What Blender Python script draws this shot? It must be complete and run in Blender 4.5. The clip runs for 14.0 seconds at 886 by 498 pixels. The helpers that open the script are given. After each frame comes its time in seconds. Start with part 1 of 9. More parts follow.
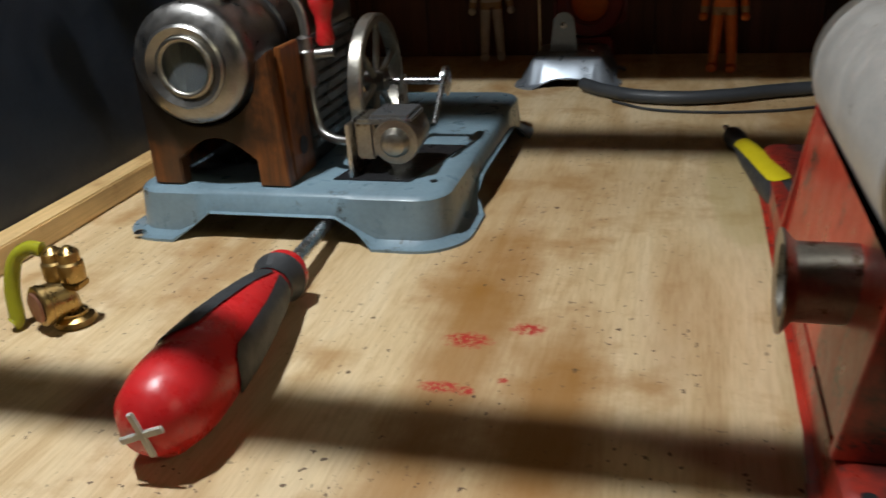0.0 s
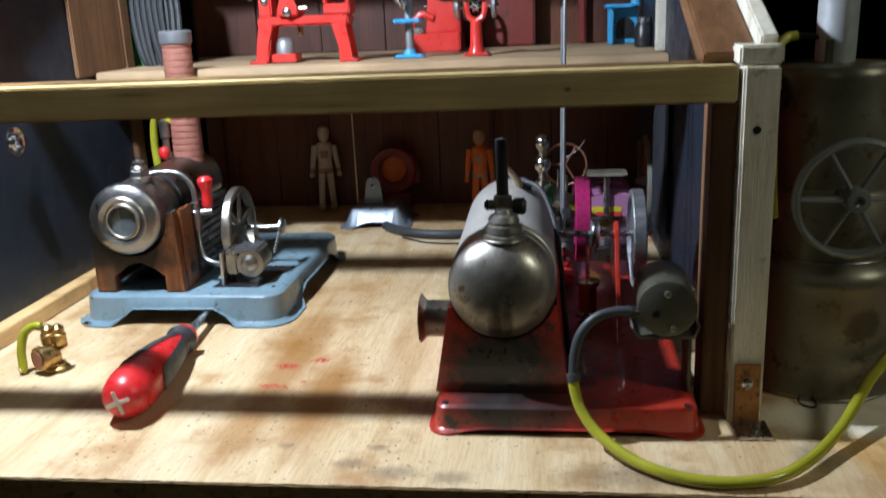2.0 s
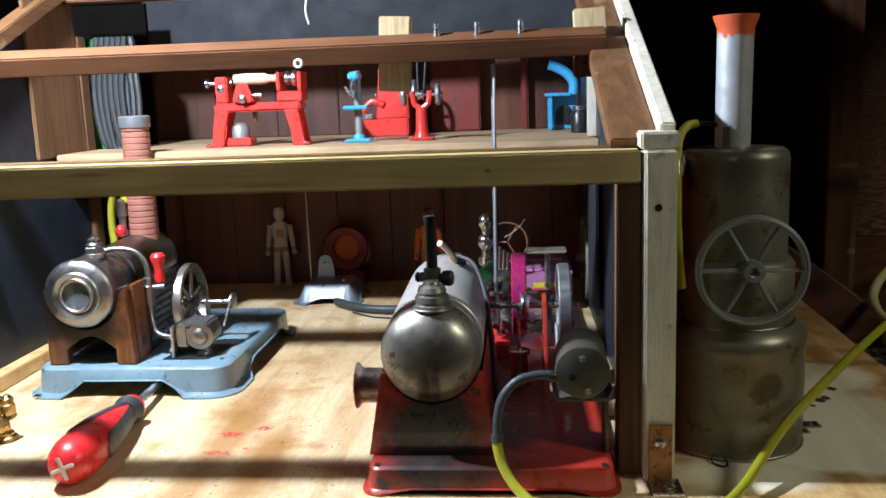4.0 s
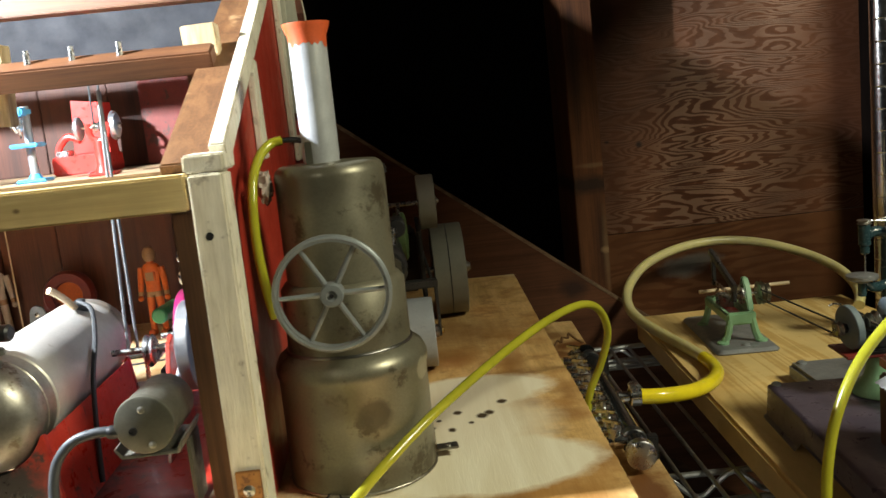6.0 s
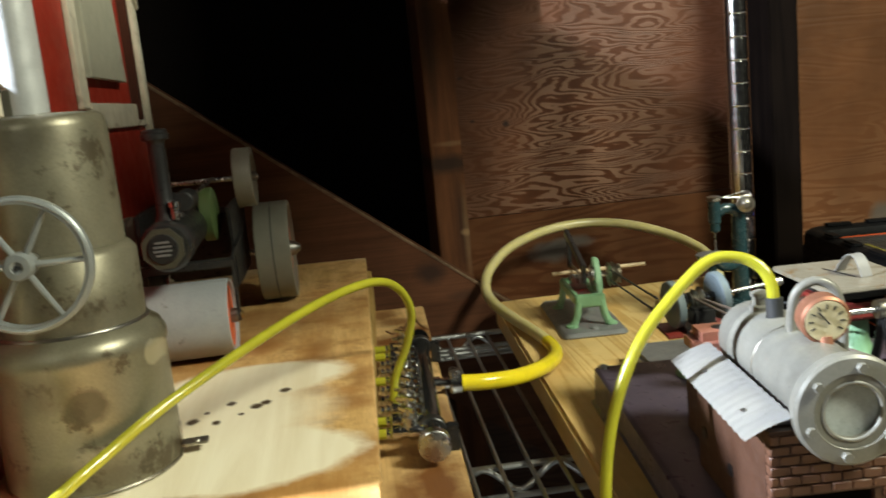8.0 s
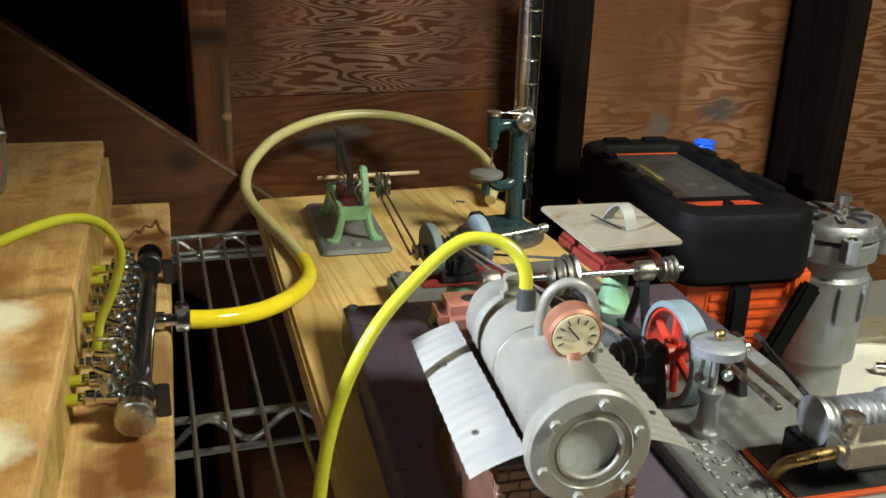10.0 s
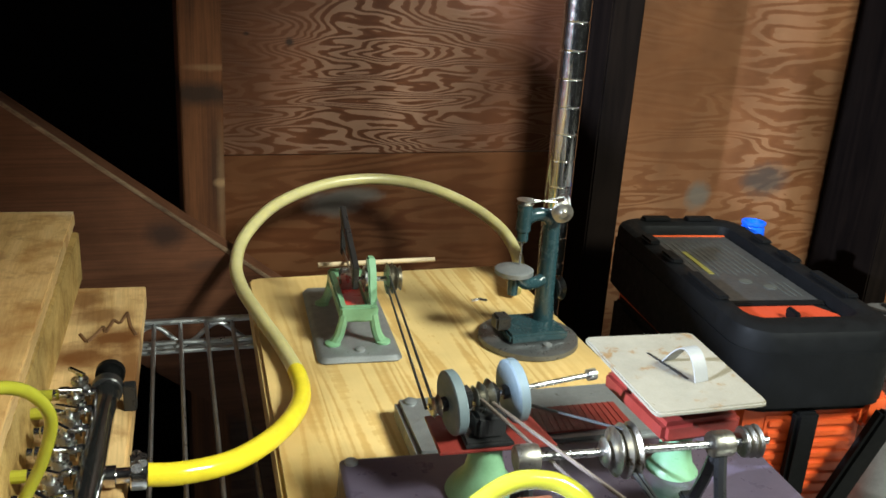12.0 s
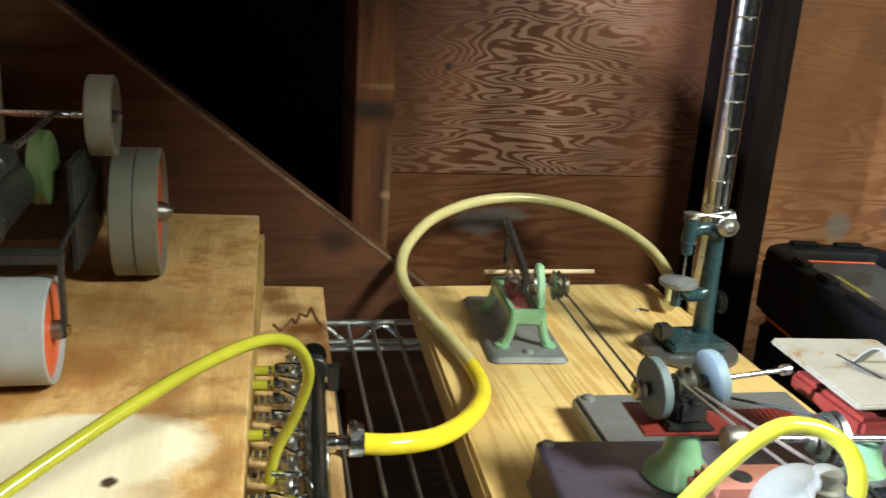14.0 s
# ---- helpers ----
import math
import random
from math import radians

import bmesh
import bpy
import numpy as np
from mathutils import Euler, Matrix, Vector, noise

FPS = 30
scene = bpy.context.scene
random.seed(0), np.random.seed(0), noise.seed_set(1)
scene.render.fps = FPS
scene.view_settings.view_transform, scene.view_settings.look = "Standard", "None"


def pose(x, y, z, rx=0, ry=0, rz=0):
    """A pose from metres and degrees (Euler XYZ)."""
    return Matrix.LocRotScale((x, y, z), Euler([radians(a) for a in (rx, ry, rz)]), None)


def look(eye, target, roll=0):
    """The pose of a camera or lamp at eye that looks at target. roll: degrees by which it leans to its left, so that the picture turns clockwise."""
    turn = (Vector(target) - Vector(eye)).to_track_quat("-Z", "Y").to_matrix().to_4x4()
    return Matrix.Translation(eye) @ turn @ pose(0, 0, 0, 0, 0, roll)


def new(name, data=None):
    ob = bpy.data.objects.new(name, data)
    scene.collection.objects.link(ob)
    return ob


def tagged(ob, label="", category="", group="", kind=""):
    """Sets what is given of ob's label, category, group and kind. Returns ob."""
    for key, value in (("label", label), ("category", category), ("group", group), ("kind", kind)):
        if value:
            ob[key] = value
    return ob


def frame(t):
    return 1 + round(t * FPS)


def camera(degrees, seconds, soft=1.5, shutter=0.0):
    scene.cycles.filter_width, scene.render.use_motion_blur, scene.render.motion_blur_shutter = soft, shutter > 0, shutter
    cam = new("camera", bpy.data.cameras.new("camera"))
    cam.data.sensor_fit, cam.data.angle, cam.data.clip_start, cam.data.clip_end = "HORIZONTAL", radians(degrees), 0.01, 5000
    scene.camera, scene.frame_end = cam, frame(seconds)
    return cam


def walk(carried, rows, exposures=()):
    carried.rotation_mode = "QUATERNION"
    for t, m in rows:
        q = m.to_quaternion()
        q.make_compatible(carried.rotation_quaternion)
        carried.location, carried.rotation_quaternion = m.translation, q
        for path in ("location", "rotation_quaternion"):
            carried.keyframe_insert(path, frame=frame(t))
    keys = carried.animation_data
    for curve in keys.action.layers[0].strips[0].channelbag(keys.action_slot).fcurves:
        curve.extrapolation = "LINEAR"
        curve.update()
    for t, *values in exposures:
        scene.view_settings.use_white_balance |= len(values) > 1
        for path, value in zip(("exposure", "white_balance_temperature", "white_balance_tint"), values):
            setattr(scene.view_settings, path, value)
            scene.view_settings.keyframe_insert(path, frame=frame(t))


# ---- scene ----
cam = camera(53.8, 14.0, 1.5, 0.25)
PATH = [
    (0, (0.06, 0.031, 0.158), (-0.456, 1.79, -0.641), -3.9),
    (0.5, (0.077, -0.02, 0.172), (-0.183, 1.802, -0.611), -1.8),
    (1, (0.122, -0.12, 0.197), (-0.119, 1.717, -0.557), -1.6),
    (1.5, (0.153, -0.192, 0.213), (-0.093, 1.656, -0.511), -2.2),
    (2, (0.166, -0.232, 0.228), (-0.08, 1.681, -0.299), -2.4),
    (2.2, (0.169, -0.241, 0.234), (-0.069, 1.692, -0.218), -2.2),
    (4.3, (0.202, -0.266, 0.229), (0.064, 1.699, -0.119), -2.1),
    (4.5, (0.211, -0.263, 0.229), (0.162, 1.704, -0.131), -2.2),
    (5, (0.248, -0.257, 0.23), (0.333, 1.71, -0.119), -2.9),
    (5.5, (0.312, -0.238, 0.225), (0.425, 1.73, -0.114), -3.7),
    (6, (0.37, -0.222, 0.216), (0.449, 1.751, -0.105), -6.0),
    (6.5, (0.427, -0.207, 0.203), (0.445, 1.772, -0.083), -7.5),
    (7, (0.463, -0.198, 0.192), (0.459, 1.783, -0.083), -7.3),
    (7.5, (0.468, -0.184, 0.181), (0.477, 1.796, -0.097), -7.3),
    (8, (0.474, -0.175, 0.181), (0.7, 1.782, -0.166), -5.7),
    (8.5, (0.479, -0.181, 0.173), (0.941, 1.697, -0.334), -4.1),
    (8.7, (0.486, -0.183, 0.176), (0.999, 1.671, -0.368), -3.7),
    (10.8, (0.559, -0.014, 0.231), (1.217, 1.729, -0.496), 3.2),
    (11, (0.565, -0.003, 0.232), (1.219, 1.744, -0.49), 3.2),
    (11.5, (0.568, 0.023, 0.241), (1.209, 1.777, -0.476), 3.2),
    (12, (0.564, 0.046, 0.243), (1.195, 1.827, -0.412), 3.7),
    (12.5, (0.554, 0.061, 0.243), (1.18, 1.863, -0.359), 4.1),
    (13, (0.535, 0.061, 0.237), (1.137, 1.877, -0.346), 4.3),
    (13.5, (0.507, 0.031, 0.229), (1.095, 1.856, -0.34), 4.5),
    (14, (0.485, 0.022, 0.222), (0.929, 1.885, -0.354), 3.7),
]
walk(cam, [(t, look(eye, target, roll)) for t, eye, target, roll in PATH],
     exposures=[(0, -2.6, 7500, 10), (0.5, -2.3, 7200, 10), (1, -2.1, 6800, 12), (2.2, -1.65, 6400, 10), (4.5, -0.95, 6500, 10), (5.5, -0.1, 7000, 9), (6.0, 0.35, 7200, 9), (6.5, 0.82, 7000, 9),
                (7.5, 0.97, 6800, 8), (8.5, 0.95, 6900, 8), (11, 1.25, 6500, 10), (12, 1.55, 6100, 8), (13, 1.65, 6100, 8), (14, 1.65, 6200, 8)])

# ---------------------------------------------------------------- world and lamps
world = bpy.data.worlds.new("world")
scene.world = world
world.use_nodes = True
world.node_tree.nodes["Background"].inputs[0].default_value = (0.75, 0.85, 1.0, 1)
world.node_tree.nodes["Background"].inputs[1].default_value = 0.008


def lamp(name, at, watts, radius, colour):
    data = bpy.data.lights.new(name, "POINT")
    data.energy, data.shadow_soft_size, data.color = watts, radius, colour
    ob = new(name, data)
    ob.location = at
    return ob


lamp("barn_lamp", (-0.185, 0.235, 0.48), 66.0, 0.012, (0.88, 1.0, 1.18))
lamp("bench_lamp", (1.57, -0.38, 1.12), 76.0, 0.21, (0.97, 1.0, 0.82))
lamp("room_lamp", (-0.30, -1.20, 1.15), 7.0, 0.20, (0.96, 1.0, 0.90))

# ---------------------------------------------------------------- materials
def nodes_of(name):
    ma = bpy.data.materials.new(name)
    ma.use_nodes = True
    tree = ma.node_tree
    return ma, tree, tree.nodes["Principled BSDF"]


def node(tree, kind, **inputs):
    n = tree.nodes.new(kind)
    for key, value in inputs.items():
        n.inputs[key.replace("_", " ")].default_value = value
    return n


def noise_of(tree, scale, detail=4.0, rough=0.6, stretch=(1, 1, 1), distort=0.0):
    co = tree.nodes.new("ShaderNodeTexCoord")
    mp = tree.nodes.new("ShaderNodeMapping")
    mp.inputs["Scale"].default_value = stretch
    no = node(tree, "ShaderNodeTexNoise", Scale=scale, Detail=detail, Roughness=rough, Distortion=distort)
    tree.links.new(co.outputs["Object"], mp.inputs["Vector"])
    tree.links.new(mp.outputs[0], no.inputs["Vector"])
    return no.outputs["Fac"]


def ramp(tree, fac, stops):
    r = tree.nodes.new("ShaderNodeValToRGB")
    el = r.color_ramp.elements
    while len(el) < len(stops):
        el.new(0.5)
    for e, (p, c) in zip(el, stops):
        e.position, e.color = p, (*c, 1) if len(c) == 3 else c
    tree.links.new(fac, r.inputs[0])
    return r.outputs[0]


def grey(v):
    return (v, v, v)


def mixed(tree, fac, a, b, mode="MIX"):
    mx = tree.nodes.new("ShaderNodeMix")
    mx.data_type, mx.blend_type = "RGBA", mode
    for sock, v in ((0, fac), (6, a), (7, b)):
        if isinstance(v, bpy.types.NodeSocket):
            tree.links.new(v, mx.inputs[sock])
        else:
            mx.inputs[sock].default_value = v if sock == 0 else ((*v, 1) if len(v) == 3 else v)
    return mx.outputs[2]


def bumped(tree, bsdf, height, strength, dist=0.001):
    bp = node(tree, "ShaderNodeBump", Strength=strength, Distance=dist)
    tree.links.new(height, bp.inputs["Height"])
    tree.links.new(bp.outputs[0], bsdf.inputs["Normal"])


def surface(name, col, rough=0.5, metal=0.0, var=0.25, worn=None, worn_at=0.62, grain=900.0, patch=45.0, bump=0.15, rough_var=0.15, coat=0.0, gloss=0.5):
    """Paint, metal or plastic: patches and grain in the colour, uneven gloss, fine relief; worn: the colour where it is rubbed or dirty."""
    ma, t, b = nodes_of(name)
    big, small = noise_of(t, patch, 5, 0.65), noise_of(t, grain, 3, 0.6)
    dark = tuple(c * (1 - var) for c in col)
    light = tuple(min(1, c * (1 + var * 0.8)) for c in col)
    c = ramp(t, big, [(0.3, dark), (0.7, light)])
    c = mixed(t, 0.35, c, ramp(t, small, [(0.3, dark), (0.7, light)]))
    if worn:
        mask = ramp(t, noise_of(t, patch * 1.7, 9, 0.72), [(worn_at, grey(0)), (worn_at + 0.06, grey(1))])
        c = mixed(t, mask, c, worn)
    t.links.new(c, b.inputs["Base Color"])
    r = ramp(t, noise_of(t, patch * 2.3, 6, 0.7), [(0.3, grey(max(0.03, rough - rough_var))), (0.7, grey(min(1, rough + rough_var)))])
    t.links.new(r, b.inputs["Roughness"])
    b.inputs["Metallic"].default_value = metal
    b.inputs["Coat Weight"].default_value = coat
    b.inputs["Specular IOR Level"].default_value = gloss
    if bump:
        bumped(t, b, small, bump, 0.0004)
    return ma


def timber(name, light, dark, ring=90.0, along="y", rough=0.65, contrast=1.0, stain=None, stain_at=0.6, bump=0.25, stretch=14.0, stain_scale=9.0, gloss=0.4):
    """Wood: long grain along one axis, growth bands, pores and optional stains."""
    ma, t, b = nodes_of(name)
    st = {"x": (1 / stretch, 1, 1), "y": (1, 1 / stretch, 1), "z": (1, 1, 1 / stretch)}[along]
    bands = noise_of(t, ring, 3, 0.55, st, 0.9)
    pores = noise_of(t, ring * 11, 4, 0.7, tuple(s if s == 1 else s * 0.35 for s in st))
    mid = tuple((p + q) / 2 for p, q in zip(light, dark))
    c = ramp(t, bands, [(0.32, dark), (0.46, mid), (0.6, light)])
    c = mixed(t, 0.3 * contrast, c, ramp(t, pores, [(0.35, tuple(0.55 * v for v in dark)), (0.6, light)]))
    blot = ramp(t, noise_of(t, 14, 5, 0.6), [(0.35, grey(0.78)), (0.7, grey(1.08))])
    c = mixed(t, 1.0, c, blot, "MULTIPLY")
    if stain:
        mask = ramp(t, noise_of(t, stain_scale, 7, 0.68), [(stain_at, grey(0)), (stain_at + 0.12, grey(0.85))])
        c = mixed(t, mask, c, stain)
    t.links.new(c, b.inputs["Base Color"])
    b.inputs["Roughness"].default_value = rough
    b.inputs["Specular IOR Level"].default_value = gloss
    bumped(t, b, pores, bump, 0.0006)
    return ma


def blob(tree, centre, size, wobble=0.35, scale=30.0, soft=0.25, upright=False):
    """A mask, 1 inside an uneven oval of the object's own x and y (upright: x and z), 0 outside."""
    co = tree.nodes.new("ShaderNodeTexCoord")
    mp = tree.nodes.new("ShaderNodeMapping")
    mp.vector_type = "POINT"
    across, along = -centre[0] / size[0], -centre[1] / size[1]
    mp.inputs["Location"].default_value = (across, 0, along) if upright else (across, along, 0)
    mp.inputs["Scale"].default_value = (1 / size[0], 0, 1 / size[1]) if upright else (1 / size[0], 1 / size[1], 0)
    tree.links.new(co.outputs["Object"], mp.inputs["Vector"])
    ln = tree.nodes.new("ShaderNodeVectorMath")
    ln.operation = "LENGTH"
    tree.links.new(mp.outputs[0], ln.inputs[0])
    ad = tree.nodes.new("ShaderNodeMath")
    ad.operation = "MULTIPLY_ADD"
    tree.links.new(noise_of(tree, scale, 5, 0.65), ad.inputs[0])
    ad.inputs[1].default_value = wobble * 2
    tree.links.new(ln.outputs["Value"], ad.inputs[2])
    return ramp_over(tree, ad.outputs[0], 1 + wobble, soft)


def ramp_over(tree, fac, edge, soft):
    mr = tree.nodes.new("ShaderNodeMapRange")
    mr.inputs["From Min"].default_value, mr.inputs["From Max"].default_value = edge - soft, edge + soft
    mr.inputs["To Min"].default_value, mr.inputs["To Max"].default_value = 1.0, 0.0
    tree.links.new(fac, mr.inputs["Value"])
    return mr.outputs[0]


def deck_material():
    """Old plywood of the platform: long grain, brown drips, red paint drops, a bleached patch and dark burns."""
    ma, t, b = nodes_of("worn_plywood")
    bands = noise_of(t, 42, 4, 0.6, (1, 0.12, 1), 0.8)
    pores = noise_of(t, 600, 4, 0.7, (1, 0.08, 1))
    c = ramp(t, bands, [(0.3, (0.46, 0.29, 0.13)), (0.48, (0.62, 0.445, 0.24)), (0.66, (0.70, 0.54, 0.33))])
    c = mixed(t, 0.22, c, ramp(t, pores, [(0.34, (0.25, 0.14, 0.06)), (0.58, (0.72, 0.57, 0.36))]))
    drips = ramp(t, noise_of(t, 16, 6, 0.62, (1, 0.3, 1)), [(0.54, grey(0)), (0.68, grey(0.7))])
    c = mixed(t, drips, c, (0.36, 0.19, 0.07))
    blotches = ramp(t, noise_of(t, 20, 6, 0.62), [(0.52, grey(0)), (0.66, grey(0.75))])
    c = mixed(t, blotches, c, (0.38, 0.20, 0.07))
    for centre, size, amount in (((-0.010, 0.300), (0.015, 0.085), 0.75), ((0.024, 0.250), (0.015, 0.060), 0.85), ((-0.012, 0.205), (0.018, 0.035), 0.5), ((-0.018, 0.365), (0.022, 0.05), 0.5), ((0.060, 0.33), (0.010, 0.06), 0.3), ((0.0, 0.46), (0.05, 0.05), 0.35), ((0.16, 0.60), (0.05, 0.06), 0.6), ((0.38, 0.52), (0.05, 0.03), 0.6), ((0.44, 0.22), (0.03, 0.05), 0.6)):
        mk = mixed(t, 1.0, blob(t, centre, size, 0.5, 45, 0.5), grey(amount), "MULTIPLY")
        c = mixed(t, mk, c, (0.30, 0.125, 0.020))
    spill = mixed(t, 1.0, blob(t, (0.093, 0.475), (0.020, 0.080), 0.25, 60, 0.08), grey(0.55), "MULTIPLY")
    c = mixed(t, spill, c, (0.44, 0.34, 0.15))
    pits = ramp(t, noise_of(t, 420, 4, 0.65), [(0.60, grey(0)), (0.63, grey(0.95))])
    pits = mixed(t, 1.0, pits, ramp(t, noise_of(t, 48, 4, 0.65), [(0.53, grey(0)), (0.60, grey(1))]), "MULTIPLY")
    c = mixed(t, mixed(t, 1.0, pits, blob(t, (0.055, 0.192), (0.13, 0.040), 0.4, 40, 0.3), "MULTIPLY"), c, (0.03, 0.02, 0.014))
    varnish = blob(t, (0.44, 0.45), (0.158, 0.42), 0.05, 30, 0.03)
    c = mixed(t, varnish, c, mixed(t, 1.0, c, (1.08, 0.93, 0.66), "MULTIPLY"))
    mottle = ramp(t, noise_of(t, 34, 7, 0.7), [(0.52, grey(0)), (0.66, grey(0.7))])
    c = mixed(t, mixed(t, 1.0, mottle, varnish, "MULTIPLY"), c, (0.33, 0.16, 0.05))
    for centre, size in (((0.412, 0.230), (0.010, 0.015)), ((0.435, 0.197), (0.014, 0.012)), ((0.466, 0.348), (0.012, 0.014)), ((0.446, 0.376), (0.006, 0.008)), ((0.440, 0.158), (0.016, 0.010)), ((0.458, 0.207), (0.012, 0.010)), ((0.372, 0.240), (0.022, 0.012)), ((0.357, 0.509), (0.016, 0.012)), ((0.397, 0.514), (0.014, 0.018)), ((0.447, 0.487), (0.010, 0.022)), ((0.475, 0.394), (0.008, 0.022)), ((0.410, 0.177), (0.020, 0.008)), ((0.474, 0.272), (0.008, 0.018)), ((0.40, 0.60), (0.07, 0.05)), ((0.33, 0.50), (0.04, 0.05)), ((0.46, 0.17), (0.03, 0.02))):
        mk = mixed(t, 1.0, blob(t, centre, size, 0.6, 60, 0.6), grey(0.62), "MULTIPLY")
        c = mixed(t, mk, c, (0.27, 0.115, 0.032))
    pale = ramp(t, bands, [(0.3, (0.78, 0.69, 0.50)), (0.6, (0.88, 0.81, 0.63))])
    for centre, size, soft in (((0.402, 0.418), (0.066, 0.036), 0.10), ((0.402, 0.278), (0.070, 0.042), 0.10), ((0.385, 0.345), (0.064, 0.070), 0.30), ((0.325, 0.235), (0.04, 0.022), 0.3)):
        c = mixed(t, blob(t, centre, size, 0.22, 38, soft), c, pale)
    splatter = ramp(t, noise_of(t, 420, 5, 0.7), [(0.42, grey(0.1)), (0.52, grey(0.95))])
    for centre, size in (((-0.014, 0.268), (0.0065, 0.0030)), ((-0.005, 0.267), (0.003, 0.0025)), ((-0.012, 0.300), (0.0075, 0.0050)), ((0.009, 0.311), (0.0055, 0.0040)), ((0.006, 0.275), (0.002, 0.0015))):
        mk = mixed(t, 1.0, blob(t, centre, size, 0.9, 260, 0.3), splatter, "MULTIPLY")
        c = mixed(t, mk, c, (0.42, 0.015, 0.010))
    specks = ramp(t, noise_of(t, 300, 2, 0.5), [(0.655, grey(0)), (0.685, grey(0.9))])
    specks = mixed(t, 1.0, specks, ramp(t, noise_of(t, 18, 4, 0.6), [(0.46, grey(0)), (0.56, grey(1))]), "MULTIPLY")
    specks = mixed(t, varnish, specks, grey(0))
    c = mixed(t, specks, c, (0.09, 0.045, 0.022))
    for centre, size in (((0.085, 0.164), (0.012, 0.006)), ((0.115, 0.160), (0.010, 0.006)), ((0.060, 0.172), (0.008, 0.005)), ((0.072, 0.190), (0.005, 0.003)), ((0.020, 0.190), (0.004, 0.003)), ((0.205, 0.165), (0.03, 0.012)), ((0.30, 0.19), (0.01, 0.012))):
        mk = mixed(t, 1.0, blob(t, centre, size, 0.8, 190, 0.5), grey(0.5), "MULTIPLY")
        c = mixed(t, mk, c, (0.11, 0.075, 0.05))
    for centre, size in (((0.4085, 0.363), (0.0040, 0.0048)), ((0.4140, 0.368), (0.0034, 0.0044)), ((0.4255, 0.388), (0.0034, 0.0044)), ((0.392, 0.374), (0.0030, 0.0040)), ((0.386, 0.342), (0.0026, 0.0036)), ((0.371, 0.349), (0.0036, 0.0050)), ((0.400, 0.352), (0.0018, 0.0024)), ((0.378, 0.362), (0.0018, 0.0024))):
        c = mixed(t, blob(t, centre, size, 0.5, 300, 0.3), c, (0.06, 0.04, 0.02))
    t.links.new(c, b.inputs["Base Color"])
    r = ramp(t, noise_of(t, 25, 5), [(0.3, grey(0.45)), (0.7, grey(0.7))])
    t.links.new(r, b.inputs["Roughness"])
    bumped(t, b, pores, 0.3, 0.0006)
    return ma


def wall_plywood(name, low, mid, high, turns, stretch=(0.8, 1.0, 4.6), marks=True, rough=0.40):
    """Stained fir plywood: bold wavy figure in pale lines on red-brown, knots, blotches."""
    ma, t, b = nodes_of(name)
    co = t.nodes.new("ShaderNodeTexCoord")
    mp = t.nodes.new("ShaderNodeMapping")
    mp.inputs["Scale"].default_value = stretch
    t.links.new(co.outputs["Object"], mp.inputs["Vector"])
    big = node(t, "ShaderNodeTexNoise", Scale=5.2, Detail=2.5, Roughness=0.45, Distortion=0.25)
    t.links.new(mp.outputs[0], big.inputs["Vector"])
    mul = t.nodes.new("ShaderNodeMath")
    mul.operation = "MULTIPLY"
    mul.inputs[1].default_value = turns
    t.links.new(big.outputs["Fac"], mul.inputs[0])
    fr = t.nodes.new("ShaderNodeMath")
    fr.operation = "PINGPONG"
    fr.inputs[1].default_value = 1.0
    t.links.new(mul.outputs[0], fr.inputs[0])
    rag = noise_of(t, 160, 5, 0.7, (0.25, 1, 1))
    ad = t.nodes.new("ShaderNodeMath")
    ad.operation = "MULTIPLY_ADD"
    t.links.new(rag, ad.inputs[0])
    ad.inputs[1].default_value = 1.0
    t.links.new(fr.outputs[0], ad.inputs[2])
    figure = ramp(t, ad.outputs[0], [(0.65, low), (1.15, mid), (1.38, high)])
    blot = ramp(t, noise_of(t, 5, 4, 0.6), [(0.35, grey(0.65)), (0.7, grey(1.25))])
    fade = ramp(t, noise_of(t, 4.2, 3, 0.5, (1, 1, 0.45)), [(0.43, grey(0.9)), (0.58, grey(0.1))])
    if marks:
        fade = mixed(t, mixed(t, 1.0, blob(t, (0.655, 0.20), (0.075, 0.26), 0.5, 12, 0.5, True), grey(0.85), "MULTIPLY"), fade, grey(1))
    figure = mixed(t, fade, figure, mid)
    c = mixed(t, 1.0, figure, blot, "MULTIPLY")
    mk = mixed(t, 1.0, ramp(t, noise_of(t, 3.2, 6, 0.65), [(0.6, grey(0)), (0.75, grey(0.6))]), grey(1), "MULTIPLY")
    c = mixed(t, mk, c, tuple(1.5 * v for v in mid))
    for centre, size, col in () if not marks else (((1.389, -0.042), (0.034, 0.022), (0.035, 0.035, 0.033)), ((1.282, -0.062), (0.018, 0.018), (0.10, 0.095, 0.085)), ((0.772, -0.056), (0.030, 0.013), (0.15, 0.14, 0.13)), ((0.800, -0.046), (0.028, 0.009), (0.12, 0.11, 0.10))):
        c = mixed(t, mixed(t, 1.0, blob(t, centre, size, 0.5, 60, 0.4, True), grey(0.75), "MULTIPLY"), c, col)
    t.links.new(c, b.inputs["Base Color"])
    b.inputs["Roughness"].default_value = rough
    b.inputs["Specular IOR Level"].default_value = 0.2
    bumped(t, b, ad.outputs[0], 0.2, 0.001)
    return ma


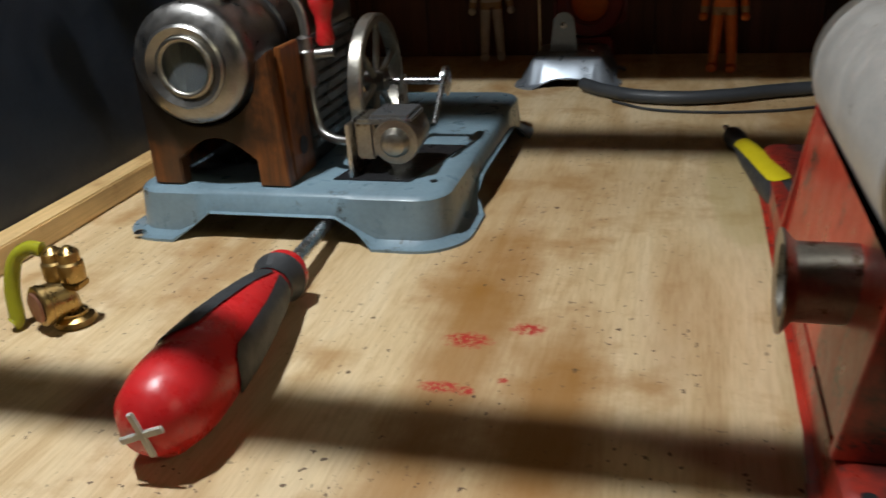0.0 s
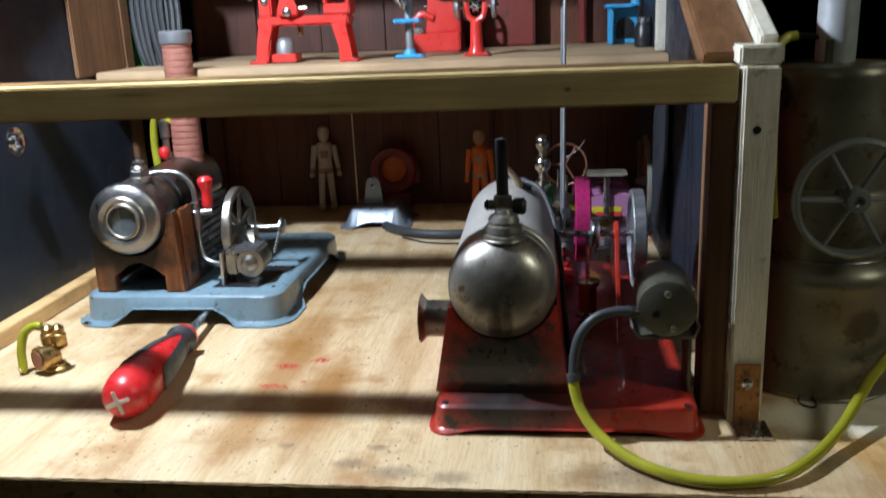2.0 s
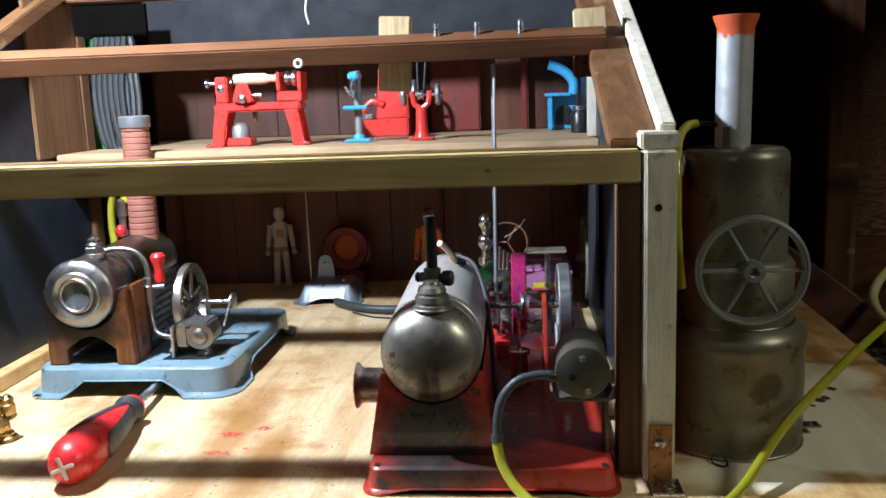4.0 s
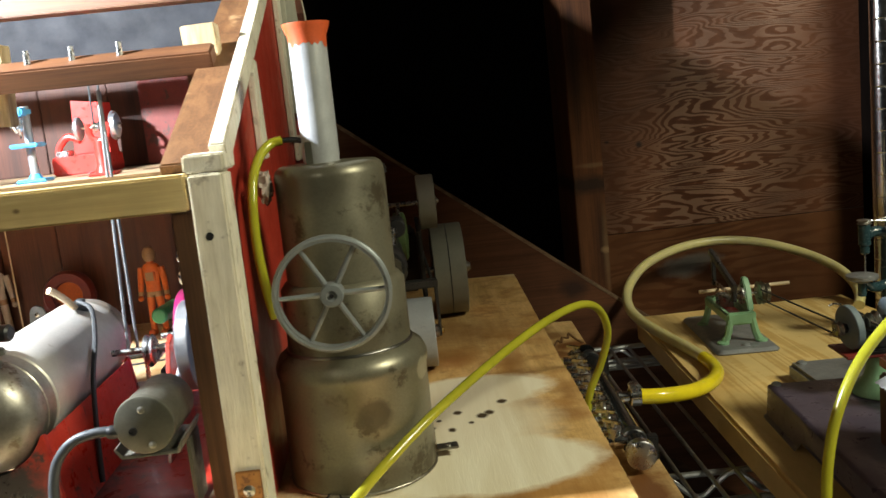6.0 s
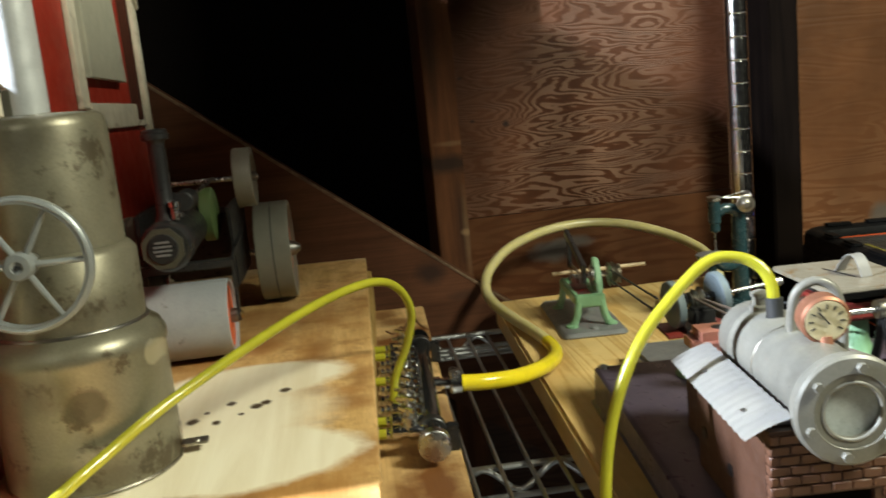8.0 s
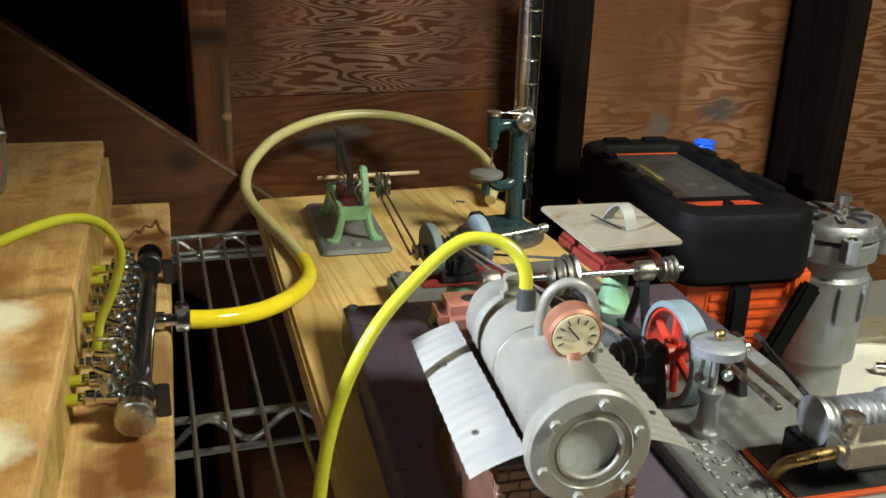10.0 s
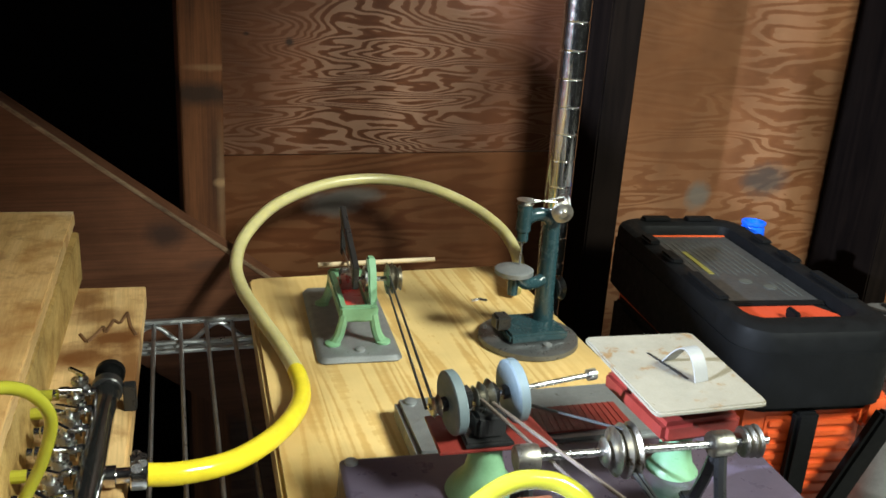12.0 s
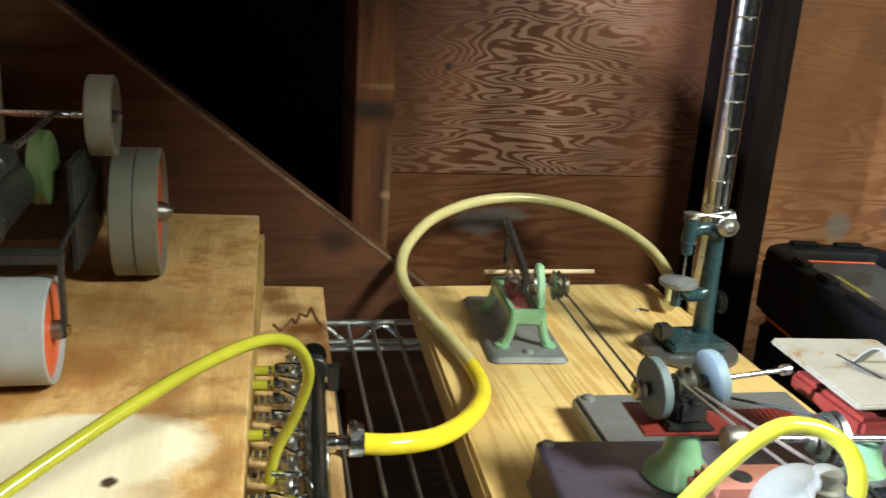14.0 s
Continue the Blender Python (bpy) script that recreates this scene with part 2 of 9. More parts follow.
M = {}
M["deck"] = deck_material()
M["wallply"] = wall_plywood("stained_fir_plywood", (0.058, 0.020, 0.009), (0.086, 0.031, 0.014), (0.19, 0.108, 0.072), 58.0)
M["wallply_right"] = wall_plywood("orange_fir_plywood", (0.108, 0.041, 0.017), (0.135, 0.055, 0.023), (0.185, 0.092, 0.047), 22.0)
M["wallply_low"] = wall_plywood("plain_fir_plywood", (0.070, 0.023, 0.009), (0.090, 0.033, 0.013), (0.11, 0.046, 0.020), 20.0)
M["plyedge"] = timber("plywood_edge", (0.25, 0.16, 0.065), (0.10, 0.055, 0.020), 260, "x", 0.8, 1.8, (0.02, 0.013, 0.008), 0.56, 0.6, 6, 160, 0.2)
M["fascia"] = timber("fascia_pine", (0.52, 0.35, 0.125), (0.28, 0.165, 0.048), 40, "x", 0.7, 1.0, gloss=0.2)
M["step"] = timber("pale_plywood", (0.78, 0.53, 0.25), (0.55, 0.33, 0.125), 46, "y", 0.55, 1.0, (0.40, 0.21, 0.075), 0.53, stain_scale=22)
M["pine"] = wall_plywood("flat_sawn_yellow_pine", (0.52, 0.325, 0.112), (0.60, 0.405, 0.160), (0.65, 0.47, 0.205), 17.0, (8.0, 0.40, 1.0), False, 0.45)
M["beam"] = timber("new_pine_beam", (0.55, 0.42, 0.19), (0.42, 0.30, 0.12), 80, "x", 0.6, 0.6)
M["brownwood"] = timber("brown_stained_wood", (0.175, 0.070, 0.028), (0.085, 0.031, 0.012), 70, "x", 0.55, 1.0)
M["brownpost"] = timber("brown_rafter_wood", (0.21, 0.105, 0.046), (0.095, 0.042, 0.018), 60, "z", 0.6, 1.0)
M["rafter"] = timber("worn_rafter_wood", (0.20, 0.092, 0.036), (0.095, 0.038, 0.014), 85, "y", 0.6, 1.0, (0.46, 0.29, 0.15), 0.62, stain_scale=40)
# paler brace wood, for light caught along the top edge
M["litedge"] = timber("lit_brace_edge", (0.22, 0.145, 0.085), (0.10, 0.055, 0.030), 90, "x", 0.7, 1.0, (0.05, 0.025, 0.013), 0.5, stain_scale=22)
M["rawwood"] = timber("raw_pine_block", (0.72, 0.56, 0.33), (0.50, 0.34, 0.16), 150, "z", 0.65, 0.8)
M["wornred"] = surface("worn_dark_red_paint", (0.17, 0.020, 0.012), 0.5, 0, 0.3, (0.07, 0.022, 0.014), 0.56, 600, 30, 0.25)
M["rust"] = surface("rusty_steel", (0.36, 0.17, 0.06), 0.5, 0.6, 0.35, (0.14, 0.06, 0.028), 0.54, 900, 90, 0.25)
# two copies of one board colour: loft darkened for its shade, lower wall lighter
M["loftback"] = timber("shaded_loft_boards", (0.090, 0.026, 0.012), (0.038, 0.012, 0.006), 60, "z", 0.55, 1.0)
M["backwall"] = timber("dark_red_brown_boards", (0.19, 0.066, 0.032), (0.085, 0.029, 0.015), 60, "z", 0.45, 1.0)
M["loft"] = timber("loft_plywood", (0.52, 0.37, 0.22), (0.38, 0.245, 0.125), 50, "x", 0.6, 0.7)
M["stud"] = timber("old_stud_wood", (0.12, 0.046, 0.018), (0.055, 0.020, 0.009), 50, "z", 0.7, 1.0, gloss=0.15)
# near-black puts the shade on the right-hand studs into their colour
M["shadestud"] = timber("shade_black_stud", (0.007, 0.0045, 0.0035), (0.003, 0.002, 0.0018), 50, "z", 0.8, 1.0, gloss=0.03)
M["brace"] = timber("brown_brace_wood", (0.115, 0.046, 0.023), (0.058, 0.021, 0.010), 45, "x", 0.65, 1.0, (0.05, 0.03, 0.022), 0.66, gloss=0.15)
M["whitepaint"] = timber("chipped_white_paint", (0.82, 0.77, 0.64), (0.66, 0.60, 0.46), 120, "z", 0.6, 0.7, (0.17, 0.115, 0.06), 0.575, 0.5, 7.0, 75.0, 0.35)
M["redbarn"] = surface("barn_red_paint", (0.36, 0.030, 0.016), 0.45, 0, 0.25, (0.10, 0.02, 0.015), 0.66, 600, 22, 0.2)
M["blueinside"] = surface("slate_blue_paint", (0.0135, 0.0195, 0.030), 0.45, 0, 0.3, (0.10, 0.125, 0.15), 0.72, 500, 26, 0.2)
# near-black in place of deep shade: shed shell, left barn corner, fire opening
M["dark"] = surface("shade_black_boards", (0.004, 0.003, 0.0026), 0.9, 0, 0.3, gloss=0.05)
M["felt"] = surface("black_roofing_felt", (0.018, 0.020, 0.026), 0.75, 0, 0.4, grain=1500, patch=14, bump=0.5)
M["ground"] = surface("grey_concrete", (0.20, 0.19, 0.18), 0.85, 0, 0.2, grain=90, patch=4)
M["nickel"] = surface("worn_nickel", (0.30, 0.29, 0.275), 0.36, 1.0, 0.25, (0.20, 0.15, 0.10), 0.64, 700, 60, 0.08, 0.12)
M["tarnish"] = surface("tarnished_nickel", (0.40, 0.375, 0.325), 0.38, 1.0, 0.35, (0.13, 0.095, 0.06), 0.57, 700, 42, 0.1, 0.12)
M["steel"] = surface("bright_steel", (0.55, 0.55, 0.55), 0.28, 1.0, 0.15, grain=1200, patch=90, bump=0.05, rough_var=0.08)
M["chrome"] = surface("chrome", (0.72, 0.72, 0.71), 0.16, 1.0, 0.05, grain=1200, patch=90, bump=0.0, rough_var=0.05)
M["zinc"] = surface("galvanised_wire", (0.45, 0.46, 0.47), 0.38, 1.0, 0.2, grain=1500, patch=70, bump=0.1)
M["castgrey"] = surface("cast_grey_metal", (0.28, 0.29, 0.30), 0.5, 0.6, 0.2, (0.12, 0.11, 0.10), 0.64, 800, 60, 0.25)
M["darkcast"] = surface("dark_polished_iron", (0.17, 0.175, 0.18), 0.34, 0.7, 0.25, (0.08, 0.07, 0.06), 0.62, 800, 60, 0.12)
M["alu"] = surface("dull_aluminium", (0.42, 0.43, 0.45), 0.42, 0.9, 0.2, grain=1100, patch=60, bump=0.15)
M["brass"] = surface("brass", (0.44, 0.29, 0.115), 0.33, 1.0, 0.2, (0.28, 0.16, 0.06), 0.64, 900, 90, 0.05)
M["copper"] = surface("dull_copper", (0.36, 0.16, 0.10), 0.5, 0.6, 0.2, (0.16, 0.08, 0.05), 0.64, 900, 90, 0.1)
M["blue"] = surface("blue_grey_enamel", (0.165, 0.25, 0.295), 0.35, 0.0, 0.22, (0.055, 0.062, 0.06), 0.60, 500, 38, 0.1, coat=0.3)
M["red"] = surface("worn_red_enamel", (0.41, 0.030, 0.016), 0.35, 0.0, 0.25, (0.035, 0.028, 0.026), 0.575, 600, 34, 0.15, coat=0.25)
M["brightred"] = surface("bright_red_enamel", (0.62, 0.035, 0.025), 0.35, 0, 0.12, (0.30, 0.02, 0.02), 0.7, 700, 60, 0.05, coat=0.3)
M["redplastic"] = surface("red_plastic", (0.60, 0.020, 0.022), 0.32, 0, 0.12, grain=900, patch=60, bump=0.1)
M["magenta"] = surface("magenta_enamel", (0.33, 0.018, 0.10), 0.3, 0, 0.15, (0.14, 0.012, 0.05), 0.63, 700, 60, 0.08, coat=0.4)
M["pink"] = surface("pink_purple_enamel", (0.40, 0.17, 0.31), 0.35, 0, 0.18, coat=0.3)
M["purple"] = surface("mauve_enamel", (0.088, 0.071, 0.106), 0.36, 0, 0.16, (0.075, 0.062, 0.080), 0.68, 500, 30, 0.1, coat=0.25)
M["green"] = surface("mint_green_enamel", (0.20, 0.38, 0.22), 0.38, 0, 0.15, (0.07, 0.13, 0.08), 0.66, 600, 60, 0.1, coat=0.2)
M["duskgreen"] = surface("dusty_leaf_green_enamel", (0.085, 0.135, 0.050), 0.42, 0, 0.2, (0.03, 0.04, 0.02), 0.6, 700, 50, 0.1)
M["brightgreen"] = surface("bright_green_enamel", (0.025, 0.22, 0.07), 0.38, 0, 0.15, coat=0.2)
M["teal"] = surface("dark_teal_enamel", (0.022, 0.052, 0.062), 0.24, 0, 0.2, (0.10, 0.11, 0.11), 0.67, 600, 60, 0.1, coat=0.3)
M["skyblue"] = surface("sky_blue_enamel", (0.05, 0.34, 0.62), 0.35, 0, 0.12, coat=0.3)
M["black"] = surface("black_enamel", (0.018, 0.018, 0.019), 0.35, 0, 0.3, grain=900, patch=60, bump=0.1)
M["rubber"] = surface("dark_rubber", (0.030, 0.032, 0.034), 0.55, 0, 0.25, grain=1200, patch=60, bump=0.2)
M["greyhose"] = surface("grey_rubber_hose", (0.040, 0.045, 0.050), 0.5, 0, 0.2, grain=1200, patch=60, bump=0.2)
M["olive"] = surface("dull_olive_boiler_metal", (0.200, 0.185, 0.130), 0.38, 0.5, 0.28, (0.085, 0.068, 0.042), 0.55, 700, 20, 0.1, 0.1)
M["drab"] = surface("dark_drab_metal", (0.11, 0.105, 0.08), 0.42, 0.5, 0.2, (0.05, 0.045, 0.035), 0.62, 700, 50, 0.1)
M["hub"] = surface("grey_painted_iron", (0.23, 0.25, 0.25), 0.42, 0.35, 0.15, grain=900, patch=60, bump=0.1)
M["paleblue"] = surface("pale_blue_stone", (0.155, 0.20, 0.225), 0.6, 0, 0.12, grain=1500, patch=90, bump=0.3)
M["whitemetal"] = surface("white_painted_tin", (0.25, 0.245, 0.235), 0.45, 0, 0.1, (0.35, 0.30, 0.24), 0.68, 700, 60, 0.15)
M["cream"] = surface("cream_enamel_rusted", (0.25, 0.225, 0.175), 0.4, 0, 0.2, (0.20, 0.125, 0.06), 0.56, 800, 38, 0.15, coat=0.2)
M["boilergrey"] = surface("silver_grey_boiler_paint", (0.215, 0.21, 0.185), 0.42, 0.15, 0.22, (0.20, 0.18, 0.15), 0.66, 700, 40, 0.1)
M["galvanised"] = surface("blue_grey_galvanised_sheet", (0.27, 0.31, 0.35), 0.36, 0.55, 0.18, (0.12, 0.125, 0.13), 0.62, 700, 50, 0.1)
M["pewter"] = surface("dull_pewter", (0.25, 0.24, 0.20), 0.40, 0.75, 0.25, (0.09, 0.08, 0.06), 0.60, 800, 80, 0.1)
# the pack's orange, darkened to paint the shade in its recess
M["shadedorange"] = surface("shaded_orange_plastic", (0.36, 0.040, 0.012), 0.5, 0, 0.15, grain=1200, patch=50, bump=0.15)
M["tan"] = surface("tan_toy_plastic", (0.36, 0.20, 0.09), 0.5, 0, 0.25, (0.10, 0.06, 0.03), 0.6, 700, 150, 0.1)
M["tin"] = surface("galvanised_tin", (0.50, 0.515, 0.52), 0.42, 0.4, 0.12, (0.28, 0.28, 0.28), 0.66, 700, 36, 0.08)
M["orange"] = surface("orange_plastic", (0.62, 0.085, 0.015), 0.45, 0, 0.12, grain=1200, patch=50, bump=0.15)
M["orangepaint"] = surface("orange_red_paint", (0.60, 0.10, 0.03), 0.45, 0, 0.2, (0.35, 0.08, 0.03), 0.64)
M["blackplastic"] = surface("black_textured_plastic", (0.0045, 0.0045, 0.0047), 0.60, 0, 0.3, grain=1600, patch=60, bump=0.3, gloss=0.10)
M["bluecap"] = surface("blue_plastic", (0.01, 0.10, 0.75), 0.35, 0, 0.1)
M["white"] = surface("white_plastic", (0.72, 0.70, 0.66), 0.45, 0, 0.08)
M["bone"] = surface("yellowed_white_plastic", (0.56, 0.46, 0.36), 0.5, 0, 0.2, (0.20, 0.14, 0.10), 0.64, 700, 120, 0.1)
M["figorange"] = surface("orange_toy_plastic", (0.66, 0.13, 0.015), 0.5, 0, 0.2, (0.55, 0.30, 0.18), 0.66, 700, 150, 0.1)
M["stick"] = timber("bamboo_stick", (0.74, 0.58, 0.38), (0.60, 0.42, 0.24), 300, "x", 0.6, 0.5)
M["brick"] = surface("brown_brick_tin", (0.135, 0.062, 0.038), 0.5, 0.0, 0.28, (0.055, 0.028, 0.02), 0.58, 800, 60, 0.2)
M["brickside"] = surface("brown_tin_wall", (0.080, 0.037, 0.023), 0.5, 0, 0.22, (0.06, 0.032, 0.022), 0.66)
M["woodbrick"] = timber("amber_woodgrain_tin", (0.27, 0.088, 0.024), (0.075, 0.024, 0.009), 150, "z", 0.33, 1.2, (0.020, 0.011, 0.007), 0.53, 0.1, 9, 48, 0.5)
M["pinkbrick"] = surface("pink_brick_stack", (0.34, 0.135, 0.095), 0.5, 0, 0.15, (0.30, 0.12, 0.09), 0.66)
M["dial"] = surface("yellowed_dial", (0.66, 0.58, 0.38), 0.4, 0, 0.1)
M["paper"] = surface("dark_grey_label", (0.03, 0.03, 0.03), 0.45, 0, 0.15)
M["yellowbar"] = surface("yellow_label_bar", (0.17, 0.145, 0.03), 0.5, 0, 0.1)
M["greybar"] = surface("grey_label_bar", (0.050, 0.052, 0.046), 0.5, 0, 0.1)
M["ash"] = surface("grey_ash", (0.30, 0.30, 0.28), 0.8, 0, 0.2)
M["tape"] = surface("grey_rag", (0.45, 0.36, 0.30), 0.8, 0, 0.2)


def vinyl(name, col, rough=0.22):
    """Soft clear coloured tube wall."""
    ma, t, b = nodes_of(name)
    big = noise_of(t, 35, 4)
    c = ramp(t, big, [(0.3, tuple(0.85 * v for v in col)), (0.7, tuple(min(1, 1.1 * v) for v in col))])
    t.links.new(c, b.inputs["Base Color"])
    b.inputs["Roughness"].default_value = rough
    b.inputs["Subsurface Weight"].default_value = 0.25
    b.inputs["Subsurface Radius"].default_value = (0.004, 0.004, 0.001)
    b.inputs["Subsurface Scale"].default_value = 1.0
    return ma


M["yellow"] = vinyl("clear_yellow_vinyl", (0.36, 0.345, 0.030), 0.15)
M["hose"] = vinyl("yellow_braided_hose", (0.80, 0.64, 0.03), 0.15)
M["oldhose"] = vinyl("faded_yellow_hose", (0.54, 0.48, 0.23), 0.3)


def glassy(name, col):
    ma, t, b = nodes_of(name)
    b.inputs["Base Color"].default_value = (*col, 1)
    b.inputs["Roughness"].default_value = 0.08
    b.inputs["Transmission Weight"].default_value = 0.9
    return ma


M["dustyglass"] = surface("dusty_blue_grey_glass", (0.46, 0.50, 0.50), 0.35, 0, 0.3, (0.22, 0.27, 0.30), 0.6, 700, 90, 0.0)
M["redplate"] = surface("dull_red_enamel", (0.20, 0.026, 0.020), 0.45, 0, 0.25, (0.10, 0.03, 0.025), 0.62)
M["glass"] = glassy("dusty_glass", (0.72, 0.80, 0.82))
M["belt"] = surface("grey_brown_belt", (0.13, 0.10, 0.08), 0.7, 0, 0.2)
M["rollergrey"] = surface("bluish_grey_worn_metal", (0.33, 0.35, 0.37), 0.5, 0.2, 0.15, (0.20, 0.20, 0.19), 0.62, 700, 40, 0.15)
M["rimgrey"] = surface("olive_grey_wheel_paint", (0.21, 0.205, 0.165), 0.5, 0.1, 0.15, (0.17, 0.16, 0.12), 0.62, 700, 40, 0.15)
M["glossblack"] = surface("glossy_black_pipe", (0.012, 0.012, 0.012), 0.14, 0, 0.3, grain=900, patch=60, bump=0.05, coat=0.5)
def sooty(name):
    """Worn red enamel blackened by soot, rust and the boiler's painted shadow below its end."""
    ma = M["red"].copy()
    ma.name = name
    t = ma.node_tree
    b = t.nodes["Principled BSDF"]
    src = b.inputs["Base Color"].links[0].from_socket
    c = mixed(t, blob(t, (-0.032, 0.032), (0.032, 0.032), 0.7, 90, 0.35, True), src, (0.014, 0.011, 0.010))
    c = mixed(t, mixed(t, 1.0, blob(t, (-0.015, 0.013), (0.045, 0.008), 0.9, 130, 0.5, True), grey(0.8), "MULTIPLY"), c, (0.03, 0.02, 0.018))
    t.links.new(c, b.inputs["Base Color"])
    return ma


M["paleboiler"] = surface("pale_dull_boiler_plate", (0.50, 0.48, 0.44), 0.42, 0.45, 0.18, (0.26, 0.22, 0.17), 0.63, 700, 36, 0.08, 0.12)
M["sootshadered"] = sooty("sooty_shaded_red_enamel")


def marked(key, name, spots):
    """A copy of a paint with stains and painted reflections of their own shape and colour, in the thing's own x and z.
    """
    ma = M[key].copy()
    ma.name = name
    t = ma.node_tree
    b = t.nodes["Principled BSDF"]
    c = b.inputs["Base Color"].links[0].from_socket
    for centre, size, col, amount, soft in spots:
        c = mixed(t, mixed(t, 1.0, blob(t, centre, size, 0.4, 120, soft, True), grey(amount), "MULTIPLY"), c, col)
    t.links.new(c, b.inputs["Base Color"])
    return ma


M["oliveworn"] = marked("olive", "stained_olive_boiler_metal", (((0.0115, 0.0475), (0.010, 0.009), (0.050, 0.044, 0.030), 0.85, 0.2), ((-0.002, 0.056), (0.014, 0.010), (0.07, 0.055, 0.032), 0.6, 0.5), ((0.0425, 0.065), (0.0035, 0.007), (0.40, 0.37, 0.27), 0.9, 0.1), ((0.01, 0.010), (0.035, 0.008), (0.07, 0.055, 0.032), 0.6, 0.5), ((-0.01, 0.180), (0.03, 0.012), (0.07, 0.060, 0.042), 0.6, 0.6), ((0.02, 0.092), (0.02, 0.008), (0.08, 0.065, 0.040), 0.5, 0.6)))
# first spot paints the dark room's reflection on the end; streaks are rust
M["endnickel"] = marked("tarnish", "rust_and_reflection_nickel", (((-0.031, 0.070), (0.024, 0.022), (0.10, 0.092, 0.068), 0.72, 0.5), ((-0.034, 0.059), (0.0042, 0.015), (0.030, 0.020, 0.013), 1.0, 0.35), ((-0.028, 0.061), (0.0030, 0.012), (0.035, 0.023, 0.015), 0.9, 0.35), ((-0.037, 0.061), (0.0018, 0.008), (0.06, 0.04, 0.026), 0.7, 0.4), ((-0.033, 0.0515), (0.006, 0.003), (0.075, 0.030, 0.020), 0.9, 0.4), ((-0.042, 0.074), (0.006, 0.010), (0.15, 0.145, 0.12), 0.5, 0.7)))
# amber tin going near-black below the boiler and along its left
M["woodblackened"] = marked("woodbrick", "blackened_amber_tin", (((-0.0440, 0.071), (0.040, 0.029), (0.006, 0.0045, 0.0035), 1.0, 0.2), ((-0.0580, 0.060), (0.014, 0.026), (0.007, 0.005, 0.004), 0.9, 0.4), ((-0.030, 0.047), (0.026, 0.010), (0.010, 0.006, 0.004), 0.9, 0.4), ((-0.052, 0.030), (0.006, 0.012), (0.05, 0.03, 0.018), 0.7, 0.5)))
M["endnickel"].node_tree.nodes["Principled BSDF"].inputs["Metallic"].default_value = 0.8


def knotted(key, spots, col):
    """Adds dark knots and stains of their own shape to a timber."""
    t = M[key].node_tree
    b = t.nodes["Principled BSDF"]
    c = b.inputs["Base Color"].links[0].from_socket
    for centre, size, amount in spots:
        c = mixed(t, mixed(t, 1.0, blob(t, centre, size, 0.5, 70, 0.5, True), grey(amount), "MULTIPLY"), c, col)
    t.links.new(c, b.inputs["Base Color"])


knotted("brace", (((0.577, -0.033), (0.017, 0.013), 0.8), ((0.618, -0.066), (0.018, 0.006), 0.5), ((0.40, 0.04), (0.02, 0.01), 0.6)), (0.020, 0.012, 0.010))
knotted("fascia", (((0.208, -0.035), (0.006, 0.0035), 0.95), ((0.10, -0.06), (0.03, 0.006), 0.4), ((-0.08, -0.045), (0.05, 0.005), 0.4), ((0.33, -0.05), (0.04, 0.006), 0.4)), (0.025, 0.014, 0.008))
knotted("stud", (((0.616, 0.095), (0.05, 0.010), 0.85), ((0.607, 0.26), (0.011, 0.06), 0.7), ((0.629, 0.02), (0.007, 0.05), 0.6), ((0.616, -0.12), (0.03, 0.03), 0.6)), (0.018, 0.011, 0.008))
knotted("stud", (((0.624, 0.120), (0.020, 0.0030), 0.35), ((0.633, 0.00), (0.004, 0.05), 0.3), ((0.633, 0.006), (0.006, 0.004), 0.8)), (0.24, 0.15, 0.08))
knotted("beam", (((0.175, 0.186), (0.0016, 0.0012), 0.9), ((-0.06, 0.190), (0.012, 0.0012), 0.5), ((0.05, 0.181), (0.02, 0.001), 0.4)), (0.10, 0.06, 0.02))
knotted("wallply", (((0.719, 0.132), (0.004, 0.004), 0.9), ((0.672, 0.140), (0.003, 0.002), 0.8), ((0.66, 0.20), (0.003, 0.002), 0.8), ((1.427, 0.093), (0.006, 0.004), 0.6)), (0.015, 0.008, 0.006))
M["burntstep"] = M["step"].copy()
M["burntstep"].name = "scorched_pale_plywood"
t = M["burntstep"].node_tree
c = t.nodes["Principled BSDF"].inputs["Base Color"].links[0].from_socket
for centre, size, amount in (((0.515, 0.330), (0.016, 0.045), 0.95), ((0.495, 0.316), (0.010, 0.030), 0.8), ((0.490, 0.265), (0.014, 0.030), 0.9), ((0.506, 0.250), (0.014, 0.030), 0.7), ((0.534, 0.697), (0.020, 0.018), 0.95), ((0.510, 0.668), (0.022, 0.018), 0.9), ((0.508, 0.775), (0.015, 0.022), 0.8), ((0.522, 0.742), (0.022, 0.014), 0.7), ((0.546, 0.64), (0.012, 0.05), 0.8), ((0.532, 0.44), (0.012, 0.06), 0.7), ((0.505, 0.19), (0.022, 0.03), 0.7)):
    c = mixed(t, mixed(t, 1.0, blob(t, centre, size, 0.6, 70, 0.5), grey(amount), "MULTIPLY"), c, (0.15, 0.050, 0.012))
t.links.new(c, t.nodes["Principled BSDF"].inputs["Base Color"])
M["yellowgrip"] = surface("yellow_plastic_grip", (0.62, 0.50, 0.02), 0.4, 0, 0.12)
M["greypaint"] = surface("dusty_white_paint", (0.42, 0.41, 0.33), 0.65, 0, 0.15, (0.20, 0.15, 0.09), 0.60, 900, 40, 0.3)

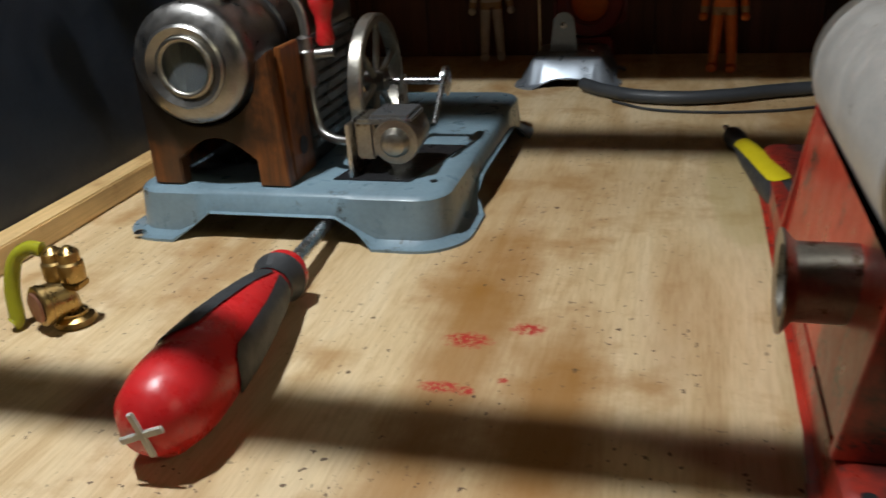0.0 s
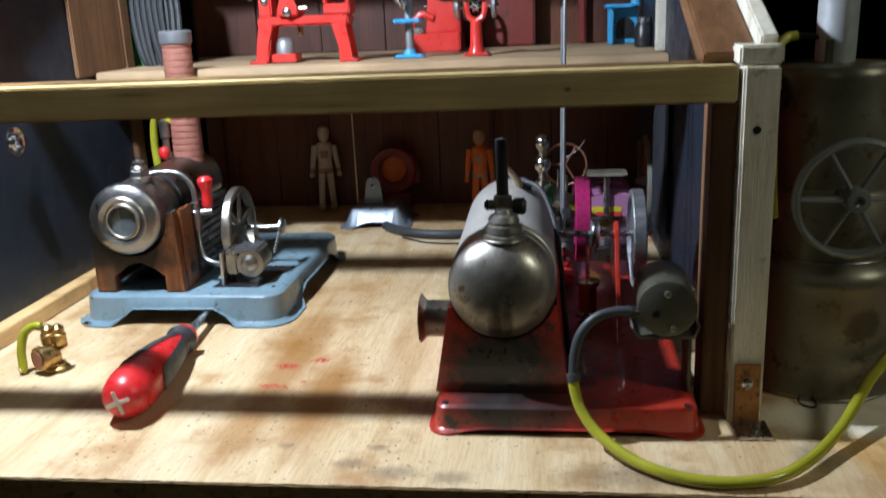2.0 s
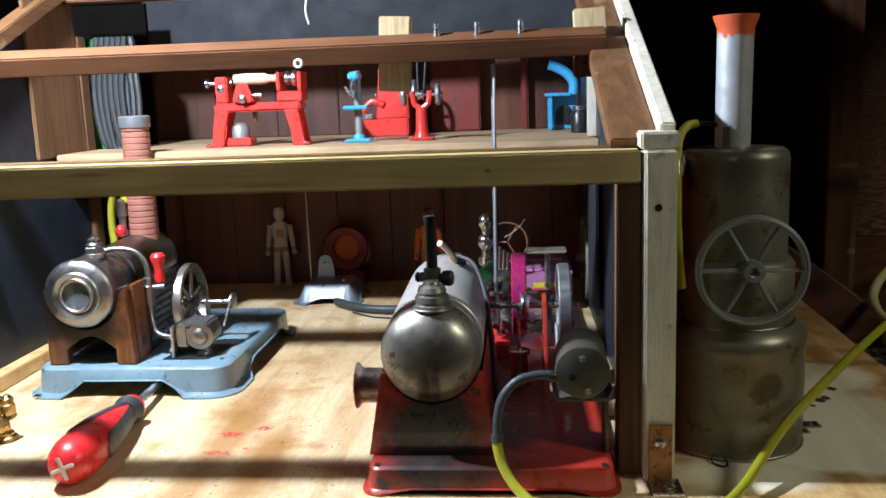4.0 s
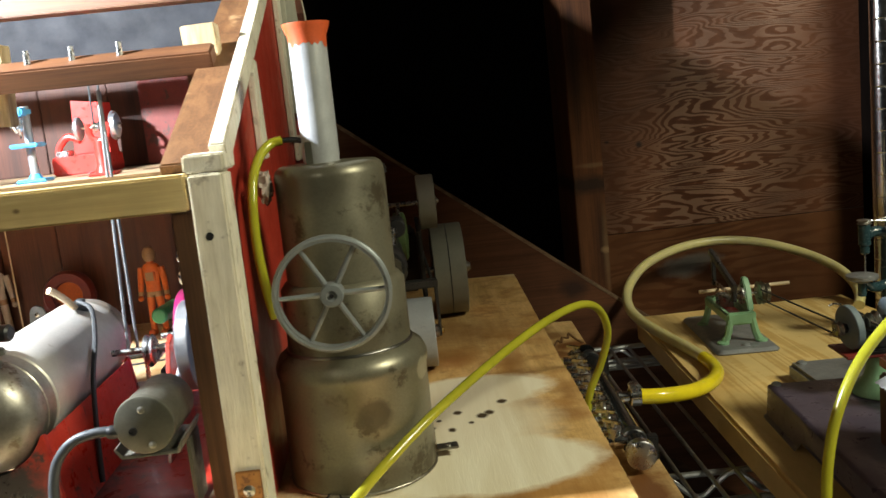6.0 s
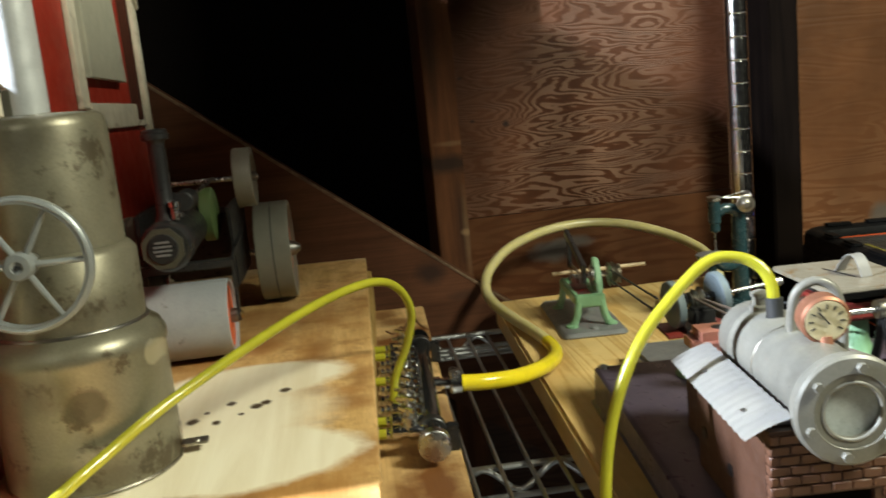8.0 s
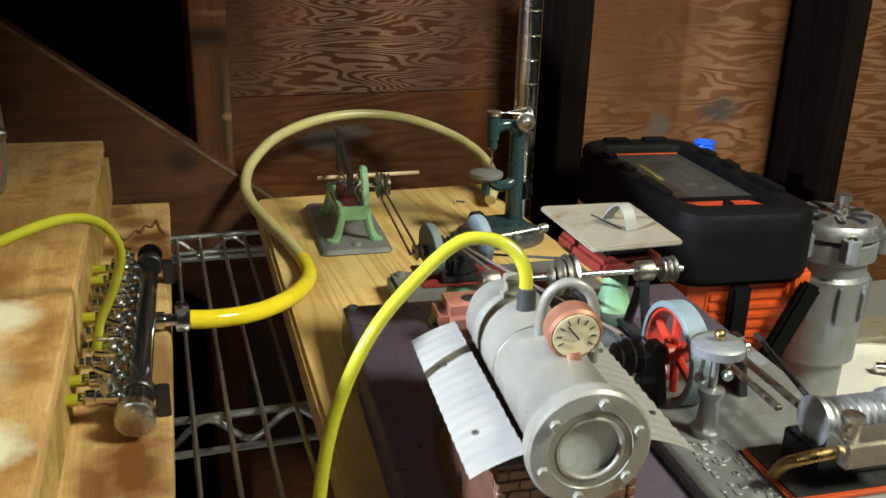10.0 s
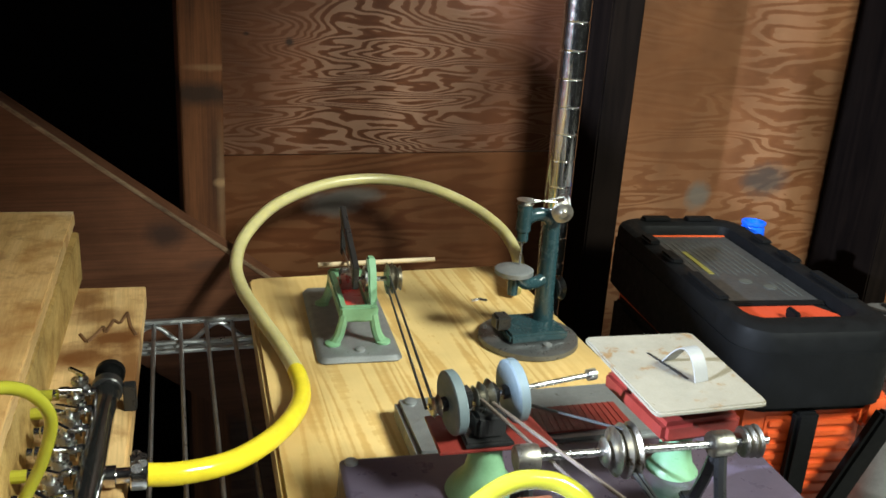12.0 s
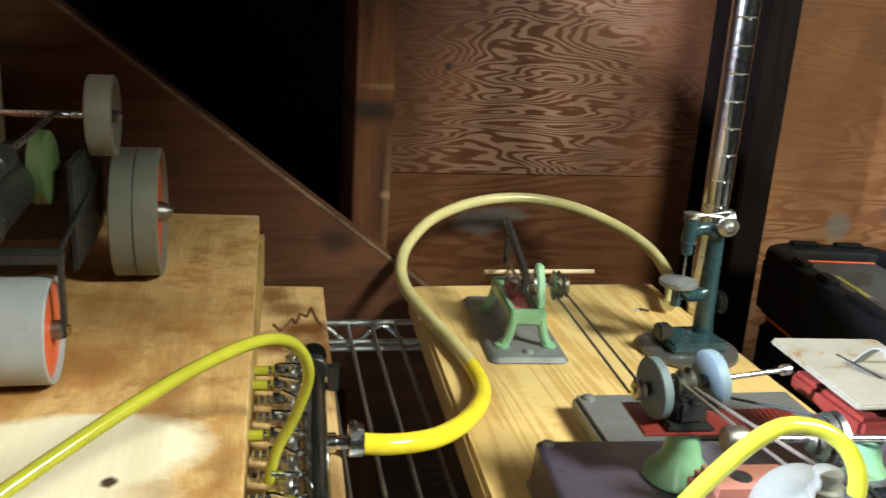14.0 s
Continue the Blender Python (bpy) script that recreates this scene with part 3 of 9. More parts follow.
# ---------------------------------------------------------------- mesh tools
def box(bm, lo, hi, bev=0.0, seg=2, m=None):
    """A box from corner lo to corner hi, its edges rounded by bev."""
    vs = [bm.verts.new((x, y, z)) for x in (lo[0], hi[0]) for y in (lo[1], hi[1]) for z in (lo[2], hi[2])]
    fs = [(0, 1, 3, 2), (4, 6, 7, 5), (0, 4, 5, 1), (2, 3, 7, 6), (0, 2, 6, 4), (1, 5, 7, 3)]
    faces = [bm.faces.new([vs[i] for i in q]) for q in fs]
    if m is not None:
        bmesh.ops.transform(bm, matrix=m, verts=vs)
    if bev:
        edges = list({e for fc in faces for e in fc.edges})
        bmesh.ops.bevel(bm, geom=edges, offset=bev, segments=seg, affect="EDGES", clamp_overlap=True)
    return bm


def prism(bm, pts, z0, z1, bev=0.0, m=None, seg=2):
    """A polygon in x, y raised from z0 to z1."""
    lo = [bm.verts.new((x, y, z0)) for x, y in pts]
    hi = [bm.verts.new((x, y, z1)) for x, y in pts]
    n = len(pts)
    faces = [bm.faces.new(lo[::-1]), bm.faces.new(hi)]
    faces += [bm.faces.new((lo[i], lo[(i + 1) % n], hi[(i + 1) % n], hi[i])) for i in range(n)]
    if m is not None:
        bmesh.ops.transform(bm, matrix=m, verts=lo + hi)
    bmesh.ops.recalc_face_normals(bm, faces=faces)
    if bev:
        edges = list({e for fc in faces[:2] for e in fc.edges})
        bmesh.ops.bevel(bm, geom=edges, offset=bev, segments=seg, affect="EDGES", clamp_overlap=True)
    return bm


def lathe(bm, prof, m=None, seg=28, caps=True):
    """A profile of (radius, height) turned about z, then placed by m."""
    rings = []
    for r, z in prof:
        rings.append([bm.verts.new((r * math.cos(2 * math.pi * i / seg), r * math.sin(2 * math.pi * i / seg), z)) for i in range(seg)])
    faces = []
    for a, b in zip(rings, rings[1:]):
        faces += [bm.faces.new((a[i], a[(i + 1) % seg], b[(i + 1) % seg], b[i])) for i in range(seg)]
    if caps:
        faces += [bm.faces.new(rings[0][::-1]), bm.faces.new(rings[-1])]
    vs = [v for ring in rings for v in ring]
    if m is not None:
        bmesh.ops.transform(bm, matrix=m, verts=vs)
    bmesh.ops.recalc_face_normals(bm, faces=faces)
    return bm


def aim(a, b):
    """A matrix that lays the z axis from a towards b, with its origin at a."""
    a, b = Vector(a), Vector(b)
    return Matrix.Translation(a) @ (b - a).to_track_quat("Z", "Y").to_matrix().to_4x4()


def rod(bm, a, b, r, r2=None, seg=14, bev=0.0):
    d = (Vector(b) - Vector(a)).length
    r2 = r if r2 is None else r2
    prof = [(r, 0), (r2, d)] if not bev else [(r - bev, 0), (r, bev), (r2, d - bev), (r2 - bev, d)]
    return lathe(bm, prof, aim(a, b), seg)


def turned(bm, a, b, prof, seg=28):
    """A profile of (radius, distance) turned about the line from a towards b."""
    return lathe(bm, prof, aim(a, b), seg)


def ring(bm, c, axis, big, small, seg=36, tube_seg=10):
    m = aim(c, Vector(c) + Vector(axis))
    rows = []
    for i in range(seg):
        a = 2 * math.pi * i / seg
        row = []
        for j in range(tube_seg):
            b = 2 * math.pi * j / tube_seg
            q = big + small * math.cos(b)
            row.append(bm.verts.new(m @ Vector((q * math.cos(a), q * math.sin(a), small * math.sin(b)))))
        rows.append(row)
    for i in range(seg):
        p, q = rows[i], rows[(i + 1) % seg]
        for j in range(tube_seg):
            bm.faces.new((p[j], q[j], q[(j + 1) % tube_seg], p[(j + 1) % tube_seg]))
    return bm


def band(bm, c, axis, outer, inner, width, seg=40, bev=0.0008):
    """A wheel's rim: a ring of rectangular section, centred on c."""
    h = width / 2
    prof = [(inner, -h), (outer - bev, -h), (outer, -h + bev), (outer, h - bev), (outer - bev, h), (inner, h), (inner, -h)]
    return lathe(bm, prof, aim(c, Vector(c) + Vector(axis)), seg, caps=False)


def smooth_path(pts, res=8):
    pts = [Vector(p) for p in pts]
    ext = [2 * pts[0] - pts[1]] + pts + [2 * pts[-1] - pts[-2]]
    out = []
    for i in range(1, len(ext) - 2):
        p0, p1, p2, p3 = ext[i - 1 : i + 3]
        for k in range(res):
            t = k / res
            out.append(0.5 * (2 * p1 + (p2 - p0) * t + (2 * p0 - 5 * p1 + 4 * p2 - p3) * t * t + (3 * p1 - p0 - 3 * p2 + p3) * t ** 3))
    return out + [pts[-1]]


def tube(bm, pts, r, seg=10, res=8, taper=None):
    """A round tube swept smoothly through the points."""
    path = smooth_path(pts, res) if res > 1 else [Vector(p) for p in pts]
    side, rings = None, []
    for i, p in enumerate(path):
        d = (path[min(i + 1, len(path) - 1)] - path[max(i - 1, 0)]).normalized()
        if side is None:
            side = d.orthogonal().normalized()
        side = (side - d * side.dot(d)).normalized()
        up = d.cross(side)
        q = r if taper is None else r + (taper - r) * i / (len(path) - 1)
        rings.append([bm.verts.new(p + q * (math.cos(2 * math.pi * k / seg) * side + math.sin(2 * math.pi * k / seg) * up)) for k in range(seg)])
    for a, b in zip(rings, rings[1:]):
        for k in range(seg):
            bm.faces.new((a[k], a[(k + 1) % seg], b[(k + 1) % seg], b[k]))
    bm.faces.new(rings[0][::-1]), bm.faces.new(rings[-1])
    return bm


def ball(bm, c, r, sc=(1, 1, 1), seg=16):
    prof = [(max(1e-4, r * math.sin(math.pi * k / 10)), -r * math.cos(math.pi * k / 10)) for k in range(11)]
    return lathe(bm, prof, Matrix.Translation(c) @ Matrix.Diagonal((*sc, 1)), seg)


def spokes(bm, c, axis, count, r_in, r_out, thick, turn=0.0, thick2=None):
    m = aim(c, Vector(c) + Vector(axis))
    for k in range(count):
        a = turn + 2 * math.pi * k / count
        d = Vector((math.cos(a), math.sin(a), 0))
        rod(bm, m @ (d * r_in), m @ (d * r_out), thick, thick2, 8)
    return bm


def pressed_base(bm, x0, x1, y0, y1, h, inset=0.006, flange=0.006, corner=0.014, gaps=(), lift=0.010, z=0.0, n=14):
    """A tray pressed from sheet: flat top, sloping skirt, a flat flange that is cut away and arched up in the gaps.
    gaps: (side, from, to), with side of front, back, left, right."""
    def outline(grow):
        pts = []
        a0, a1, b0, b1 = x0 - grow, x1 + grow, y0 - grow, y1 + grow
        c = max(0.002, corner + grow)
        for cx, cy, st in ((a1 - c, b0 + c, -90), (a1 - c, b1 - c, 0), (a0 + c, b1 - c, 90), (a0 + c, b0 + c, 180)):
            pts += [(cx + c * math.cos(radians(st + 90 * k / 6)), cy + c * math.sin(radians(st + 90 * k / 6))) for k in range(7)]
        out = []
        for p, q in zip(pts, pts[1:] + pts[:1]):
            steps = n if math.dist(p, q) > 0.02 else 1
            out += [(p[0] + (q[0] - p[0]) * k / steps, p[1] + (q[1] - p[1]) * k / steps) for k in range(steps)]
        return out

    def gap(x, y):
        for side, a, b in gaps:
            along = x if side in ("front", "back") else y
            near = {"front": y < y0 + 0.012, "back": y > y1 - 0.012, "left": x < x0 + 0.012, "right": x > x1 - 0.012}[side]
            if near and a <= along <= b:
                return min(1.0, min(along - a, b - along) / 0.012 * 0.8 + 0.2)
        return 0.0

    base = outline(0)
    rings = []
    for grow, zz in ((flange, 0.0), (flange, 0.0012), (0.0012, 0.0014), (-0.001, 0.003), (-inset + 0.0015, h - 0.002), (-inset, h - 0.0007), (-inset - 0.002, h)):
        row = []
        for (bx, by), (x, y) in zip(base, outline(grow)):
            g = gap(bx, by)
            fx, fy = (x, y) if grow <= 0.0012 else (bx + (x - bx) * (1 - min(1, 2 * g)), by + (y - by) * (1 - min(1, 2 * g)))
            row.append(bm.verts.new((fx, fy, z + max(zz, min(h - 0.004, g * lift + zz * 0.3) if g else zz))))
        rings.append(row)
    k = len(base)
    for a, b in zip(rings, rings[1:]):
        for i in range(k):
            bm.faces.new((a[i], a[(i + 1) % k], b[(i + 1) % k], b[i]))
    bm.faces.new(rings[-1])
    return bm


def bm_():
    return bmesh.new()


def part(name, bm, material, parent=None, label=""):
    """One mesh object, under a thing or a part. Unless the thing is local, the mesh is given in the world's metres."""
    me = bpy.data.meshes.new(name)
    bmesh.ops.remove_doubles(bm, verts=bm.verts, dist=1e-6)
    root = parent
    while root is not None and root.parent is not None:
        root = root.parent
    if root is not None and not root.get("own_axes"):
        bmesh.ops.transform(bm, matrix=root.matrix_basis.inverted(), verts=bm.verts)
    bm.to_mesh(me)
    bm.free()
    me.polygons.foreach_set("use_smooth", [True] * len(me.polygons))
    me.set_sharp_from_angle(angle=radians(38))
    me.materials.append(material)
    ob = new(name, me)
    if parent is not None:
        ob.parent = parent
    if label:
        ob["label"] = label
    return ob


def thing(name, label, category, at=(0, 0, 0), rz=0.0, group="", kind="", own=False):
    ob = new(name)
    if own:
        ob["own_axes"] = 1
    ob.empty_display_size = 0.02
    ob.matrix_basis = pose(*at, 0, 0, rz)
    return tagged(ob, label, category, group, kind)


def stand(e, place, k=1.0, rz=0.0):
    """Sets a thing down with its base at a place, at k times the size it was drawn."""
    e.matrix_basis = pose(*place, 0, 0, rz) @ Matrix.Scale(k, 4)
    return e


def single(name, bm, material, label, category, group="", kind=""):
    return tagged(part(name, bm, material), label, category, group, kind)


# ---------------------------------------------------------------- the setting
SK = math.atan2(0.033, 0.678)  # the right-hand boards run slightly askew


def struct(name, bm, material, label, category):
    return single(name, bm, material, label, category, kind="structure")


def edge_x(y):
    """The right edge of the platform."""
    return 0.4755 + (y - 0.15) * 0.0330


def chewed_board(bm, pts, z0, z1, step=0.004, amp=0.0005, front=True):
    """A board whose long edges are slightly ragged."""
    out = []
    rnd = random.Random(4)
    for (x0, y0), (x1, y1) in zip(pts, pts[1:] + pts[:1]):
        n = max(1, int(math.hypot(x1 - x0, y1 - y0) / step))
        for k in range(n):
            s = k / n
            jit = rnd.uniform(-amp, amp) if 0 < k < n else 0
            nx, ny = (y1 - y0), -(x1 - x0)
            ln = math.hypot(nx, ny)
            out.append((x0 + (x1 - x0) * s + nx / ln * jit, y0 + (y1 - y0) * s + ny / ln * jit))
    return prism(bm, out, z0, z1)


JOINT = 0.449
bm = chewed_board(bm_(), [(-0.75, 0.15), (edge_x(0.15), 0.15), (edge_x(JOINT - 0.001), JOINT - 0.001), (0.285, JOINT + 0.018), (0.285, 0.85), (-0.75, 0.85)], -0.012, 0.0)
platform = struct("platform", bm, M["deck"], "worn stained plywood platform under the toy barn", "platform")
bm = chewed_board(bm_(), [(0.2865, JOINT + 0.0195), (edge_x(JOINT), JOINT + 0.0005), (edge_x(0.855), 0.855), (0.2865, 0.875)], -0.012, -0.0012, amp=0.0004)
struct("platform_rear", bm, M["deck"], "stained plywood offcut closing the platform behind", "platform")
for z0, z1, y0, label in ((-0.0119, -0.0062, 0.1488, "brown veneer layer"), (-0.0060, -0.0008, 0.1490, "dark cross-grain veneer layer")):
    part("veneer_layer", chewed_board(bm_(), [(-0.749, y0), (edge_x(0.15) - 0.001, y0), (edge_x(0.15) - 0.001, 0.152), (-0.749, 0.152)], z0, z1, 0.0023, 0.0003), M["plyedge"], platform, label)
# pale strips put the lamplight on the side edges into the colour
for owner, y0, y1, top in ((platform, 0.152, JOINT - 0.002, -0.0016), (bpy.data.objects["platform_rear"], JOINT + 0.001, 0.852, -0.0030)):
    part("lit_edge_strip", chewed_board(bm_(), [(edge_x(y0) - 0.002, y0), (edge_x(y0) + 0.0008, y0), (edge_x(y1) + 0.0008, y1), (edge_x(y1) - 0.002, y1)], -0.0118, top, 0.003, 0.0003), M["step"], owner, "pale strip standing in for the lit side edge")
struct("platform_fascia", box(bm_(), (-0.75, 0.154, -0.13), (edge_x(0.15), 0.172, -0.0125), 0.001), M["fascia"], "rough pine board below the platform's front edge", "board")
m = pose(edge_x(0.155) - 0.03, 0.173, 0, 0, 0, -math.degrees(SK))
struct("platform_bearer", box(bm_(), (0, 0, -0.0565), (0.026, 0.66, -0.0125), 0.001, m=m), M["fascia"], "pine bearer under the platform's side", "board")
struct("platform_bearer", box(bm_(), (-0.7, 0.75, -0.13), (0.45, 0.78, -0.0125), 0.001), M["fascia"], "pine bearer under the platform's back", "board")

# lower shelf board with the manifold
pts = [(0.468, 0.05), (0.521, 0.05), (0.5570, 0.800), (0.489, 0.806)]
struct("lower_shelf_board", prism(bm_(), pts, -0.073, -0.055, 0.001), M["burntstep"], "pale plywood board beside the platform with brown scorch marks", "board")
bm = bm_()
for k, (x, y) in enumerate(((0.527, 0.716), (0.531, 0.708), (0.535, 0.714), (0.539, 0.722), (0.5405, 0.716), (0.5445, 0.728), (0.548, 0.724), (0.552, 0.735), (0.554, 0.72), (0.557, 0.711))):
    if k:
        rod(bm, (px, py, -0.0549), (x, y, -0.0549), 0.0011, seg=6)
    px, py = x, y
for v in bm.verts:
    v.co.x, v.co.y = 0.5280 + (v.co.x - 0.5415) * 1.35, 0.7095 + (v.co.y - 0.717) * 1.9
tagged(part("scorch_line", bm, M["brownpost"], bpy.data.objects["lower_shelf_board"]), "dark burnt zigzag line")

# pine board under the purple engine
bm = prism(bm_(), [(0.6105, 0.10), (0.915, 0.07), (0.9215, 0.856), (0.6610, 0.859), (0.6530, 0.856), (0.6495, 0.848)], -0.104, -0.076, 0.003)
struct("pine_bench_board", bm, M["pine"], "varnished yellow pine bench board with bold grain", "board")
bm = prism(bm_(), [(0.98, -0.30), (2.4, -0.34), (2.4, 0.90), (1.0, 0.90)], -0.316, -0.298, 0.002)
struct("grey_bench_board", bm, M["ground"], "dusty grey bench top beside the pine board", "board")

# wire shelf
shelf = thing("wire_shelf", "galvanised wire shelf showing between the boards", "shelf", (0, 0, -0.108), own=True)
for k in range(18):
    x = 0.4903 + 0.0235 * k
    part("wire", rod(bm_(), (x + 0.0006, 0.02, 0), (x + 0.025, 0.835, 0), 0.0019, seg=8), M["zinc"], shelf)
for y, z, r in ((0.838, 0.0025, 0.0032), (0.838, -0.024, 0.0028), (0.805, -0.004, 0.0026), (0.788, -0.004, 0.0026), (0.47, -0.004, 0.0028), (0.455, -0.022, 0.0026), (0.20, -0.004, 0.0028), (0.05, 0.0, 0.0032)):
    part("cross_wire", rod(bm_(), (0.45, y, z), (0.945, y - 0.016, z), r, seg=8), M["zinc"], shelf)
for y in (0.838, 0.462):
    pts = [(0.47 + 0.03 * k, y - 0.001 * k, -0.001 if k % 2 else -0.021) for k in range(17)]
    part("truss_wire", tube(bm_(), pts, 0.0024, 7, 5), M["zinc"], shelf)

# the shelf's corner post: chromed tube with a groove every inch
pr = [(0.0120, 0.0)]
for k in range(31):
    z = 0.0254 * k
    pr += [(0.0125, z + 0.0008), (0.0127, z + 0.0010), (0.0127, z + 0.0016), (0.0127, z + 0.0125), (0.0127, z + 0.0236), (0.0127, z + 0.0242), (0.0125, z + 0.0244), (0.0121, z + 0.0246), (0.0121, z + 0.0253)]
part("corner_post", turned(bm_(), (0.936, 0.776, -0.29), (0.936, 0.776, 1), pr, 30), M["chrome"], shelf, "grooved chrome shelf post")

# an unseen board added overhead, which shades the back
struct("unseen_shade_board", box(bm_(), (0.69, 0.175, 0.50), (0.985, 0.94, 0.518), 0.001), M["dark"], "unseen dark board added overhead to shade the back", "board")

# the shed
struct("wall_north_right", box(bm_(), (1.0725, 1.035, -1.0), (1.9, 1.050, 1.3)), M["wallply_right"], "orange-brown fir plywood wall sheet with dark stains", "wall")
struct("wall_north", box(bm_(), (0.626, 1.035, 0.0055), (1.0715, 1.050, 1.3)), M["wallply"], "red-brown fir plywood wall sheet with wavy figure", "wall")
struct("wall_north_lower", box(bm_(), (0.626, 1.033, -1.0), (1.0715, 1.050, 0.0045)), M["wallply_low"], "paler lower plywood wall sheet", "wall")
struct("stud_1", box(bm_(), (0.5960, 0.914, -1.0), (0.6360, 1.0325, 1.3), 0.0015), M["stud"], "old red-brown wall stud", "stud")
# these two are coloured dark for the shade on their left faces
struct("stud_2", box(bm_(), (1.0480, 0.914, -1.0), (1.0880, 1.0325, 1.3), 0.002), M["shadestud"], "wall stud in near-black that carries its shade", "stud")
struct("stud_3", box(bm_(), (1.490, 0.914, -1.0), (1.530, 1.0325, 1.3), 0.002), M["shadestud"], "wall stud in near-black that carries its shade", "stud")
d = Vector((0.200, 0, -0.1545)).normalized()
ang = math.degrees(math.atan2(d.z, d.x))
m = pose(0.488, 0.8755, 0.0610, 0, -ang, 0)
struct("wall_brace", box(bm_(), (-0.9, 0, -0.145), (0.55, 0.038, 0), 0.002, m=m), M["brace"], "brown diagonal timber brace against the wall", "brace")
# pale strip stands in for the brace's lit top face
part("lit_arris", box(bm_(), (-0.9, -0.0008, -0.003), (0.55, 0.003, 0.0008), 0.0006, m=m), M["litedge"], bpy.data.objects["wall_brace"], "pale strip standing in for the lit upper edge")
struct("wall_far", box(bm_(), (-2.2, 1.45, -1.0), (0.75, 1.47, 1.3)), M["dark"], "plain far wall in near-black that stands in for deep shade", "wall")
struct("wall_west", box(bm_(), (-2.22, -2.0, -1.0), (-2.2, 1.47, 1.3)), M["dark"], "plain shed wall, near-black for the unlit room", "wall")
struct("wall_east", box(bm_(), (2.6, -2.0, -1.0), (2.62, 1.035, 1.3)), M["dark"], "plain shed wall, near-black for the unlit room", "wall")
struct("wall_north_return", box(bm_(), (1.9, 1.035, -1.0), (2.62, 1.05, 1.3)), M["dark"], "plain shed wall, near-black for the unlit room", "wall")
struct("wall_south", box(bm_(), (-2.22, -2.02, -1.0), (2.62, -2.0, 1.3)), M["dark"], "plain shed wall, near-black for the unlit room", "wall")
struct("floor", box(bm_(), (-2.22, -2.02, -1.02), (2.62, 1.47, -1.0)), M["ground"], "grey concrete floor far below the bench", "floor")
struct("ceiling", box(bm_(), (-2.22, -2.02, 1.3), (2.62, 1.47, 1.32)), M["dark"], "plain ceiling, near-black for the unlit room", "ceiling")

# ---------------------------------------------------------------- the toy barn
GX = lambda y: 0.281 - (y - 0.235) * 0.008  # outer face of the right gable
barn = thing("toy_barn", "open-fronted toy barn with red gable, white trim and loft", "toy barn", (0, 0, 0))
part("left_wall", box(bm_(), (-0.262, 0.215, 0.0), (-0.251, 0.60, 0.30)), M["blueinside"], barn, "slate-blue painted inside wall")
part("left_sill", box(bm_(), (-0.2505, 0.20, 0.0005), (-0.236, 0.60, 0.013), 0.0008), M["step"], barn, "raw plywood strip")
part("left_corner_post", box(bm_(), (-0.262, 0.601, 0.0), (-0.246, 0.618, 0.30), 0.001), M["brownpost"], barn)
part("left_upper_post", box(bm_(), (-0.2505, 0.509, 0.1825), (-0.2470, 0.5995, 0.345), 0.001), M["brownpost"], barn)
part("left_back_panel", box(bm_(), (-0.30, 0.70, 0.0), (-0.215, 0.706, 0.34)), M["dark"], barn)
n = 9
for k in range(n):
    x0 = -0.30 + k * 0.0667
    part("back_board", box(bm_(), (x0 + 0.0004, 0.804 + 0.0006 * (k % 2), 0.0), (min(x0 + 0.0663, 0.267), 0.814, 0.335), 0.0008), M["backwall"], barn)
# gable: outside red boards, inside blue skin


def gable_panel(offset, thick, material, name):
    """The end wall in one sheet, with a square opening through it."""
    b = bm_()
    for pts in ([(0.235, 0.0), (0.235, 0.196), (0.690, 0.3967), (0.690, 0.0)], [(0.690, 0.0), (0.690, 0.020), (0.835, 0.020), (0.835, 0.0)], [(0.690, 0.086), (0.690, 0.3967), (0.709, 0.405), (0.835, 0.323), (0.835, 0.072)], [(0.835, 0.0), (0.835, 0.323), (0.858, 0.308), (0.858, 0.0)]):
        lo = [b.verts.new((GX(y) - offset, y, z)) for y, z in pts]
        hi = [b.verts.new((GX(y) - offset - thick, y, z)) for y, z in pts]
        fs = [b.faces.new(lo), b.faces.new(hi[::-1])]
        n = len(pts)
        fs += [b.faces.new((lo[i], hi[i], hi[(i + 1) % n], lo[(i + 1) % n])) for i in range(n)]
        bmesh.ops.recalc_face_normals(b, faces=fs)
    return part(name, b, material, barn)


gable_panel(0.004, 0.004, M["redbarn"], "gable_wall")
gable_panel(0.0085, 0.004, M["blueinside"], "gable_lining")
part("front_post", box(bm_(), (0.2625, 0.226, 0.0), (0.2805, 0.250, 0.195), 0.0012), M["whitepaint"], barn, "chipped white painted post")
part("post_cap", box(bm_(), (0.2605, 0.228, 0.1955), (0.2820, 0.258, 0.2050), 0.0012), M["whitepaint"], barn)
part("inner_post", box(bm_(), (0.2495, 0.236, 0.0), (0.262, 0.262, 0.176), 0.001), M["brownpost"], barn)
part("bolt_hole", rod(bm_(), (0.270, 0.2257, 0.163), (0.270, 0.2275, 0.163), 0.0021), M["black"], barn)
brk = part("angle_bracket", box(bm_(), (0.265, 0.2235, 0.0015), (0.2785, 0.2255, 0.036), 0.0005), M["rust"], barn, "rusty steel angle bracket")
box(b := bm_(), (0.265, 0.205, 0.0005), (0.2825, 0.2255, 0.0022), 0.0004)
part("bracket_foot", b, M["steel"], brk)
for c, ax in (((0.2715, 0.2238, 0.025), (0, -1, 0)), ((0.2735, 0.2135, 0.0022), (0, 0, 1))):
    c = Vector(c)
    part("screw", turned(bm_(), c, c + Vector(ax), [(0.0034, 0), (0.003, 0.001), (0.0012, 0.0017), (0.0004, 0.0012)], 14), M["steel"], brk)
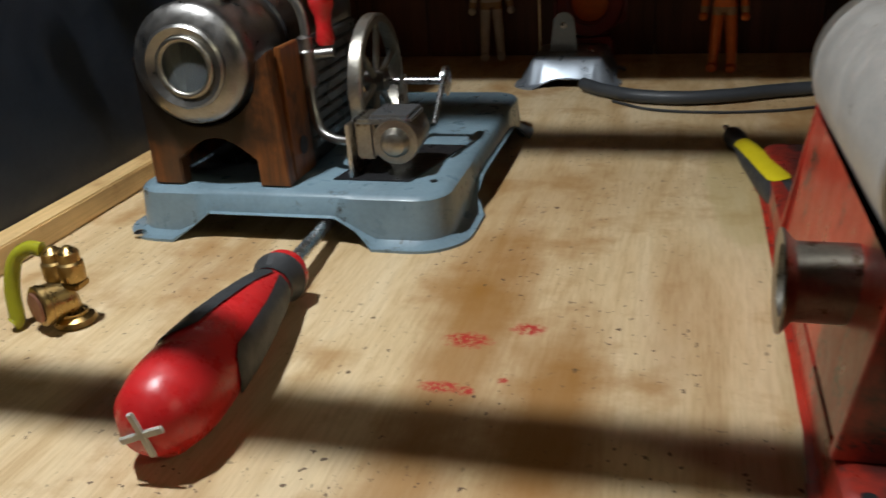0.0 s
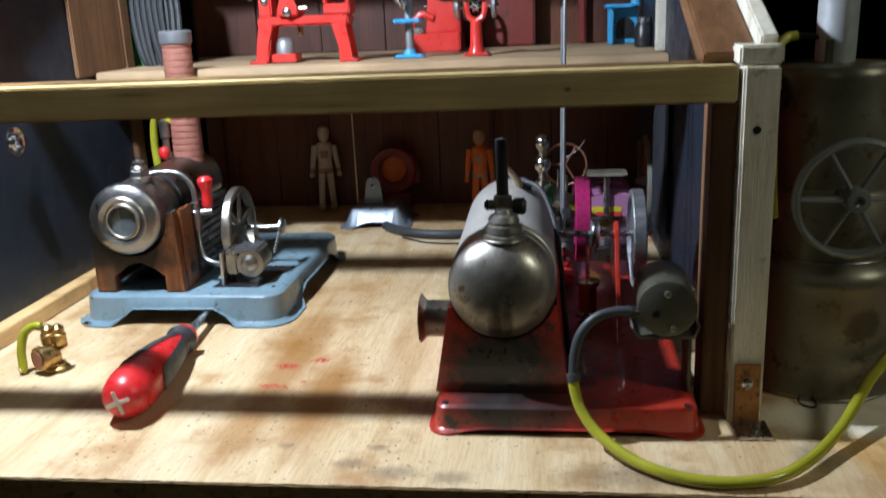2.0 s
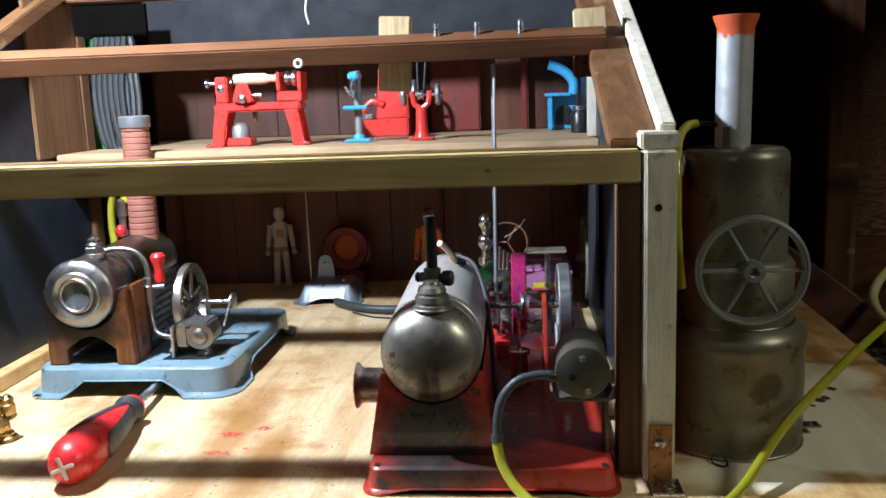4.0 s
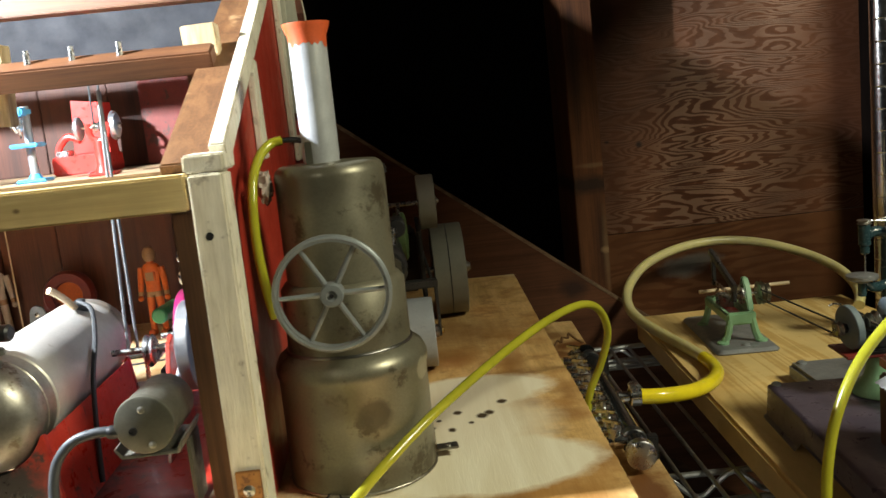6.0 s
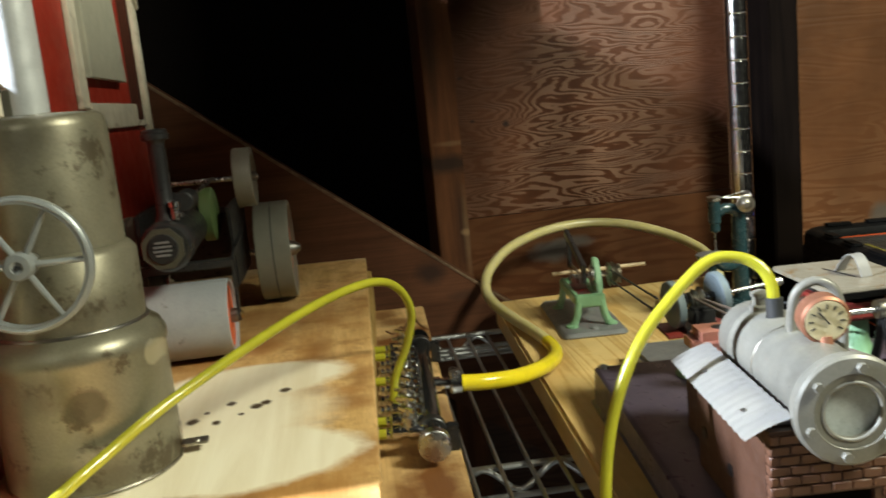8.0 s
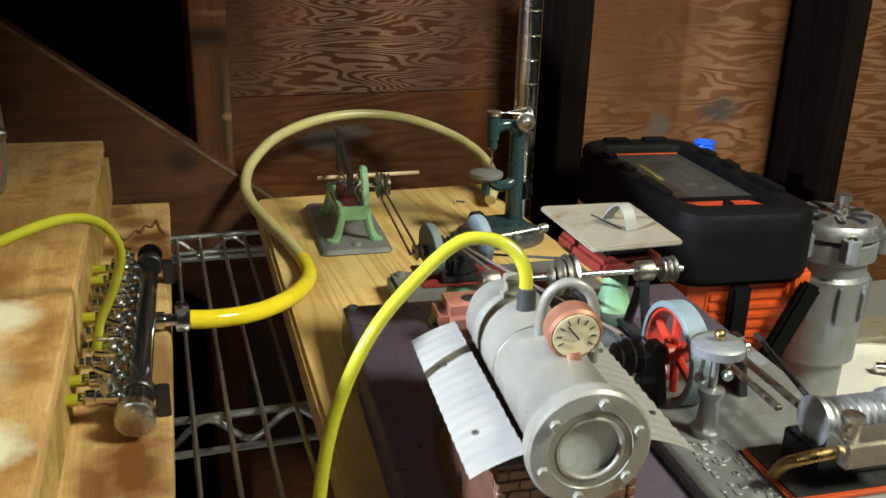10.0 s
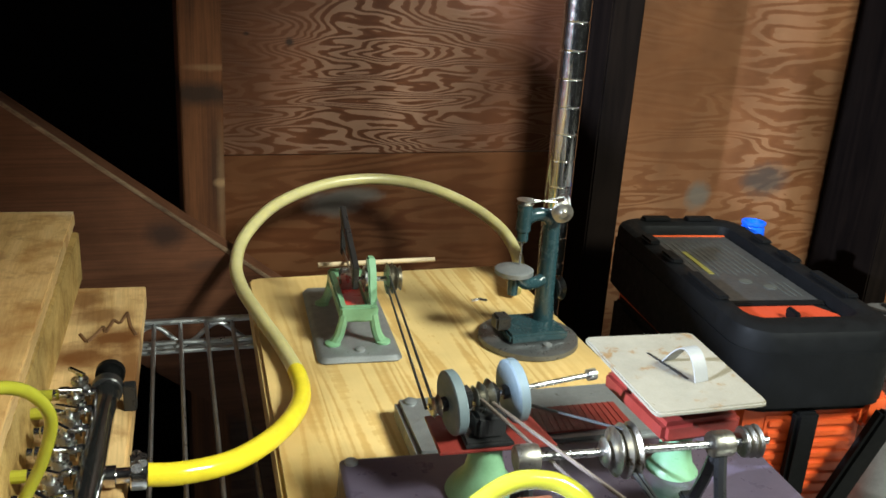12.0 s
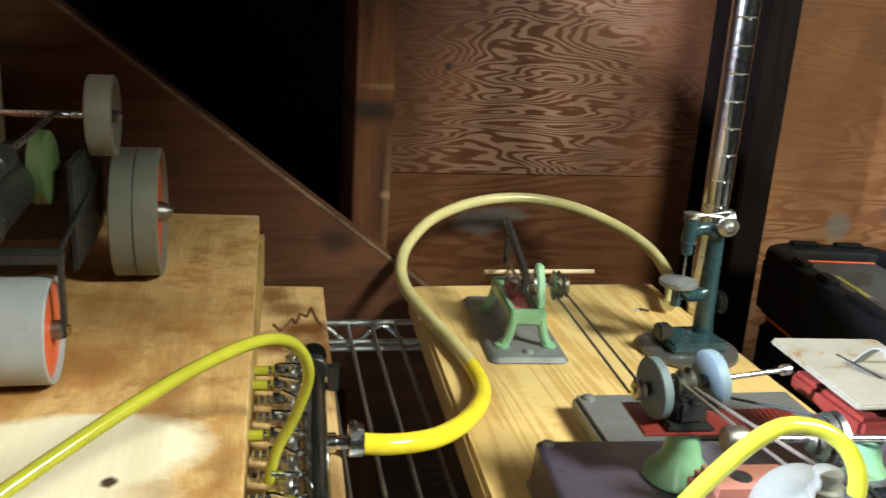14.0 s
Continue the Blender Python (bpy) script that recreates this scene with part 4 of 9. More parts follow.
part("front_beam", box(bm_(), (-0.266, 0.2290, 0.1765), (0.2605, 0.2475, 0.1955), 0.0012), M["beam"], barn, "pale new pine beam")
part("beam_back_rail", box(bm_(), (-0.25, 0.2480, 0.1775), (0.262, 0.2495, 0.1975), 0.001), M["loft"], barn)
part("purlin", box(bm_(), (-0.256, -0.0105, -0.0150), (0.2565, 0.0085, 0.0), 0.0012, m=pose(0, 0.3740, 0.2705, 23.8, 0, 0)), M["brownwood"], barn, "brown stained purlin")
part("purlin_ring", ring(bm_(), (0.0365, 0.3650, 0.2550), (0, 1, 0), 0.0026, 0.0011), M["white"], barn)
part("hanging_block", box(bm_(), (0.2345, 0.3885, 0.2385), (0.2495, 0.3985, 0.2585), 0.001), M["brownpost"], barn)
part("block_hole", rod(bm_(), (0.2420, 0.3878, 0.2490), (0.2420, 0.3890, 0.2490), 0.0018), M["black"], barn)
part("upper_purlin", box(bm_(), (-0.256, 0.575, 0.330), (0.2675, 0.60, 0.345), 0.001), M["brownwood"], barn)


def slope_board(x0, x1, off0, off1, y0, y1, material, name, label=""):
    """A board that climbs with the front roof slope, between two heights above the slope line."""
    a = math.atan2(0.335 - 0.196, 0.55 - 0.235)
    ln = (y1 - y0) / math.cos(a)
    m = pose(0, y0, 0.196 + (y0 - 0.235) * math.tan(a), math.degrees(a), 0, 0)
    b = box(bm_(), (x0, 0, off0), (x1, ln, off1), 0.001, m=m)
    for v in b.verts:
        v.co.x -= (v.co.y - 0.235) * 0.008
    return part(name, b, material, barn, label)


slope_board(0.2455, 0.2725, -0.012, 0.0015, 0.243, 0.705, M["rafter"], "rafter", "brown rafter")
slope_board(0.2728, 0.2815, -0.004, 0.0105, 0.243, 0.708, M["whitepaint"], "barge_board", "chipped white barge board")
slope_board(-0.252, -0.236, -0.012, 0.0015, 0.243, 0.585, M["rafter"], "rafter", "brown rafter")


def on_gable(y0, y1, z0, z1, thick, material, name, label="", base=0.0):
    b = box(bm_(), (base, y0, z0), (base + thick, y1, z1), 0.0008)
    for v in b.verts:
        v.co.x += GX(v.co.y) - 0.0038
    return part(name, b, material, barn, label)


def on_gable_shape(pts, base, thick, material, name, label=""):
    """A crooked board on the end wall, its outline given along y and z."""
    b = prism(bm_(), [(y, z) for y, z in pts], base, base + thick, 0.0008, m=Matrix(((0, 0, 1, 0), (1, 0, 0, 0), (0, 1, 0, 0), (0, 0, 0, 1))))
    for v in b.verts:
        v.co.x += GX(v.co.y) - 0.0038
    return part(name, b, material, barn, label)


# white board replaces the bright light seen through the opening
on_gable_shape([(0.6905, 0.0205), (0.8345, 0.0205), (0.8345, 0.0715), (0.6905, 0.0855)], -0.003, 0.003, M["white"], "opening_light_board", "white board standing in for light in the square opening")
on_gable_shape([(0.373, 0.1935), (0.398, 0.1930), (0.3955, 0.2605), (0.3740, 0.2510)], 0.0, 0.005, M["whitepaint"], "gable_batten", "white painted batten")
on_gable_shape([(0.578, 0.198), (0.602, 0.198), (0.6025, 0.3515), (0.580, 0.3415)], 0.0, 0.005, M["whitepaint"], "gable_batten", "white painted batten")
on_gable_shape([(0.840, 0.0), (0.8595, 0.0), (0.8600, 0.3055), (0.840, 0.318)], 0.0, 0.006, M["whitepaint"], "corner_board", "white corner board")
on_gable_shape([(0.8605, 0.3060), (0.8605, 0.3190), (0.709, 0.4165), (0.709, 0.4035), (0.840, 0.3185)], 0.0, 0.009, M["whitepaint"], "rear_barge_board", "white barge board down the rear slope")
on_gable(0.604, 0.8395, 0.1800, 0.2030, 0.005, M["whitepaint"], "gable_rail", "white painted rail")
on_gable_shape([(0.605, 0.2240), (0.7400, 0.2235), (0.7280, 0.300), (0.7060, 0.352), (0.605, 0.350)], 0.003, 0.006, M["greypaint"], "loft_hatch", "greyish white painted hatch, slightly askew")
bm = bm_()
ball(bm, (0.2915, 0.289, 0.181), 0.0080, (0.55, 1.1, 1.15), 18)
rnd = random.Random(12)
for v in bm.verts:
    d = v.co - Vector((0.2915, 0.289, 0.181))
    v.co += d * (0.28 * math.sin(v.co.z * 1900 + v.co.y * 900) * math.cos(v.co.y * 1500) + rnd.uniform(-0.09, 0.09))
part("rag", bm, M["tape"], barn, "crumpled pinkish grey rag stuffed behind the boiler")
# loft
part("loft_floor", box(bm_(), (-0.245, 0.535, 0.1755), (0.266, 0.8035, 0.1855), 0.001), M["loft"], barn, "pale plywood loft floor")
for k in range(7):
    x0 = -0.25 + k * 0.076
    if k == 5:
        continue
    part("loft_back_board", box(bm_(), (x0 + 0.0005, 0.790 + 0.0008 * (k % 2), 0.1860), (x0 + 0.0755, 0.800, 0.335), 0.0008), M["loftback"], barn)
part("red_panel", box(bm_(), (0.092, 0.776, 0.1860), (0.150, 0.784, 0.30), 0.002), M["wornred"], barn, "worn dark red painted panel beside the doorway")
part("red_jamb", box(bm_(), (0.198, 0.776, 0.1860), (0.206, 0.784, 0.30), 0.002), M["wornred"], barn)
part("white_strip", box(bm_(), (0.2585, 0.566, 0.1860), (0.2675, 0.580, 0.262), 0.0008), M["whitepaint"], barn, "white wooden strip")
part("roof_felt", prism(bm_(), [(-0.25, 0.0), (0.2665, 0.0), (0.2665, 0.20), (-0.25, 0.20)], 0, 0.004, m=pose(0, 0.7885, 0.284, 96, 0, 0)), M["felt"], barn, "black felt under the roof")
# frayed cord hanging from the roof
part("frayed_cord", tube(bm_(), [(0.035, 0.40, 0.36), (0.037, 0.40, 0.31), (0.036, 0.40, 0.295), (0.038, 0.40, 0.285)], 0.0008, 6, 4), M["white"], barn)
for x, tilt, low in ((0.103, 3, -0.022), (0.247, -2, 0.010)):
    m = pose(x, 0.394, 0.255, 0, tilt, 0)
    part("cleat", box(bm_(), (-0.0115, -0.0075, low), (0.0115, 0.0075, 0.032), 0.0008, m=m), M["rawwood"], barn, "raw pine cleat")
for x in (0.136, 0.196, 0.165):
    part("eye_bolt", rod(bm_(), (x, 0.3755, 0.2705), (x, 0.3755, 0.2795), 0.0022, 0.0018, 10), M["steel"], barn)
part("wall_knob", turned(bm_(), (-0.241, 0.391, 0.144), (0, 0.391, 0.144), [(0.0110, 0), (0.0110, 0.0015), (0.0072, 0.002), (0.0072, 0.005), (0.0050, 0.0065), (0.0025, 0.0068)], 20), M["chrome"], barn, "bright bolt head on a washer")
# black felt flap and pale offcuts by the right wall
bm = box(bm_(), (0.2595, 0.50, 0.03), (0.2625, 0.585, 0.172), 0.0008)
part("felt_flap", bm, M["felt"], barn, "black felt flap")
for y in (0.275, 0.33, 0.40, 0.48):
    part("floor_cleat", box(bm_(), (0.243, y, 0.0005), (0.262, y + 0.035, 0.012 if y > 0.28 else 0.006), 0.0008), M["loft"], barn)

# ---------------------------------------------------------------- in the barn, on the platform
def screw(parent, at, axis=(0, 0, 1), r=0.0025, material=None, name="screw"):
    c = Vector(at)
    return part(name, turned(bm_(), c, c + Vector(axis), [(r, 0), (r * 0.95, r * 0.35), (r * 0.5, r * 0.6), (r * 0.1, r * 0.65)], 12), material or M["steel"], parent)


def hex_nut(bm, a, b, r):
    return lathe(bm, [(r * 0.9, 0), (r, (Vector(b) - Vector(a)).length * 0.15), (r, (Vector(b) - Vector(a)).length * 0.85), (r * 0.9, (Vector(b) - Vector(a)).length)], aim(a, b), 6)


def blue_engine():
    e = thing("steam_engine", "toy steam engine on a blue-grey pressed metal base", "steam engine", (-0.11, 0.455, 0))
    base = part("base", pressed_base(bm_(), -0.187, -0.036, 0.363, 0.548, 0.022, 0.004, 0.006, 0.016, (("front", -0.158, -0.072), ("right", 0.405, 0.52), ("back", -0.15, -0.06), ("left", 0.41, 0.52)), 0.012), M["blue"], e, "blue-grey enamelled pressed base")
    part("slot", prism(bm_(), [(-0.093, 0.383), (-0.058, 0.383), (-0.046, 0.436), (-0.085, 0.436)], 0.0221, 0.0226), M["black"], base)
    part("bolt_hole", rod(bm_(), (-0.048, 0.385, 0.022), (-0.048, 0.385, 0.0225), 0.0016), M["black"], base)
    screw(base, (-0.181, 0.361, 0.0014), r=0.003, material=M["chrome"])
    # brick-printed tin firebox
    cx, cz = -0.1445, 0.0765
    arc = [(cx + 0.0275 * math.cos(a), cz + 0.0275 * math.sin(a)) for a in [radians(180 + 180 * k / 14) for k in range(15)]]
    front = [(-0.1745, 0.0225), (-0.1745, 0.079)] + arc + [(-0.111, 0.081), (-0.1085, 0.0225), (-0.1225, 0.0225)]
    front += [(-0.1225 - 0.0375 * k / 8, 0.034 + 0.010 * math.sin(math.pi * k / 8)) for k in range(9)] + [(-0.160, 0.0225)]
    m = Matrix(((1, 0, 0, 0), (0, 0, -1, 0.378), (0, 1, 0, 0), (0, 0, 0, 1)))
    fb = part("firebox", prism(bm_(), front, 0.0, 0.007, 0.0006, m=m), M["woodblackened"], e, "amber brick-printed tin firebox, near-black around the boiler")
    part("corner_panel", prism(bm_(), [(0.3785, 0.0225), (0.4010, 0.0225), (0.3975, 0.081), (0.3785, 0.081)], 0, 0.003, 0.0005, m=Matrix(((0, 0, 1, -0.1115), (1, 0, 0, 0), (0, 1, 0, 0), (0, 0, 0, 1)))), M["woodbrick"], fb, "amber woodgrain corner panel")
    part("side_wall", box(bm_(), (-0.1125, 0.4015, 0.0225), (-0.1100, 0.470, 0.079), 0.0006), M["black"], fb)
    part("side_wall", box(bm_(), (-0.1745, 0.3785, 0.0225), (-0.1715, 0.470, 0.079), 0.0006), M["woodblackened"], fb)
    part("rear_wall", box(bm_(), (-0.171, 0.468, 0.0225), (-0.112, 0.472, 0.06), 0.0006), M["woodbrick"], fb)
    for k in range(9):
        z = 0.030 + 0.0055 * k
        part("brick_course", box(bm_(), (-0.1100, 0.4020 + 0.0012 * (k % 2), z), (-0.1080, 0.468, z + 0.0045), 0.0006), M["darkcast"], fb)
    part("vent", rod(bm_(), (-0.1087, 0.3895, 0.036), (-0.1081, 0.3895, 0.036), 0.0042), M["black"], fb)
    for k in range(5):
        part("grate_bar", box(bm_(), (-0.158 + 0.008 * k, 0.40, 0.0228), (-0.154 + 0.008 * k, 0.45, 0.0260), 0.0005), M["black"], fb)
    # boiler
    a, b = (cx, 0.361, cz), (cx - 0.012, 0.535, cz)
    bo = part("boiler", turned(bm_(), a, b, [(0.0130, 0.006), (0.0130, 0.002), (0.0165, 0.0005), (0.0175, 0.0015), (0.0175, 0.0035), (0.0215, 0.0045), (0.0245, 0.007), (0.0256, 0.0085), (0.0256, 0.0165), (0.0247, 0.0175), (0.0245, 0.045), (0.0250, 0.046), (0.0250, 0.049), (0.0245, 0.050), (0.0245, 0.150), (0.0252, 0.151), (0.0252, 0.158), (0.021, 0.165), (0.004, 0.168)], 44), M["nickel"], e, "worn nickel-plated boiler")
    part("sight_glass", turned(bm_(), (cx, 0.3655, cz), (cx, 0.4, cz), [(0.0128, 0), (0.0128, 0.001)], 28), M["glass"], bo)
    part("glass_back", turned(bm_(), (cx, 0.3668, cz), (cx, 0.4, cz), [(0.0129, 0), (0.0129, 0.0006)], 28), M["black"], bo)
    part("glass_rim", ring(bm_(), (cx, 0.363, cz), (0, 1, 0), 0.0118, 0.0014), M["tarnish"], bo)
    part("boiler_strap", band(bm_(), (cx - 0.004, 0.418, cz), (-0.069, 1, 0), 0.0254, 0.0243, 0.003), M["black"], bo)
    sv = part("safety_valve", turned(bm_(), (cx + 0.003, 0.392, cz + 0.023), (cx + 0.003, 0.392, 1), [(0.0075, 0), (0.0075, 0.003), (0.0060, 0.004), (0.0060, 0.010), (0.0045, 0.0115), (0.0045, 0.014), (0.0018, 0.0155), (0.0018, 0.017)], 20), M["tarnish"], e)
    part("valve_nut", hex_nut(bm_(), (cx + 0.003, 0.392, cz + 0.0265), (cx + 0.003, 0.392, cz + 0.0315), 0.0072), M["nickel"], sv)
    part("steam_pipe", tube(bm_(), [(cx + 0.005, 0.402, cz + 0.026), (-0.132, 0.404, 0.1035), (-0.118, 0.406, 0.1015), (-0.1095, 0.406, 0.092), (-0.1075, 0.404, 0.075), (-0.1065, 0.400, 0.055), (-0.1025, 0.396, 0.042), (-0.095, 0.394, 0.0375), (-0.082, 0.392, 0.037)], 0.0022, 10), M["nickel"], e, "bent nickel steam pipe")
    va = part("throttle_valve", turned(bm_(), (-0.108, 0.403, 0.0585), (-0.108, 0.403, 1), [(0.003, 0), (0.0042, 0.001), (0.0042, 0.016), (0.0034, 0.017), (0.0034, 0.022), (0.002, 0.023)], 16), M["nickel"], e)
    part("valve_spring", lathe(bm_(), [(0.0022 + 0.0009 * (k % 2), 0.0011 * k) for k in range(12)], aim((-0.122, 0.403, 0.073), (-0.10, 0.403, 0.073)), 12), M["steel"], va)
    part("lever_handle", turned(bm_(), (-0.100, 0.408, 0.0765), (-0.1015, 0.408, 0.2), [(0.0035, 0), (0.0042, 0.002), (0.0034, 0.008), (0.0038, 0.013), (0.0055, 0.017), (0.0058, 0.020), (0.0038, 0.0225)], 18), M["redplastic"], va, "red plastic lever handle")
    part("valve_stem", rod(bm_(), (-0.109, 0.404, 0.0725), (-0.096, 0.406, 0.0735), 0.0026), M["nickel"], va)
    # flywheel and crank
    c = Vector((-0.0885, 0.437, 0.0535))
    fw = part("flywheel", band(bm_(), c, (1, 0, 0), 0.0315, 0.0275, 0.0065), M["tarnish"], e, "spoked nickel flywheel")
    part("spokes", spokes(bm_(), c, (1, 0, 0), 6, 0.004, 0.028, 0.0016, 0.3), M["tarnish"], fw)
    part("hub", turned(bm_(), c - Vector((0.006, 0, 0)), c + Vector((1, 0, 0)), [(0.003, 0), (0.005, 0.001), (0.005, 0.011), (0.003, 0.012)], 16), M["nickel"], fw)
    part("crankshaft", rod(bm_(), c - Vector((0.014, 0, 0)), (-0.0545, 0.437, 0.0535), 0.0018), M["steel"], e)
    part("crank_disc", turned(bm_(), (-0.0555, 0.437, 0.0535), (1, 0.437, 0.0535), [(0.0035, 0), (0.0070, 0.0004), (0.0070, 0.0022), (0.003, 0.0028)], 18), M["steel"], e)
    part("connecting_rod", rod(bm_(), (-0.0535, 0.434, 0.0585), (-0.0535, 0.410, 0.040), 0.0012), M["steel"], e)
    part("shaft_bracket", prism(bm_(), [(-0.005, 0), (0.005, 0), (0.003, 0.034), (-0.003, 0.034)], 0, 0.0015, m=Matrix(((0, 0, 1, -0.076), (1, 0, 0, 0.437), (0, 1, 0, 0.0222), (0, 0, 0, 1)))), M["tarnish"], e)
    cy = part("cylinder", turned(bm_(), (-0.0640, 0.3815, 0.0385), (-0.0680, 0.44, 0.0390), [(0.0015, 0), (0.0048, 0.0012), (0.0062, 0.0035), (0.0066, 0.0050), (0.0098, 0.0052), (0.0102, 0.0062), (0.0102, 0.0290), (0.0092, 0.0300), (0.0030, 0.0305)], 26), M["tarnish"], e, "tarnished oscillating cylinder with a bright domed end")
    part("port_block", box(bm_(), (-0.0835, 0.388, 0.0300), (-0.0740, 0.409, 0.0475), 0.0015), M["tarnish"], cy)
    part("cylinder_lagging", box(bm_(), (-0.0770, 0.3880, 0.0455), (-0.0575, 0.4100, 0.0497), 0.0014), M["darkcast"], cy)
    part("cylinder_bracket", box(bm_(), (-0.086, 0.384, 0.0222), (-0.084, 0.41, 0.047), 0.0005), M["steel"], cy)
    # whistle with hose, and the stack behind
    wh = part("whistle", turned(bm_(), (-0.166, 0.495, 0.100), (-0.166, 0.495, 1), [(0.0045, 0), (0.0045, 0.004), (0.003, 0.005), (0.003, 0.016), (0.0042, 0.017), (0.0042, 0.030), (0.002, 0.032)], 14), M["tarnish"], e)
    part("whistle_knob", ball(bm_(), (-0.1655, 0.488, 0.1045), 0.0046, (1, 1, 1.25)), M["redplastic"], wh, "red knob")
    part("whistle_tube", tube(bm_(), [(-0.163, 0.497, 0.128), (-0.165, 0.499, 0.137), (-0.172, 0.503, 0.139), (-0.180, 0.508, 0.128), (-0.184, 0.512, 0.11), (-0.185, 0.515, 0.088)], 0.0034, 10), M["yellow"], wh, "yellow vinyl tube")
    st = part("chimney", turned(bm_(), (-0.1495, 0.500, 0.0225), (-0.1495, 0.500, 1), [(0.0125, 0), (0.0118, 0.05), (0.0112, 0.165), (0.0112, 0.1655)], 28), M["pinkbrick"], e, "pink brick-pattern chimney")
    for k in range(22):
        z = 0.085 + 0.0052 * k
        part("brick_course", turned(bm_(), (-0.1495, 0.500, z), (-0.1495, 0.500, 1), [(0.0108, 0), (0.0124 - 0.00004 * k, 0.0006), (0.0124 - 0.00004 * k, 0.0042), (0.0108, 0.0047)], 26), M["pinkbrick"], st)
    part("chimney_cap", turned(bm_(), (-0.1495, 0.500, 0.192), (-0.1495, 0.500, 1), [(0.0126, 0), (0.0130, 0.001), (0.0130, 0.009), (0.0118, 0.010), (0.0100, 0.010), (0.0100, 0.002)], 28), M["castgrey"], st)
    return e


stand(blue_engine(), (-0.1187, 0.4783, 0), 1.09)


def screwdriver(name, label, butt, tip, r, blade, mats, neck=0.62):
    """A screwdriver lying from butt to tip; its handle is a turned grip with coloured panels."""
    e = thing(name, label, "screwdriver", (butt[0], butt[1], 0))
    a, b = Vector(butt), Vector(tip)
    ln = (b - a).length
    hl = ln * neck
    d = (b - a).normalized()
    prof = [(0.001, -0.002), (r * 0.55, 0.0), (r * 0.86, 0.006), (r, 0.016), (r * 1.02, hl * 0.22), (r * 0.98, hl * 0.42), (r * 0.78, hl * 0.68), (r * 0.56, hl * 0.84), (r * 0.52, hl * 0.88), (r * 0.70, hl * 0.93), (r * 0.66, hl * 0.985), (r * 0.4, hl)]
    part("handle", turned(bm_(), a, b, prof, 24), mats[0], e)
    m = aim(a, b)
    def rad_at(z):
        for (r0, z0), (r1, z1) in zip(prof, prof[1:]):
            if z0 <= z <= z1:
                return r0 + (r1 - r0) * (z - z0) / (z1 - z0)
        return prof[-1][0]

    # soft panels along the upper left and the right of the grip, meeting in a collar at the neck
    inv = m.to_3x3().inverted()
    for toward, rads in mats[2]:
        bm = bm_()
        v = inv @ Vector(toward)
        ang = math.atan2(v.y, v.x)
        rows = []
        for s, w in rads:
            z = hl * min(s, 0.995)
            q = rad_at(z) + 0.0007
            rows.append([bm.verts.new(m @ Vector((q * math.cos(ang + w * (k / 12 - 1)), q * math.sin(ang + w * (k / 12 - 1)), z))) for k in range(25)])
        for p, q in zip(rows, rows[1:]):
            for k in range(24):
                bm.faces.new((p[k], p[k + 1], q[k + 1], q[k]))
        bmesh.ops.solidify(bm, geom=bm.faces[:], thickness=0.0006)
        part("grip_panel", bm, mats[1], e, mats[3])
    part("blade", rod(bm_(), a + d * hl * 0.99, b, blade, blade * 0.92, 14), M["steel"], e)
    return e, a, d


PANEL = ((0.27, 0.10), (0.29, 0.45), (0.33, 0.62), (0.45, 0.66), (0.60, 0.72), (0.74, 0.85), (0.82, 1.0))
COLLAR = ((0.84, 3.14), (0.88, 3.14), (0.93, 3.14), (1.0, 3.14))
sd, sa, sdir = screwdriver("screwdriver", "red and black cross-head screwdriver lying on the platform", (-0.0835, 0.207, 0.0165), (-0.0985, 0.386, 0.009), 0.0150, 0.0033, (M["redplastic"], M["rubber"], (((-0.55, 0, 0.85), PANEL), ((0.95, 0, -0.05), PANEL), ((0, 0, 1), COLLAR)), "soft black grip panel"), 0.66)
bm = bm_()
for ang in (0.35, 1.92):
    m = aim(sa - sdir * 0.0018, sa - sdir * 0.05) @ Matrix.Rotation(ang, 4, "Z")
    box(bm, (-0.0075, -0.0012, -0.0006), (0.0075, 0.0012, 0.0006), 0.0004, m=m)
part("cross_mark", bm, M["white"], sd, "white cross mark")
screwdriver("screwdriver", "small yellow and black screwdriver beside the red engine", (0.1150, 0.396, 0.009), (0.0850, 0.560, 0.006), 0.0085, 0.002, (M["rubber"], M["yellowgrip"], (((-0.2, 0, 1), PANEL),), "yellow grip panel"), 0.9)


